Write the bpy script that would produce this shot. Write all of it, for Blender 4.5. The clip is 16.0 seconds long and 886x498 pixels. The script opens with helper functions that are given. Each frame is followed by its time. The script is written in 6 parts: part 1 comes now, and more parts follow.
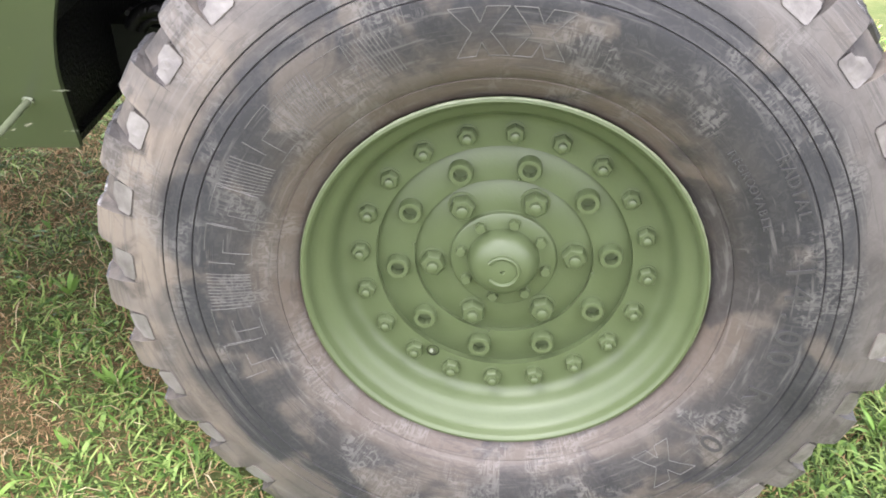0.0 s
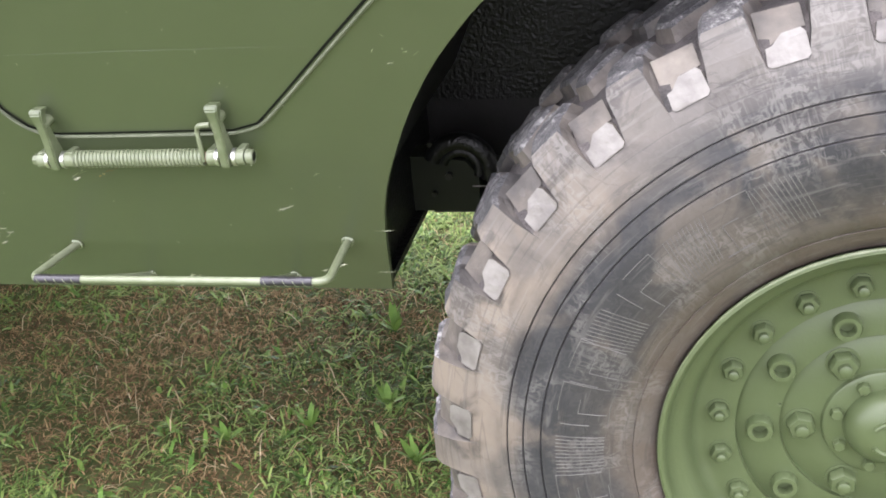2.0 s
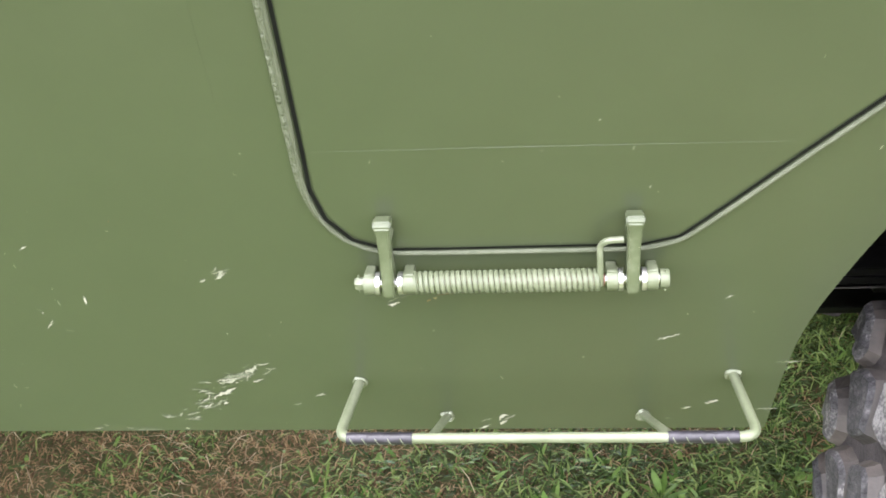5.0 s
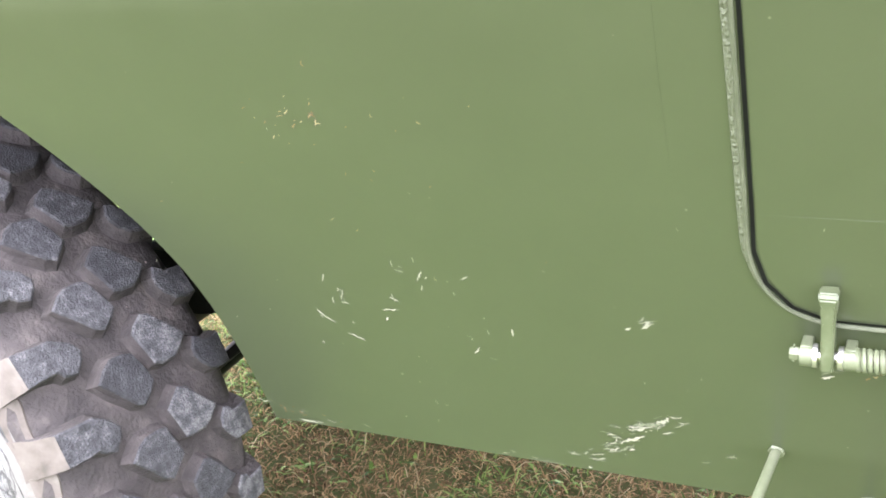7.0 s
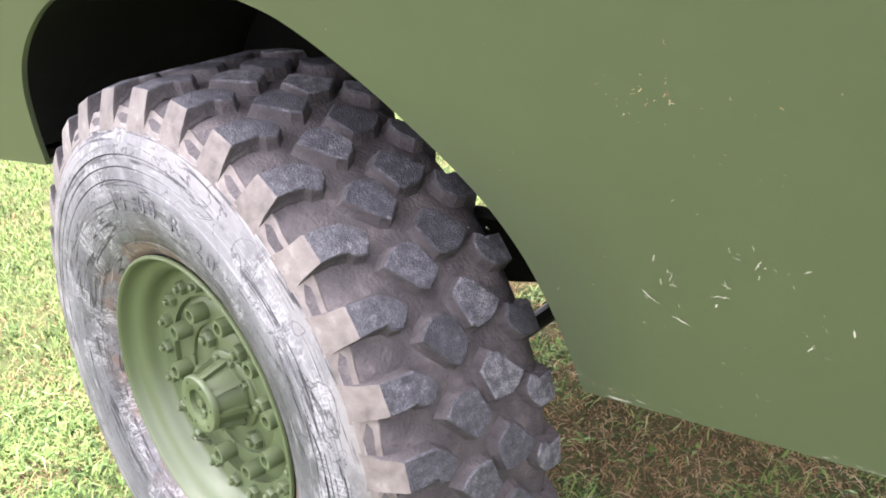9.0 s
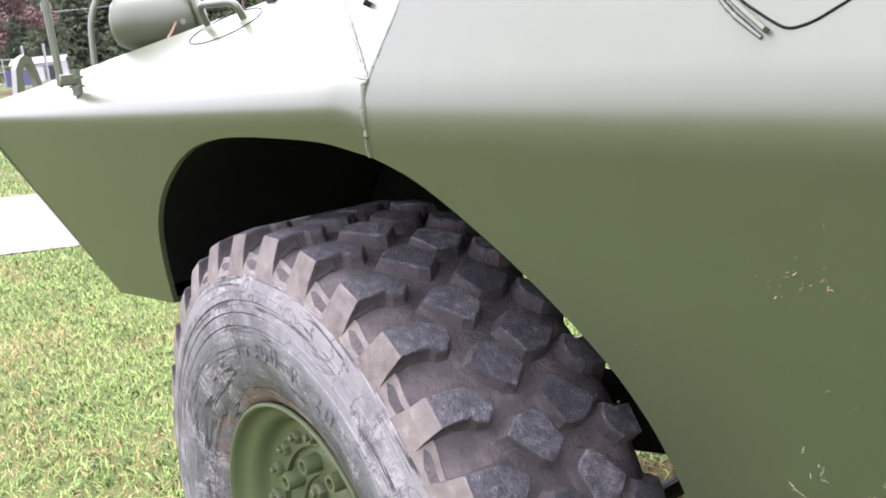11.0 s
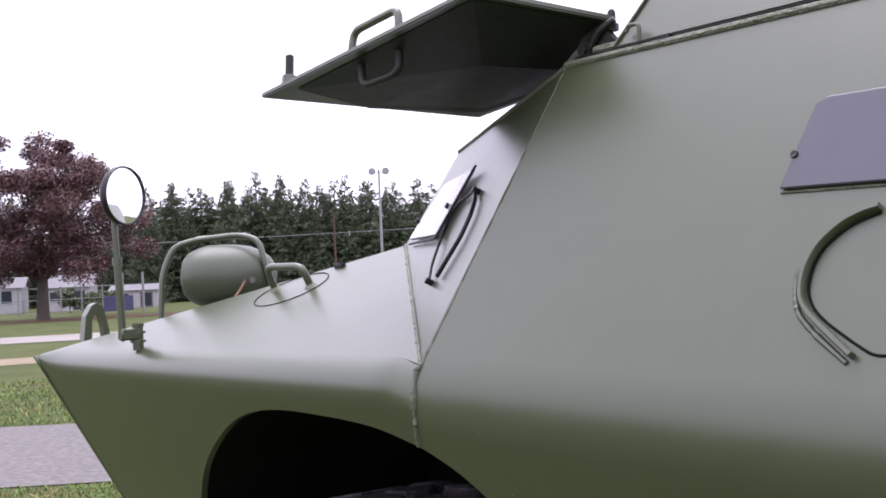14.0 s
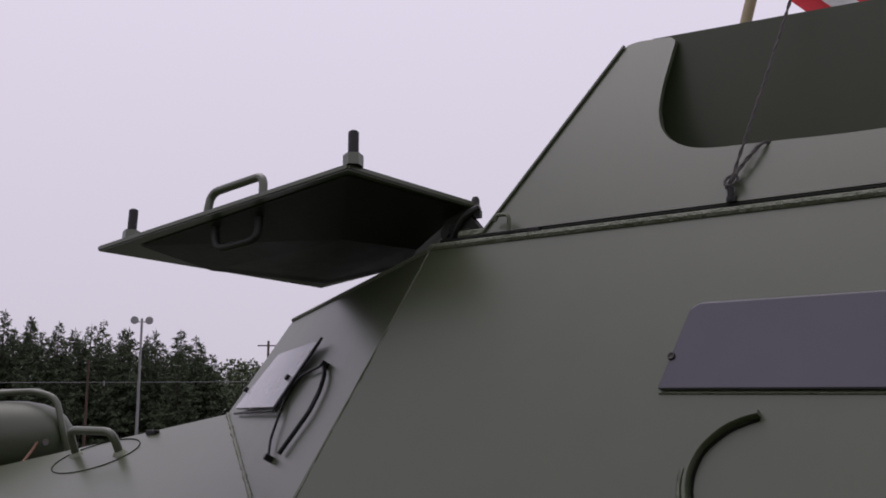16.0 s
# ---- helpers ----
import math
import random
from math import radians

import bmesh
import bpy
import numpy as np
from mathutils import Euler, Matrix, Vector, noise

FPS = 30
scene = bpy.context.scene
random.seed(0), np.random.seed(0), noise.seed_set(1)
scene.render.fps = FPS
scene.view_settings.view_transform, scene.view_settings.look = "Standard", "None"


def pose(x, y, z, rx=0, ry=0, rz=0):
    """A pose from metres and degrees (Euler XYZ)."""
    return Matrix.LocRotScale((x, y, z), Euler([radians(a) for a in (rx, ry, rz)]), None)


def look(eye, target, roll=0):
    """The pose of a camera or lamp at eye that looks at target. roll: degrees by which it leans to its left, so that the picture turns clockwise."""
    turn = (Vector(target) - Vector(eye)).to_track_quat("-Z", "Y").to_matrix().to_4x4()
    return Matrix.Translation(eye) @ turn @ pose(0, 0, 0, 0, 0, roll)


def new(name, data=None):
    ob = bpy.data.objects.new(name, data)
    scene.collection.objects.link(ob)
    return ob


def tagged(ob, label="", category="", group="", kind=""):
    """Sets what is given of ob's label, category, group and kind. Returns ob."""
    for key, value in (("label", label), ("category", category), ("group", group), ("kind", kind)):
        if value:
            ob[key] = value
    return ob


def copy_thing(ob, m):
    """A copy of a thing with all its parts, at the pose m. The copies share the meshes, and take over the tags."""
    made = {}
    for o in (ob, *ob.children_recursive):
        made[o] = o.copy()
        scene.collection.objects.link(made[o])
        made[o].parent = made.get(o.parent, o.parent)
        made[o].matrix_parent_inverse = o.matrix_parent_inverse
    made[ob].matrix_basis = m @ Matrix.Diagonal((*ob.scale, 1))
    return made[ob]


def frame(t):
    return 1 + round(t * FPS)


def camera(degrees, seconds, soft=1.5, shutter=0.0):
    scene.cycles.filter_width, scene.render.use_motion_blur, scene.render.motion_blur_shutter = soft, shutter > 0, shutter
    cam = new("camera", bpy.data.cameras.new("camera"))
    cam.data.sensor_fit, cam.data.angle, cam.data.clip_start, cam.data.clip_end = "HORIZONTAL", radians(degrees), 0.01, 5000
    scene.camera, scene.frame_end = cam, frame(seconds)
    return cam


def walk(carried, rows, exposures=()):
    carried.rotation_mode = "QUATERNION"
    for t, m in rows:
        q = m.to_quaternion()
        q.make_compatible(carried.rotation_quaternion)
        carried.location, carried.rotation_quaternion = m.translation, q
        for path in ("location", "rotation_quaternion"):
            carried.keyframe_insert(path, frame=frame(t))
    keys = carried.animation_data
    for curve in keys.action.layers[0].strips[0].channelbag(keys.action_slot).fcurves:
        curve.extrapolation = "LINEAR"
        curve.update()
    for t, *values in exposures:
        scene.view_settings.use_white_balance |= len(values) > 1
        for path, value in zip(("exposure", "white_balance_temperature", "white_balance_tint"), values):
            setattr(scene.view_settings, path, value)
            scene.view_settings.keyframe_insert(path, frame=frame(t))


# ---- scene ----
cam = camera(45.9, 16.0, soft=1.8)
ROWS = [
    (0, 0.0531, -1.3533, 1.4550, 58.792, 2.193, 4.730),
    (0.5, -0.0285, -1.4050, 1.4759, 61.279, 2.649, 7.292),
    (1, -0.1148, -1.4052, 1.4836, 63.599, 1.453, 8.169),
    (1.5, -0.2098, -1.3431, 1.4733, 65.135, 2.850, 9.249),
    (2, -0.2959, -1.2345, 1.4634, 64.841, 4.915, 10.814),
    (2.5, -0.3973, -1.1975, 1.4673, 64.766, 5.536, 13.388),
    (3, -0.5679, -1.1960, 1.4541, 66.517, 5.168, 9.349),
    (3.2, -0.6288, -1.1856, 1.4499, 66.912, 4.559, 8.028),
    (5.3, -1.0321, -0.9532, 1.4874, 66.173, 3.098, 4.039),
    (5.5, -1.0493, -0.9499, 1.4939, 66.166, 3.501, 7.255),
    (6, -1.0641, -0.9532, 1.5004, 66.869, 4.075, 13.775),
    (6.5, -1.0547, -0.9488, 1.5073, 67.821, 4.860, 19.553),
    (7, -1.0705, -0.9705, 1.5139, 68.914, 5.349, 24.713),
    (7.5, -1.0862, -0.9815, 1.5168, 69.499, 6.010, 29.062),
    (8, -1.1151, -0.9924, 1.5187, 69.529, 6.064, 34.336),
    (8.5, -1.1293, -1.0037, 1.5242, 69.112, 6.342, 38.478),
    (9, -1.1403, -1.0167, 1.5276, 68.990, 6.040, 39.986),
    (9.5, -1.1491, -1.0204, 1.5366, 70.046, 6.055, 41.061),
    (10, -1.1581, -1.0161, 1.5521, 72.192, 5.957, 43.155),
    (10.2, -1.1638, -1.0297, 1.5584, 73.197, 5.762, 43.661),
    (12.3, -1.2441, -0.8927, 1.5603, 81.471, 4.802, 50.918),
    (12.5, -1.2445, -0.8929, 1.5659, 82.051, 4.679, 51.014),
    (13, -1.2467, -0.8876, 1.5769, 83.936, 4.544, 51.236),
    (13.5, -1.2421, -0.8865, 1.5942, 86.845, 3.863, 51.322),
    (14, -1.2485, -0.8915, 1.6088, 90.455, 2.550, 51.291),
    (14.5, -1.2706, -0.9035, 1.6207, 93.837, 0.926, 49.686),
    (15, -1.2938, -0.9199, 1.6284, 96.529, -0.140, 46.701),
    (15.5, -1.3199, -0.9394, 1.6344, 98.527, -0.362, 43.575),
    (16, -1.3519, -0.9621, 1.6357, 98.994, -0.233, 38.419),
]
EXPOSURE = [
    (0.0, 3.17, 6350, 11), (1.5, 2.97, 6350, 11), (3.1, 3.47, 6350, 11), (5.5, 3.50, 6300, 11), (7.0, 3.80, 6250, 12), (8.3, 3.48, 6250, 16), (10.2, 3.12, 6200, 20),
    (12.3, 2.37, 6100, 21), (13.0, 2.07, 6100, 21), (13.5, 1.64, 6100, 20), (14.0, 1.46, 6050, 22), (14.5, 0.89, 6050, 25), (15.05, -0.1, 6250, 21), (16.0, -0.20, 6300, 21),
]
walk(cam, [(t, pose(x, y, z, a, b, c)) for t, x, y, z, a, b, c in ROWS], EXPOSURE)

# ---- light: an overcast sky with one wide, weak sun ----
world = bpy.data.worlds.new("overcast_sky")
scene.world = world
world.use_nodes = True
wn = world.node_tree
sky = wn.nodes.new("ShaderNodeTexSky")
sky.sky_type, sky.sun_disc = "NISHITA", False
sky.sun_elevation, sky.sun_rotation = radians(74), radians(-83)
sky.air_density, sky.dust_density = 1.0, 3.0
veil = wn.nodes.new("ShaderNodeMix")
veil.data_type = "RGBA"
veil.inputs["Factor"].default_value = 0.93
veil.inputs["B"].default_value = (9.7, 9.35, 10.1, 1)
wn.links.new(sky.outputs[0], veil.inputs["A"])
wn.links.new(veil.outputs["Result"], wn.nodes["Background"].inputs[0])
# an overcast sky is brighter overhead than at the horizon
co = wn.nodes.new("ShaderNodeTexCoord")
sep = wn.nodes.new("ShaderNodeSeparateXYZ")
rise = wn.nodes.new("ShaderNodeMapRange")
rise.inputs["To Min"].default_value, rise.inputs["To Max"].default_value = 0.072, 0.116
wn.links.new(co.outputs["Generated"], sep.inputs[0])
wn.links.new(sep.outputs["Z"], rise.inputs["Value"])
wn.links.new(rise.outputs[0], wn.nodes["Background"].inputs[1])

sun = new("sun", bpy.data.lights.new("sun", "SUN"))
sun.data.energy, sun.data.angle, sun.data.color = 1.2, radians(50), (1.0, 0.97, 0.92)
sun.matrix_world = look((-2.5, 0.3, 9), (0, 0, 0))


# ---- materials ----
def material(name, colors, rough=0.5, metal=0.0, grain=40.0, patch=3.0, bump=0.15, bump_scale=120.0, spread=0.5, spec=0.5,
             island=0.0, object_random=0.0, rough_spread=0.1, stretch=(1, 1, 1), coat=0.0, specks=None):
    """A procedural surface: colours mixed by a large and a fine noise, with fine relief."""
    m = bpy.data.materials.new(name)
    m.use_nodes = True
    t = m.node_tree
    b = t.nodes["Principled BSDF"]
    co = t.nodes.new("ShaderNodeTexCoord")
    mp = t.nodes.new("ShaderNodeMapping")
    mp.inputs["Scale"].default_value = stretch
    t.links.new(co.outputs["Object"], mp.inputs[0])
    if object_random:
        info = t.nodes.new("ShaderNodeObjectInfo")
        away = t.nodes.new("ShaderNodeMath")
        away.operation = "MULTIPLY"
        away.inputs[1].default_value = 53.0
        t.links.new(info.outputs["Random"], away.inputs[0])
        t.links.new(away.outputs[0], mp.inputs["Location"])

    def noise_node(scale, detail=4.0):
        n = t.nodes.new("ShaderNodeTexNoise")
        n.inputs["Scale"].default_value, n.inputs["Detail"].default_value = scale, detail
        t.links.new(mp.outputs[0], n.inputs["Vector"])
        return n

    big, fine = noise_node(patch), noise_node(grain, 6.0)
    add = t.nodes.new("ShaderNodeMath")
    add.operation = "MULTIPLY_ADD"
    add.inputs[1].default_value = 0.45
    t.links.new(fine.outputs[0], add.inputs[0])
    half = t.nodes.new("ShaderNodeMath")
    half.operation = "MULTIPLY"
    half.inputs[1].default_value = 0.55
    t.links.new(big.outputs[0], half.inputs[0])
    t.links.new(half.outputs[0], add.inputs[2])
    last = add.outputs[0]
    if island or object_random:
        src = t.nodes.new("ShaderNodeNewGeometry" if island else "ShaderNodeObjectInfo")
        rnd = t.nodes.new("ShaderNodeMath")
        rnd.operation = "MULTIPLY_ADD"
        rnd.inputs[1].default_value = island or object_random
        t.links.new(src.outputs["Random Per Island" if island else "Random"], rnd.inputs[0])
        t.links.new(last, rnd.inputs[2])
        sub = t.nodes.new("ShaderNodeMath")
        sub.operation = "SUBTRACT"
        sub.inputs[1].default_value = (island or object_random) / 2
        t.links.new(rnd.outputs[0], sub.inputs[0])
        last = sub.outputs[0]
    ramp = t.nodes.new("ShaderNodeValToRGB")
    e = ramp.color_ramp.elements
    n = len(colors)
    lo, hi = 0.5 - spread / 2, 0.5 + spread / 2
    while len(e) < n:
        e.new(0.5)
    for i, c in enumerate(colors):
        e[i].position = lo + (hi - lo) * (i / (n - 1) if n > 1 else 0)
        e[i].color = (*c, 1)
    t.links.new(last, ramp.inputs[0])
    colour = ramp.outputs[0]
    if specks:
        # rare tiny knocks through the top coat
        vo = t.nodes.new("ShaderNodeTexVoronoi")
        vo.inputs["Scale"].default_value = 34.0
        t.links.new(mp.outputs[0], vo.inputs["Vector"])
        size = t.nodes.new("ShaderNodeMapRange")
        size.inputs["From Min"].default_value, size.inputs["From Max"].default_value = 0.9, 1.0
        size.inputs["To Min"].default_value, size.inputs["To Max"].default_value = 0.0, 0.09
        hue = t.nodes.new("ShaderNodeSeparateColor")
        t.links.new(vo.outputs["Color"], hue.inputs[0])
        t.links.new(hue.outputs[0], size.inputs["Value"])
        less = t.nodes.new("ShaderNodeMath")
        less.operation = "LESS_THAN"
        t.links.new(vo.outputs["Distance"], less.inputs[0])
        t.links.new(size.outputs[0], less.inputs[1])
        mx = t.nodes.new("ShaderNodeMix")
        mx.data_type = "RGBA"
        mx.inputs["B"].default_value = (*specks, 1)
        t.links.new(less.outputs[0], mx.inputs["Factor"])
        t.links.new(colour, mx.inputs["A"])
        colour = mx.outputs["Result"]
    t.links.new(colour, b.inputs["Base Color"])
    rr = t.nodes.new("ShaderNodeMapRange")
    rr.inputs["To Min"].default_value, rr.inputs["To Max"].default_value = max(rough - rough_spread, 0.02), min(rough + rough_spread, 1)
    t.links.new(fine.outputs[0], rr.inputs["Value"])
    t.links.new(rr.outputs[0], b.inputs["Roughness"])
    b.inputs["Metallic"].default_value = metal
    b.inputs["Specular IOR Level"].default_value = spec
    b.inputs["Coat Weight"].default_value = coat
    if bump:
        bn = noise_node(bump_scale, 3.0)
        bp = t.nodes.new("ShaderNodeBump")
        bp.inputs["Strength"].default_value, bp.inputs["Distance"].default_value = bump, 0.004
        t.links.new(bn.outputs[0], bp.inputs["Height"])
        t.links.new(bp.outputs[0], b.inputs["Normal"])
    return m


PAINT = material("olive_paint", [(0.037, 0.047, 0.023), (0.042, 0.053, 0.026), (0.048, 0.06, 0.030)], rough=0.32, grain=18, patch=1.6, bump=0.012,
                 bump_scale=260, spread=0.7, rough_spread=0.03, spec=0.75, specks=(0.11, 0.125, 0.08))
WHEEL_PAINT = material("wheel_paint", [(0.048, 0.063, 0.0275), (0.055, 0.072, 0.032), (0.064, 0.082, 0.0385)], rough=0.41, grain=30, patch=6, bump=0.08,
                       bump_scale=200, spread=0.6, spec=0.36)
LAMP_PAINT = material("chalky_olive_paint", [(0.039, 0.048, 0.026), (0.045, 0.055, 0.030), (0.053, 0.064, 0.036)], rough=0.44, grain=30, patch=6, bump=0.03, bump_scale=200, spread=0.6, spec=0.62)
LIGHT_PAINT = material("worn_light_paint", [(0.08, 0.096, 0.052), (0.115, 0.132, 0.08), (0.19, 0.205, 0.145)], rough=0.38, grain=60, patch=12, bump=0.1, spread=0.6)
ARM_PAINT = material("rubbed_olive_paint", [(0.055, 0.070, 0.034), (0.080, 0.096, 0.052), (0.17, 0.185, 0.125)], rough=0.36, grain=70, patch=22, bump=0.15, spread=0.42)
SEAL = material("painted_seal", [(0.05, 0.06, 0.033), (0.068, 0.078, 0.047), (0.105, 0.115, 0.076)], rough=0.6, grain=120, patch=20, bump=0.2, spread=0.5)
GAP = material("dark_gap", [(0.004, 0.0045, 0.0035), (0.008, 0.009, 0.007)], rough=0.8, bump=0, spec=0.06)
RUST = material("rusty_speck", [(0.13, 0.095, 0.048), (0.22, 0.16, 0.085), (0.30, 0.25, 0.15)], rough=0.8, grain=200, patch=8, bump=0, island=0.6, spread=0.6)
CHIP = material("bare_primer", [(0.11, 0.125, 0.078), (0.175, 0.185, 0.13), (0.26, 0.265, 0.20), (0.33, 0.325, 0.26)], rough=0.7, grain=300, patch=8, bump=0.1, spread=0.5, island=0.5)
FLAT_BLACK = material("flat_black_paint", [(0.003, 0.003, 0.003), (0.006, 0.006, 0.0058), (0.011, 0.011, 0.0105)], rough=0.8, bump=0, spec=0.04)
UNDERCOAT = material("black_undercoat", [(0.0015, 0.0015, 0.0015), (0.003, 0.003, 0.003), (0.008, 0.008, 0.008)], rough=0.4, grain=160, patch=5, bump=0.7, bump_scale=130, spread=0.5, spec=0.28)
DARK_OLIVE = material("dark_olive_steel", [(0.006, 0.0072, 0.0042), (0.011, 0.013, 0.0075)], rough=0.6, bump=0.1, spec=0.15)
BLACK_STEEL = material("black_steel", [(0.005, 0.005, 0.005), (0.011, 0.0105, 0.01)], rough=0.45, bump=0.1, spec=0.3)


def sidewall(name, stops, cloud, pale, dark, pale_amount, dark_amount, clean, calm, rare, mud=None):
    """Tyre rubber in rings: colours by radius, clouds of dust, streaks round the tyre and scuffs across it."""
    m = bpy.data.materials.new(name)
    m.use_nodes = True
    t = m.node_tree
    b = t.nodes["Principled BSDF"]

    def math_node(op, a, c=None, d=None):
        n = t.nodes.new("ShaderNodeMath")
        n.operation = op
        for i, v in enumerate((a, c, d)):
            if v is None:
                continue
            if isinstance(v, (int, float)):
                n.inputs[i].default_value = v
            else:
                t.links.new(v, n.inputs[i])
        return n.outputs[0]

    co = t.nodes.new("ShaderNodeTexCoord")
    sep = t.nodes.new("ShaderNodeSeparateXYZ")
    t.links.new(co.outputs["Object"], sep.inputs[0])
    x, y, z = sep.outputs
    r = math_node("SQRT", math_node("ADD", math_node("MULTIPLY", x, x), math_node("MULTIPLY", z, z)))
    ang = math_node("ARCTAN2", x, z)

    def polar(sa, sr, detail=4.0, shift=0.0, twist=0.35):
        c = t.nodes.new("ShaderNodeCombineXYZ")
        t.links.new(math_node("MULTIPLY", ang, sa), c.inputs[0])
        t.links.new(math_node("MULTIPLY_ADD", r, sr, shift), c.inputs[1])
        t.links.new(math_node("MULTIPLY", y, sr * 0.4), c.inputs[2])
        n = t.nodes.new("ShaderNodeTexNoise")
        n.inputs["Scale"].default_value, n.inputs["Detail"].default_value, n.inputs["Distortion"].default_value = 1.0, detail, twist
        t.links.new(c.outputs[0], n.inputs["Vector"])
        return n.outputs[0]

    def band(v, lo, hi):
        n = t.nodes.new("ShaderNodeMapRange")
        n.interpolation_type = "SMOOTHSTEP"
        n.inputs["From Min"].default_value, n.inputs["From Max"].default_value = lo, hi
        t.links.new(v, n.inputs["Value"])
        return n.outputs[0]

    def mixed(f, a, c):
        n = t.nodes.new("ShaderNodeMix")
        n.data_type = "RGBA"
        for k, v in (("Factor", f), ("A", a), ("B", c)):
            if isinstance(v, tuple):
                n.inputs[k].default_value = (*v, 1)
            else:
                t.links.new(v, n.inputs[k])
        return n.outputs["Result"]

    lobe = polar(2.6, 14.0, 5.0)
    rad = math_node("MULTIPLY_ADD", math_node("SUBTRACT", lobe, 0.5), 0.10, r)
    ramp = t.nodes.new("ShaderNodeValToRGB")
    e = ramp.color_ramp.elements
    while len(e) < len(stops):
        e.new(0.5)
    for i, (p, c) in enumerate(stops):
        e[i].position, e[i].color = (p - 0.3) / 0.34, (*c, 1)
    t.links.new(math_node("DIVIDE", math_node("SUBTRACT", rad, 0.3), 0.34), ramp.inputs[0])
    n1 = t.nodes.new("ShaderNodeTexNoise")
    n1.inputs["Scale"].default_value, n1.inputs["Detail"].default_value, n1.inputs["Distortion"].default_value = 8.5, 9.0, 0.7
    t.links.new(co.outputs["Object"], n1.inputs["Vector"])
    # the rubbed outer band keeps its pale dust
    inside = math_node("SUBTRACT", 1.0, math_node("MULTIPLY", band(r, 0.500, 0.530), calm))
    col = mixed(math_node("MULTIPLY", math_node("MULTIPLY", band(n1.outputs[0], 0.47 + rare, 0.58 + rare), 0.85), inside), ramp.outputs[0], cloud)
    # clean black patches rubbed free of dust
    n2 = t.nodes.new("ShaderNodeTexNoise")
    n2.inputs["Scale"].default_value, n2.inputs["Detail"].default_value, n2.inputs["Distortion"].default_value = 4.3, 6.0, 1.2
    t.links.new(co.outputs["Object"], n2.inputs["Vector"])
    col = mixed(math_node("MULTIPLY", math_node("MULTIPLY", band(n2.outputs[0], 0.53, 0.62), clean), inside), col, dark)
    if mud:
        # dried tan mud caked on the leading part of the shoulder
        cake = band(math_node("MULTIPLY_ADD", math_node("SUBTRACT", n2.outputs[0], 0.5), 0.55, math_node("MULTIPLY", x, -1.0)), 0.20, 0.52)
        ring = math_node("MULTIPLY", band(rad, 0.485, 0.525), math_node("MULTIPLY_ADD", band(n1.outputs[0], 0.36, 0.62), 0.62, 0.28))
        col = mixed(math_node("MULTIPLY", cake, ring), col, mud)
        # old brown and black stains over the mud
        n4 = t.nodes.new("ShaderNodeTexNoise")
        n4.inputs["Scale"].default_value, n4.inputs["Detail"].default_value, n4.inputs["Distortion"].default_value = 15.0, 7.0, 0.9
        t.links.new(co.outputs["Object"], n4.inputs["Vector"])
        col = mixed(math_node("MULTIPLY", math_node("MULTIPLY", band(n4.outputs[0], 0.49, 0.64), band(rad, 0.515, 0.56)), 0.80), col, (0.034, 0.029, 0.027))
    # scuffs: short strokes across and round, in worn patches
    worn = band(polar(4.2, 11.0, 4.0, 7.0), 0.50, 0.62)
    across = band(polar(120.0, 15.0, 4.0, 0.0, 0.8), 0.47, 0.63)
    roundabout = band(polar(5.0, 130.0, 6.0, 3.0, 0.6), 0.56, 0.70)
    n3 = t.nodes.new("ShaderNodeTexNoise")
    n3.inputs["Scale"].default_value, n3.inputs["Detail"].default_value, n3.inputs["Distortion"].default_value = 75.0, 9.0, 1.5
    t.links.new(co.outputs["Object"], n3.inputs["Vector"])
    ticks = math_node("MULTIPLY", band(n3.outputs[0], 0.47, 0.60), math_node("MULTIPLY_ADD", worn, 0.65, 0.12))
    strokes = math_node("MAXIMUM", math_node("MULTIPLY", math_node("MULTIPLY", across, worn), 0.65), math_node("MAXIMUM", math_node("MULTIPLY", roundabout, 0.55), ticks))
    col = mixed(math_node("MULTIPLY", strokes, pale_amount), col, pale)

    def lines(v, w):
        return math_node("SUBTRACT", 1.0, band(math_node("ABSOLUTE", math_node("SUBTRACT", v, 0.5)), w * 0.3, w))

    cracks = math_node("MAXIMUM", math_node("MULTIPLY", lines(polar(1.1, 42.0, 7.0, 21.0, 0.25), 0.024), band(polar(6.0, 10.0, 2.0, 5.0), 0.34, 0.50)),
                       math_node("MULTIPLY", lines(polar(5.0, 12.0, 8.0, 31.0, 0.6), 0.010), 0.7))
    col = mixed(math_node("MULTIPLY", cracks, dark_amount), col, dark)
    t.links.new(col, b.inputs["Base Color"])
    b.inputs["Roughness"].default_value = 0.55
    b.inputs["Specular IOR Level"].default_value = 0.4
    bp = t.nodes.new("ShaderNodeBump")
    bp.inputs["Strength"].default_value, bp.inputs["Distance"].default_value = 0.35, 0.003
    t.links.new(math_node("SUBTRACT", math_node("MULTIPLY_ADD", n3.outputs[0], 0.35, n1.outputs[0]), math_node("MULTIPLY", cracks, dark_amount * 0.6)), bp.inputs["Height"])
    t.links.new(bp.outputs[0], b.inputs["Normal"])
    return m


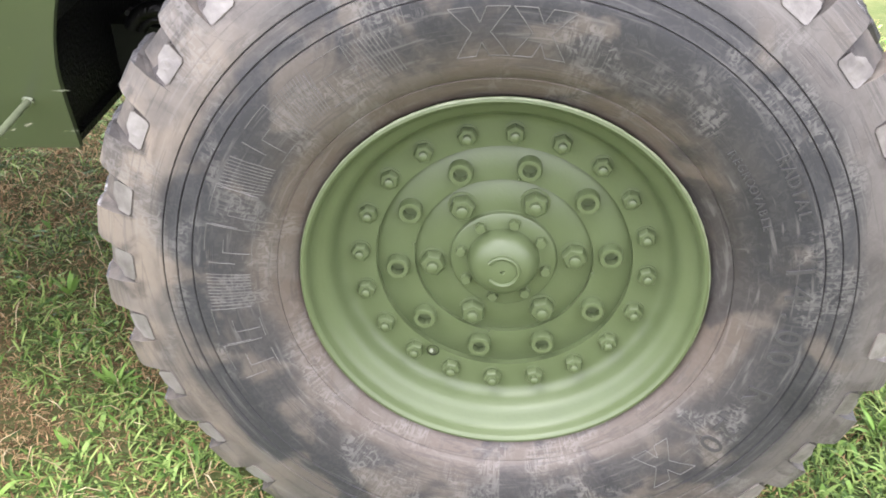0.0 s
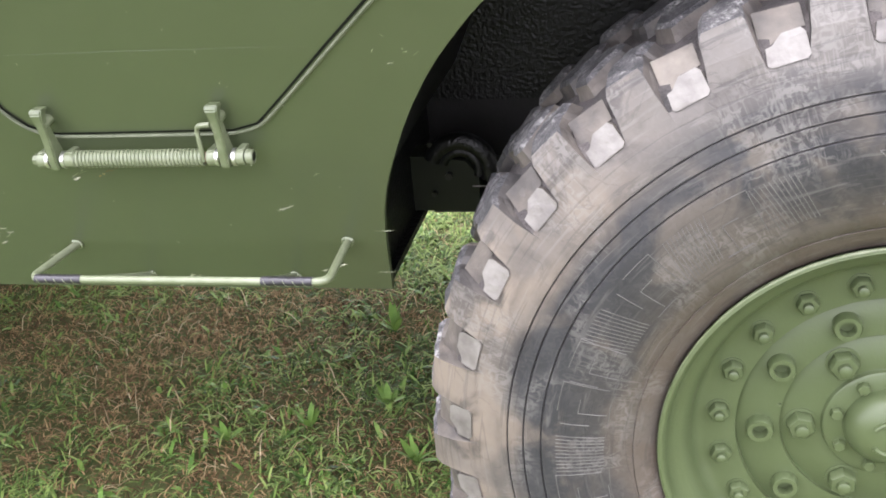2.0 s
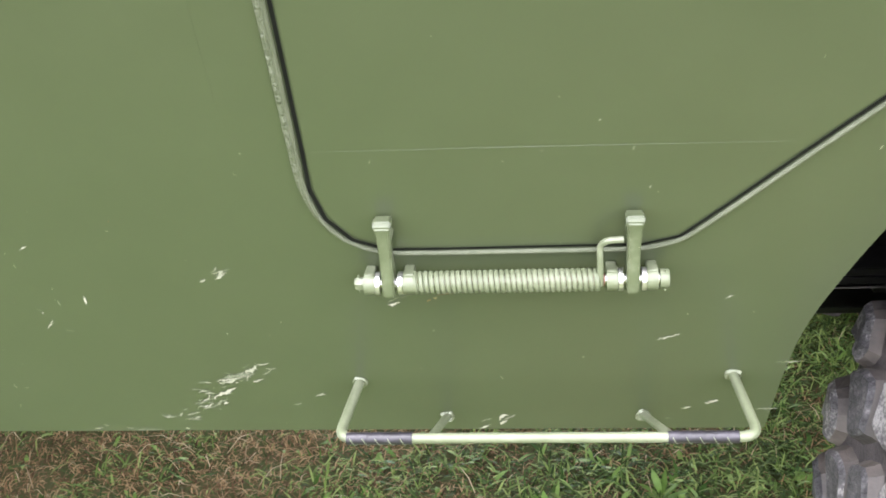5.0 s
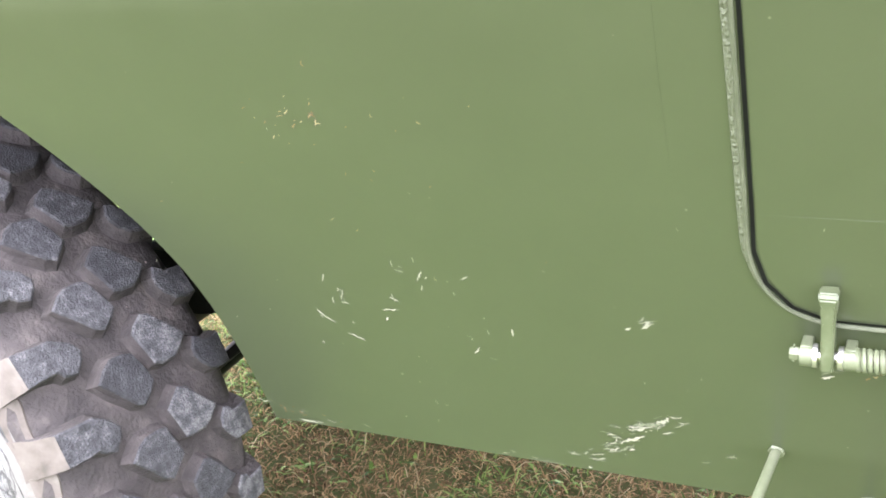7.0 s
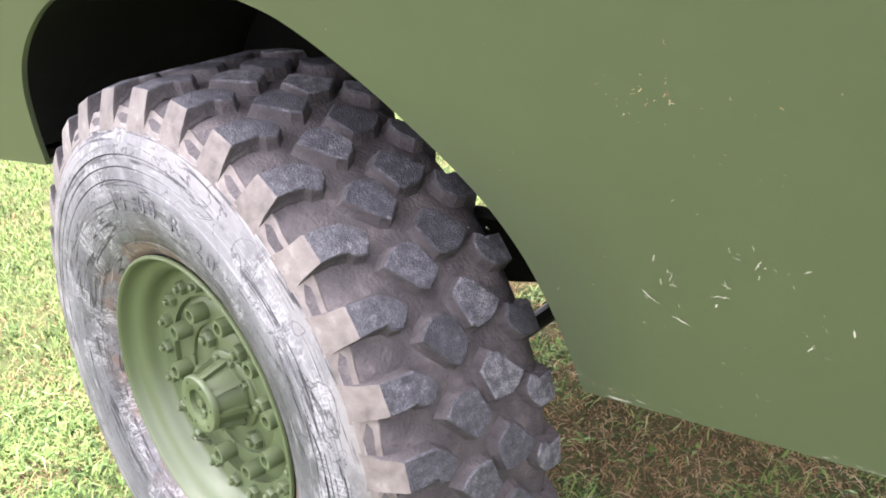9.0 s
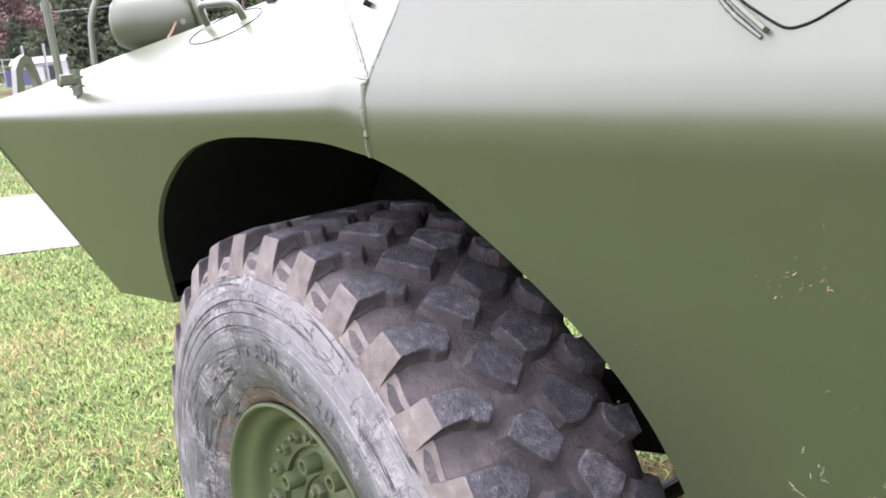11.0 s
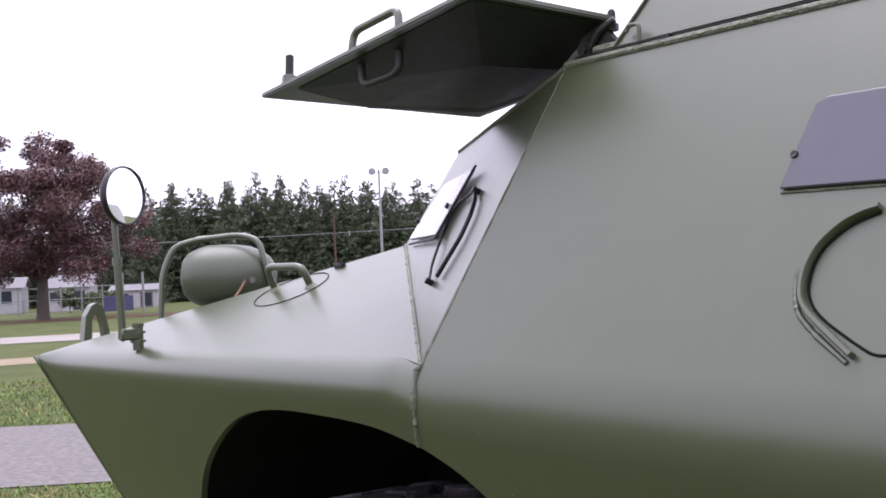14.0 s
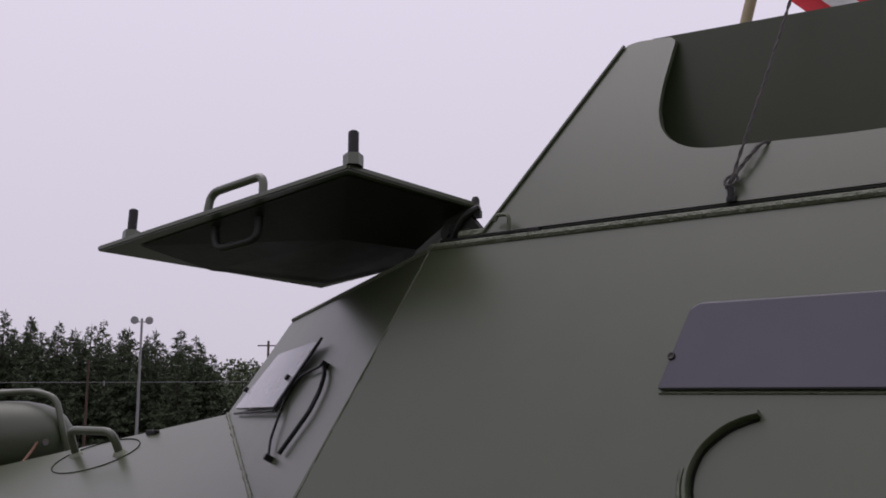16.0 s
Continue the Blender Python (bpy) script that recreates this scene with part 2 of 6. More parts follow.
RUBBER = sidewall("rear_sidewall_rubber", [(0.30, (0.060, 0.046, 0.037)), (0.345, (0.058, 0.047, 0.039)), (0.375, (0.026, 0.024, 0.024)), (0.44, (0.0165, 0.0165, 0.019)), (0.495, (0.021, 0.021, 0.0235)),
                                            (0.510, (0.036, 0.034, 0.034)), (0.53, (0.062, 0.056, 0.053)), (0.575, (0.080, 0.072, 0.067)), (0.61, (0.058, 0.052, 0.048))],
                  (0.066, 0.056, 0.048), (0.145, 0.138, 0.13), (0.010, 0.010, 0.0125), 0.5, 0.28, 0.75, 0.45, 0.05, (0.130, 0.107, 0.086))
RUBBER_DUSTY = sidewall("front_sidewall_rubber", [(0.30, (0.085, 0.05, 0.033)), (0.322, (0.080, 0.053, 0.040)), (0.335, (0.05, 0.043, 0.04)), (0.37, (0.044, 0.044, 0.047)), (0.43, (0.075, 0.077, 0.080)), (0.48, (0.115, 0.115, 0.117)),
                                                  (0.54, (0.128, 0.124, 0.119)), (0.575, (0.125, 0.114, 0.101)), (0.61, (0.12, 0.105, 0.09)), (0.64, (0.08, 0.07, 0.062))],
                        (0.066, 0.067, 0.070), (0.27, 0.27, 0.265), (0.012, 0.012, 0.014), 0.75, 1.0, 0.48, 0.3, 0.0)
TREAD = material("tread_rubber", [(0.012, 0.0122, 0.0150), (0.026, 0.0265, 0.031), (0.052, 0.052, 0.058), (0.13, 0.13, 0.134)], rough=0.75, grain=330, patch=70, bump=1.0, bump_scale=300, spread=0.36, object_random=0.18)
TREAD_WORN = material("crumbled_tread", [(0.014, 0.014, 0.016), (0.034, 0.033, 0.035), (0.066, 0.063, 0.065), (0.20, 0.195, 0.19)], rough=0.75, grain=230, patch=50, bump=1.0, bump_scale=220, spread=0.30, object_random=0.15)
MUD = material("dusty_groove", [(0.014, 0.0125, 0.013), (0.029, 0.025, 0.025), (0.048, 0.0415, 0.041), (0.09, 0.078, 0.073)], rough=0.85, grain=34, patch=11, bump=1.0, bump_scale=140, spread=0.36, specks=(0.20, 0.17, 0.155))
SCUFF = material("scuffed_shoulder", [(0.034, 0.028, 0.024), (0.080, 0.068, 0.059), (0.112, 0.098, 0.086), (0.185, 0.172, 0.156)], rough=0.7, grain=45, patch=14, bump=0.3, bump_scale=150, spread=0.42, object_random=0.1)
SCUFF_DARK = material("weathered_shoulder", [(0.018, 0.0165, 0.017), (0.042, 0.037, 0.034), (0.078, 0.067, 0.058), (0.13, 0.113, 0.097)], rough=0.66, grain=26, patch=9, bump=0.7, bump_scale=60, spread=0.34, object_random=0.16)
POCKET = material("polished_pocket", [(0.052, 0.046, 0.043), (0.105, 0.096, 0.090), (0.155, 0.145, 0.137)], rough=0.42, grain=55, patch=26, bump=0.5, bump_scale=70, spread=0.42, object_random=0.2)
# darker colour for the bottoms of the fine sidewall grooves
GROOVE = material("dirty_sidewall_groove", [(0.008, 0.008, 0.009), (0.03, 0.028, 0.028)], rough=0.8, grain=60, patch=9, bump=0.2)
LETTER_DUSTY = material("dusty_raised_rubber", [(0.028, 0.028, 0.03), (0.06, 0.06, 0.062), (0.10, 0.10, 0.102)], rough=0.6, grain=120, patch=35, bump=0.2, spread=0.5)
RIDGE = material("scuffed_moulding", [(0.030, 0.029, 0.029), (0.060, 0.057, 0.054), (0.125, 0.120, 0.114)], rough=0.6, grain=60, patch=22, bump=0.1, spread=0.6)
LETTER = material("raised_rubber", [(0.016, 0.0155, 0.017), (0.034, 0.033, 0.033)], rough=0.55, bump=0.2)
ZINC = material("bright_zinc", [(0.45, 0.45, 0.43), (0.6, 0.6, 0.58)], rough=0.3, metal=0.9, bump=0.05)
COPPER = material("rusty_pin", [(0.12, 0.06, 0.04), (0.18, 0.10, 0.065)], rough=0.5, metal=0.5)
TAPE = material("grip_tape", [(0.007, 0.0065, 0.0085), (0.015, 0.0135, 0.018), (0.042, 0.039, 0.050)], rough=0.42, grain=90, patch=20, bump=0.3, bump_scale=90)
PALE_COVER = material("pale_cover_plate", [(0.33, 0.322, 0.355), (0.38, 0.37, 0.405)], rough=0.25, grain=20, patch=3, bump=0.02)
VISION = material("grey_cover_plate", [(0.05, 0.048, 0.062), (0.06, 0.057, 0.073)], rough=0.12, grain=20, patch=3, bump=0.02)
WELD = material("painted_weld", [(0.055, 0.066, 0.036), (0.10, 0.112, 0.073)], rough=0.5, grain=200, patch=40, bump=1.0, bump_scale=160)
BOLT_DARK = material("dark_bolt", [(0.012, 0.011, 0.01), (0.03, 0.027, 0.022)], rough=0.5, metal=0.4)
ROPE = material("rope_fibre", [(0.05, 0.045, 0.045), (0.11, 0.10, 0.10)], rough=0.9, grain=400, patch=90, bump=1, bump_scale=500)
MIRROR = material("mirror_glass", [(0.9, 0.9, 0.9), (0.92, 0.92, 0.92)], rough=0.03, metal=1.0, bump=0, rough_spread=0.01)


# ---- mesh helpers ----
def link_mesh(name, bm, mat, smooth=False):
    me = bpy.data.meshes.new(name)
    bm.normal_update()
    bm.to_mesh(me)
    bm.free()
    mats = mat if isinstance(mat, (list, tuple)) else [mat]
    for m in mats:
        me.materials.append(m)
    if smooth:
        for p in me.polygons:
            p.use_smooth = True
    if any(p.use_smooth for p in me.polygons):
        me.set_sharp_from_angle(angle=radians(42))
    return new(name, me)


def part(name, bm, mat, parent, label="", smooth=False):
    ob = link_mesh(name, bm, mat, smooth)
    ob.parent = parent
    if label:
        ob["label"] = label
    return ob


def thing(name, label, category, group="", kind="", at=(0, 0, 0)):
    ob = new(name)
    ob.location = at
    ob.empty_display_size = 0.1
    return tagged(ob, label, category, group, kind)


def plate(bm, pts, depth, mat=0):
    """A flat plate with the outline pts, extruded by the vector depth."""
    d = Vector(depth)
    a = [bm.verts.new(p) for p in pts]
    b = [bm.verts.new(Vector(p) + d) for p in pts]
    fs = [bm.faces.new(a), bm.faces.new(list(reversed(b)))]
    n = len(pts)
    for i in range(n):
        fs.append(bm.faces.new((a[(i + 1) % n], a[i], b[i], b[(i + 1) % n])))
    for f in fs:
        f.material_index = mat
    bmesh.ops.recalc_face_normals(bm, faces=fs)
    return fs


def box(bm, lo, hi, mat=0, m=None):
    """An axis-aligned box with slightly broken edges."""
    r = bmesh.ops.create_cube(bm, size=1)
    vs = r["verts"]
    c = [(lo[i] + hi[i]) / 2 for i in range(3)]
    s = [hi[i] - lo[i] for i in range(3)]
    for v in vs:
        v.co = Vector([c[i] + v.co[i] * s[i] for i in range(3)])
        if m:
            v.co = m @ v.co
    fs = list({f for v in vs for f in v.link_faces})
    for f in fs:
        f.material_index = mat
    w = min(s) * 0.12
    es = list({e for v in vs for e in v.link_edges})
    bmesh.ops.bevel(bm, geom=es, offset=min(w, 0.006), segments=1, affect="EDGES", material=mat)


def tube(bm, pts, r, segs=10, mat=0, closed=False, caps=True):
    """A round bar swept along pts; r is one radius or one for each point."""
    pts = [Vector(p) for p in pts]
    n = len(pts)
    rs = r if isinstance(r, (list, tuple)) else [r] * n
    rings = []
    up = None
    for i, p in enumerate(pts):
        if closed:
            t = pts[(i + 1) % n] - pts[i - 1]
        else:
            t = pts[min(i + 1, n - 1)] - pts[max(i - 1, 0)]
        t.normalize()
        if up is None:
            up = t.orthogonal().normalized()
        else:
            up = (up - t * up.dot(t))
            up = up.normalized() if up.length > 1e-6 else t.orthogonal().normalized()
        side = t.cross(up)
        rings.append([bm.verts.new(p + (up * math.cos(a) + side * math.sin(a)) * rs[i]) for a in [2 * math.pi * k / segs for k in range(segs)]])
    fs = []
    for i in range(n if closed else n - 1):
        a, b = rings[i], rings[(i + 1) % n]
        for k in range(segs):
            fs.append(bm.faces.new((a[k], a[(k + 1) % segs], b[(k + 1) % segs], b[k])))
    if caps and not closed:
        fs.append(bm.faces.new(list(reversed(rings[0]))))
        fs.append(bm.faces.new(rings[-1]))
    for f in fs:
        f.material_index, f.smooth = mat, True
    return fs


def rounded(pts, r, n=5):
    """The path pts with its corners rounded by about r."""
    pts = [Vector(p) for p in pts]
    out = [pts[0]]
    for i in range(1, len(pts) - 1):
        a, b, c = pts[i - 1], pts[i], pts[i + 1]
        k = min(r, (a - b).length * 0.45, (c - b).length * 0.45)
        p, q = b + (a - b).normalized() * k, b + (c - b).normalized() * k
        for j in range(n + 1):
            s = j / n
            out.append(p * (1 - s) ** 2 + b * 2 * s * (1 - s) + q * s * s)
    out.append(pts[-1])
    return out


def lathe(bm, profile, segs=64, mat=0, axis_y=True, phase=0.0, smooth=True):
    """Turns (radius, y) round the y axis."""
    rings = []
    for r, y in profile:
        rings.append([bm.verts.new((r * math.sin(a + phase), y, r * math.cos(a + phase))) for a in [2 * math.pi * k / segs for k in range(segs)]])
    for i in range(len(profile) - 1):
        for k in range(segs):
            f = bm.faces.new((rings[i][k], rings[i][(k + 1) % segs], rings[i + 1][(k + 1) % segs], rings[i + 1][k]))
            f.material_index, f.smooth = mat, smooth
    return rings


def disc_cap(bm, ring, flip=False, mat=0):
    f = bm.faces.new(list(reversed(ring)) if flip else ring)
    f.material_index = mat


# ---- the planes of the armoured hull: x to the rear, y inward, z up ----
KNUCKLE_Z, KNUCKLE_Y, LOW_SLOPE, UP_SLOPE, MID_Y = 1.425, -0.0696, -0.3487, 0.4773, 1.06
GROUND_Z = -0.02


def low(x, z, out=0.0):
    """A point on the lower side plate, out metres proud of it."""
    return Vector((x, KNUCKLE_Y + LOW_SLOPE * (z - KNUCKLE_Z) - out * 0.944, z - out * 0.329))


def nose(x, z, out=0.0):
    """A point on the lower nose plate."""
    return low(x, z, out) + Vector((0, 0.02 * (x + 2.37), 0))


def high(x, z, out=0.0):
    """A point on the upper side plate."""
    return Vector((x, KNUCKLE_Y + UP_SLOPE * (z - KNUCKLE_Z) - out * 0.902, z + out * 0.431))


def mirrored(ob, name=None):
    """The same part on the far side of the vehicle."""
    me = ob.data.copy()
    for v in me.vertices:
        v.co.y = 2 * MID_Y - v.co.y
    me.flip_normals()
    o = new(name or ob.name, me)
    o.parent = ob.parent
    return o


car = thing("armored_car", "olive green four-wheeled armoured car parked on grass", "armored vehicle", at=(-1.3, 1.06, GROUND_Z))
car.matrix_world = Matrix.Identity(4)

K = Vector((-2.355, -0.0496, 1.467))
T = Vector((-2.2475, 0.1372, 1.858))
ROOF_CORNER = Vector((-2.762, 0.372, 1.806))
S1 = Vector((-2.882, 0.326, 1.635))
TIP = Vector((-3.826, -0.0974, 1.415))
REAR_X = 1.25

REAR_ARCH = [(-0.712, 0.715), (-0.704, 0.81), (-0.695, 0.875), (-0.68, 0.925), (-0.655, 0.985), (-0.628, 1.042), (-0.585, 1.112), (-0.52, 1.187), (-0.465, 1.232),
             (-0.38, 1.29), (-0.27, 1.335), (-0.12, 1.36), (0.1, 1.365), (0.3, 1.35), (0.46, 1.30), (0.58, 1.2), (0.66, 1.06), (0.70, 0.9), (0.71, 0.78)]
FRONT_ARCH = [(-2.372, 1.356), (-2.304, 1.331), (-2.248, 1.292), (-2.17, 1.226), (-2.098, 1.15), (-2.035, 1.068), (-1.995, 0.982), (-1.977, 0.895), (-1.968, 0.80), (-1.966, 0.716)]
NOSE_ARCH = [(-3.262, 0.975), (-3.222, 1.062), (-3.162, 1.16), (-3.094, 1.229), (-3.018, 1.282), (-2.935, 1.326), (-2.873, 1.351), (-2.808, 1.368), (-2.739, 1.377), (-2.668, 1.38),
             (-2.543, 1.379), (-2.462, 1.375), (-2.372, 1.356)]

def eased(pts):
    return [(p.x, p.z) for p in rounded([(x, 0, z) for x, z in pts], 0.06, 3)]


REAR_ARCH, FRONT_ARCH, NOSE_ARCH = eased(REAR_ARCH), eased(FRONT_ARCH), eased(NOSE_ARCH)

# side shell: lower plate, rolled knuckle, upper plate
BEND, NOSE_BEND = 0.054, 0.034
bm = bmesh.new()
outline = FRONT_ARCH + REAR_ARCH + [(0.95, 0.85), (REAR_X, 1.05), (REAR_X, KNUCKLE_Z - BEND)] + [(-2.365, KNUCKLE_Z - BEND)]
plate(bm, [low(x, z) for x, z in outline], (0, 0.012, 0))
p0, p1, p2 = low(0, KNUCKLE_Z - BEND), Vector((0, KNUCKLE_Y, KNUCKLE_Z)), high(0, KNUCKLE_Z + BEND)
arc = [p0 * (1 - s) ** 2 + p1 * 2 * s * (1 - s) + p2 * s * s for s in [i / 24 for i in range(25)]]
rows = []
for p in arc:
    f = (p.z - p0.z) / (p2.z - p0.z)
    x0 = -2.365 + 0.008 * f
    rows.append([bm.verts.new((x, p.y, p.z)) for x in [x0, -2.0, -1.5, -1.0, 0.0, REAR_X]])
for i in range(24):
    for j in range(5):
        fc = bm.faces.new((rows[i][j], rows[i][j + 1], rows[i + 1][j + 1], rows[i + 1][j]))
        fc.smooth = True
plate(bm, [high(-2.357, KNUCKLE_Z + BEND), high(REAR_X, KNUCKLE_Z + BEND), high(REAR_X - 0.05, 1.858), T], (0, 0.012, 0))
side = part("hull_side", bm, PAINT, car, "olive side armour with rolled knuckle and scratched paint")
mirrored(side)

# nose side, rolled into the hood along the edge of the two planes
hood_n = (S1 - K).cross(TIP - K).normalized()
if hood_n.z < 0:
    hood_n = -hood_n
inward = Vector((0, 1, 0))
inward = (inward - hood_n * inward.dot(hood_n)).normalized()
steps = 28
rolls, hood_edge, side_edge = [], [], []
for i in range(steps + 1):
    s = i / steps
    x = -2.365 - 1.435 * s
    g0, g1 = hood_n.dot(nose(x, 1.40) - K), hood_n.dot(nose(x, 1.50) - K)
    c = nose(x, 1.40 - 0.10 * g0 / (g1 - g0))
    wide = min(1.0, 0.2 + (1 - s) / 0.08)
    a, b = nose(x, max(c.z - 0.05 * wide, 1.3855)), c + inward * 0.05 * wide
    ring = [a * (1 - u) ** 2 + c * 2 * u * (1 - u) + b * u * u for u in [k / 13 for k in range(14)]]
    if i == 0:
        ring = [p0 * (1 - u) ** 2 + p1 * 2 * u * (1 - u) + p2 * u * u + Vector((-2.362, 0, 0)) for u in [0.17 + 0.71 * k / 13 for k in range(14)]]
    rolls.append(ring)
    hood_edge.append(ring[-1])
    side_edge.append((ring[0].x, ring[0].z))
bm = bmesh.new()
plate(bm, [nose(x, z) for x, z in [(-3.518, 0.965)] + NOSE_ARCH + side_edge], (0, 0.012, 0))
prev = None
for ring in rolls:
    ring = [bm.verts.new(p) for p in ring]
    if prev:
        for k in range(13):
            bm.faces.new((prev[k], prev[k + 1], ring[k + 1], ring[k])).smooth = True
    prev = ring
ns = part("nose_side", bm, PAINT, car, "olive nose armour round the wheel arch")
mirrored(ns)

bm = bmesh.new()
q = [K] + hood_edge[1:] + [S1]
plate(bm, q, hood_n * -0.012)
hood = part("hood_side", bm, PAINT, car)
mirrored(hood)


def far(p):
    return Vector((p[0], 2 * MID_Y - p[1], p[2]))


bm = bmesh.new()
plate(bm, [S1, far(S1), far(TIP) + Vector((0.02, 0, 0.005)), TIP + Vector((0.02, 0.012, 0.005))], (0, 0, -0.012))
part("glacis", bm, PAINT, car)
bm = bmesh.new()
nb = nose(-3.518, 0.965)
plate(bm, [TIP, far(TIP), far(nb), nb], (0.012, 0, 0))
nb2 = nose(-3.262, 0.975)
plate(bm, [nb, far(nb), far(nb2), nb2], (0, 0, 0.012))
part("nose_front", bm, PAINT, car)
bm = bmesh.new()
plate(bm, [K, S1, ROOF_CORNER, T], (0.005, 0.009, -0.006))
cp = part("corner_plate", bm, PAINT, car, "angled olive windshield corner plate")
mirrored(cp)
bm = bmesh.new()
plate(bm, [S1, far(S1), far(ROOF_CORNER), ROOF_CORNER], (0.012, 0, 0))
plate(bm, [ROOF_CORNER, far(ROOF_CORNER), far(T), T], (0, 0, -0.012))
part("front_plate", bm, PAINT, car)
bm = bmesh.new()
plate(bm, [T, far(T), (REAR_X - 0.05, 2 * MID_Y - 0.137, 1.858), (REAR_X - 0.05, 0.137, 1.858)], (0, 0, -0.012))
part("roof", bm, PAINT, car)
bm = bmesh.new()
rb = [low(REAR_X, 1.05), low(REAR_X, KNUCKLE_Z), high(REAR_X - 0.05, 1.858)]
plate(bm, rb + [far(p) for p in reversed(rb)], (-0.012, 0, 0))
part("rear_plate", bm, PAINT, car)

# belly between the wheels and the wheel wells
bm = bmesh.new()
b0, b1 = low(-1.96, 0.72), low(-0.715, 0.72)
plate(bm, [b0 + Vector((0, 0.014, 0)), b1 + Vector((0, 0.014, 0)), far(b1), far(b0)], (0, 0, 0.012))
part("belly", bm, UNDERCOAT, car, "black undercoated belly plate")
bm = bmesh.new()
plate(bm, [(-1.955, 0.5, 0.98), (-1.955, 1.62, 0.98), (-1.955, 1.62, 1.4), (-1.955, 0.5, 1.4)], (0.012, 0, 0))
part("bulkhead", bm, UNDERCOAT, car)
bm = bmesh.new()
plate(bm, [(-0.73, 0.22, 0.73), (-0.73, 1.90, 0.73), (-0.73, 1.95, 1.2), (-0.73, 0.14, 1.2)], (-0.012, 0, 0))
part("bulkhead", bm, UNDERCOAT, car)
for arch, zmin in ((NOSE_ARCH[1:] + [p for p in FRONT_ARCH[1:] if p[1] > 0.97], 0.98), ([p for p in REAR_ARCH if p[1] > 0.95], 0.95)):
    bm = bmesh.new()
    rows = []
    for x, z in arch:
        o = low(x, z) if x > -2.36 else nose(x, z)
        rows.append([bm.verts.new((x, o.y + 0.013, z)), bm.verts.new((x, 0.3, z + 0.006)), bm.verts.new((x, 0.62, z + 0.006))])
    for a, b in zip(rows[:-1], rows[1:]):
        for k in range(2):
            f = bm.faces.new((a[k], b[k], b[k + 1], a[k + 1]))
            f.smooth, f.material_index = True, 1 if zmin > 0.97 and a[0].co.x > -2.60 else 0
    plate(bm, [(x, 0.60, z + 0.004) for x, z in arch], (0, 0.012, 0))
    if zmin < 0.97:
        plate(bm, [(-0.735, 0.615, 0.70), (-0.2, 0.615, 0.70), (-0.2, 0.615, 0.97), (-0.735, 0.615, 0.97)], (0, 0.012, 0))
    # rear well in undercoat; front well flat near-black, olive behind x = -2.60
    w = part("wheel_well", bm, [UNDERCOAT if zmin < 0.97 else FLAT_BLACK, PAINT], car, "near-black wheel well, undercoated at the rear, partly olive in front")
    mirrored(w)


# ---- wheels ----
TREAD_R, FLOOR_R, TREAD_MID, PITCHES = 0.622, 0.598, 0.140, 31


def inner_y(y):
    """The inner shoulder stands a little narrower than the outer one."""
    return y - 0.034 * min(max((y - 0.225) / 0.09, 0.0), 1.0)


def sidewall_y(r):
    """How far the outer sidewall stands out at the radius r."""
    return float(np.interp(r, [0.306, 0.322, 0.3355, 0.358, 0.385, 0.415, 0.44, 0.456, 0.48], [-0.049, -0.0595, -0.0662, -0.0745, -0.0815, -0.0855, -0.086, -0.085, -0.0822]))


def tyre_mesh():
    """The carcass of a tyre: bulging sidewall with fine grooves, shoulder and groove floor."""
    bm = bmesh.new()
    prof = [(0.296, -0.036, 0), (0.306, -0.049, 0), (0.322, -0.0595, 0), (0.3335, -0.0655, 0), (0.3345, -0.0643, 0), (0.3355, -0.0662, 0), (0.358, -0.0745, 0), (0.385, -0.0815, 0), (0.415, -0.0855, 0), (0.440, -0.086, 0)]
    for r, y in ((0.456, -0.0850), (0.480, -0.0822), (0.502, -0.0784)):
        prof += [(r - 0.006, y - 0.0007, 0), (r - 0.0017, y - 0.0002, 0), (r - 0.0008, y + 0.0018, 0), (r, y + 0.0028, 0), (r + 0.0008, y + 0.0019, 0), (r + 0.0017, y + 0.0002, 0), (r + 0.006, y + 0.0010, 0)]
    prof += [(0.523, -0.0740, 0), (0.541, -0.0685, 0), (0.556, -0.0630, 1), (0.568, -0.0560, 1), (0.580, -0.044, 1), (0.590, -0.026, 1), (0.596, 0.0, 1), (0.5985, 0.04, 1), (FLOOR_R + 0.0015, TREAD_MID, 1)]
    back = [(r, inner_y(2 * TREAD_MID - y), k) for r, y, k in reversed(prof) if r > 0.5965 or k == 1 or r in (0.568, 0.541)][1:]
    prof += back + [(0.50, 0.336, 0), (0.44, 0.340, 0), (0.36, 0.325, 0), (0.30, 0.29, 0)]
    segs = 144
    rings = []
    for r, y, k in prof:
        rings.append([bm.verts.new((r * math.sin(2 * math.pi * i / segs), y, r * math.cos(2 * math.pi * i / segs))) for i in range(segs)])
    for j in range(len(prof) - 1):
        for i in range(segs):
            f = bm.faces.new((rings[j][i], rings[j][(i + 1) % segs], rings[j + 1][(i + 1) % segs], rings[j + 1][i]))
            f.material_index, f.smooth = (2 if 0.45 < prof[j][0] < 0.53 and abs(prof[j + 1][0] - prof[j][0]) < 0.00085 else prof[j][2]), True
    return bm


# outlines of the blocks, in metres round the tyre and across it
SHOULDER = [(-0.0290, -0.0450), (-0.0265, -0.008), (-0.0235, 0.020), (-0.006, 0.044), (0.010, 0.055), (0.024, 0.050), (0.040, 0.034), (0.034, 0.014), (0.026, 0.008), (0.0245, -0.012), (0.0240, -0.0450)]
MIDDLE = [(-0.018, 0.050), (-0.034, 0.070), (-0.042, 0.086), (-0.041, 0.112), (-0.036, 0.125), (-0.008, 0.134), (0.018, 0.1405), (0.030, 0.128), (0.043, 0.108), (0.036, 0.094), (0.008, 0.072)]


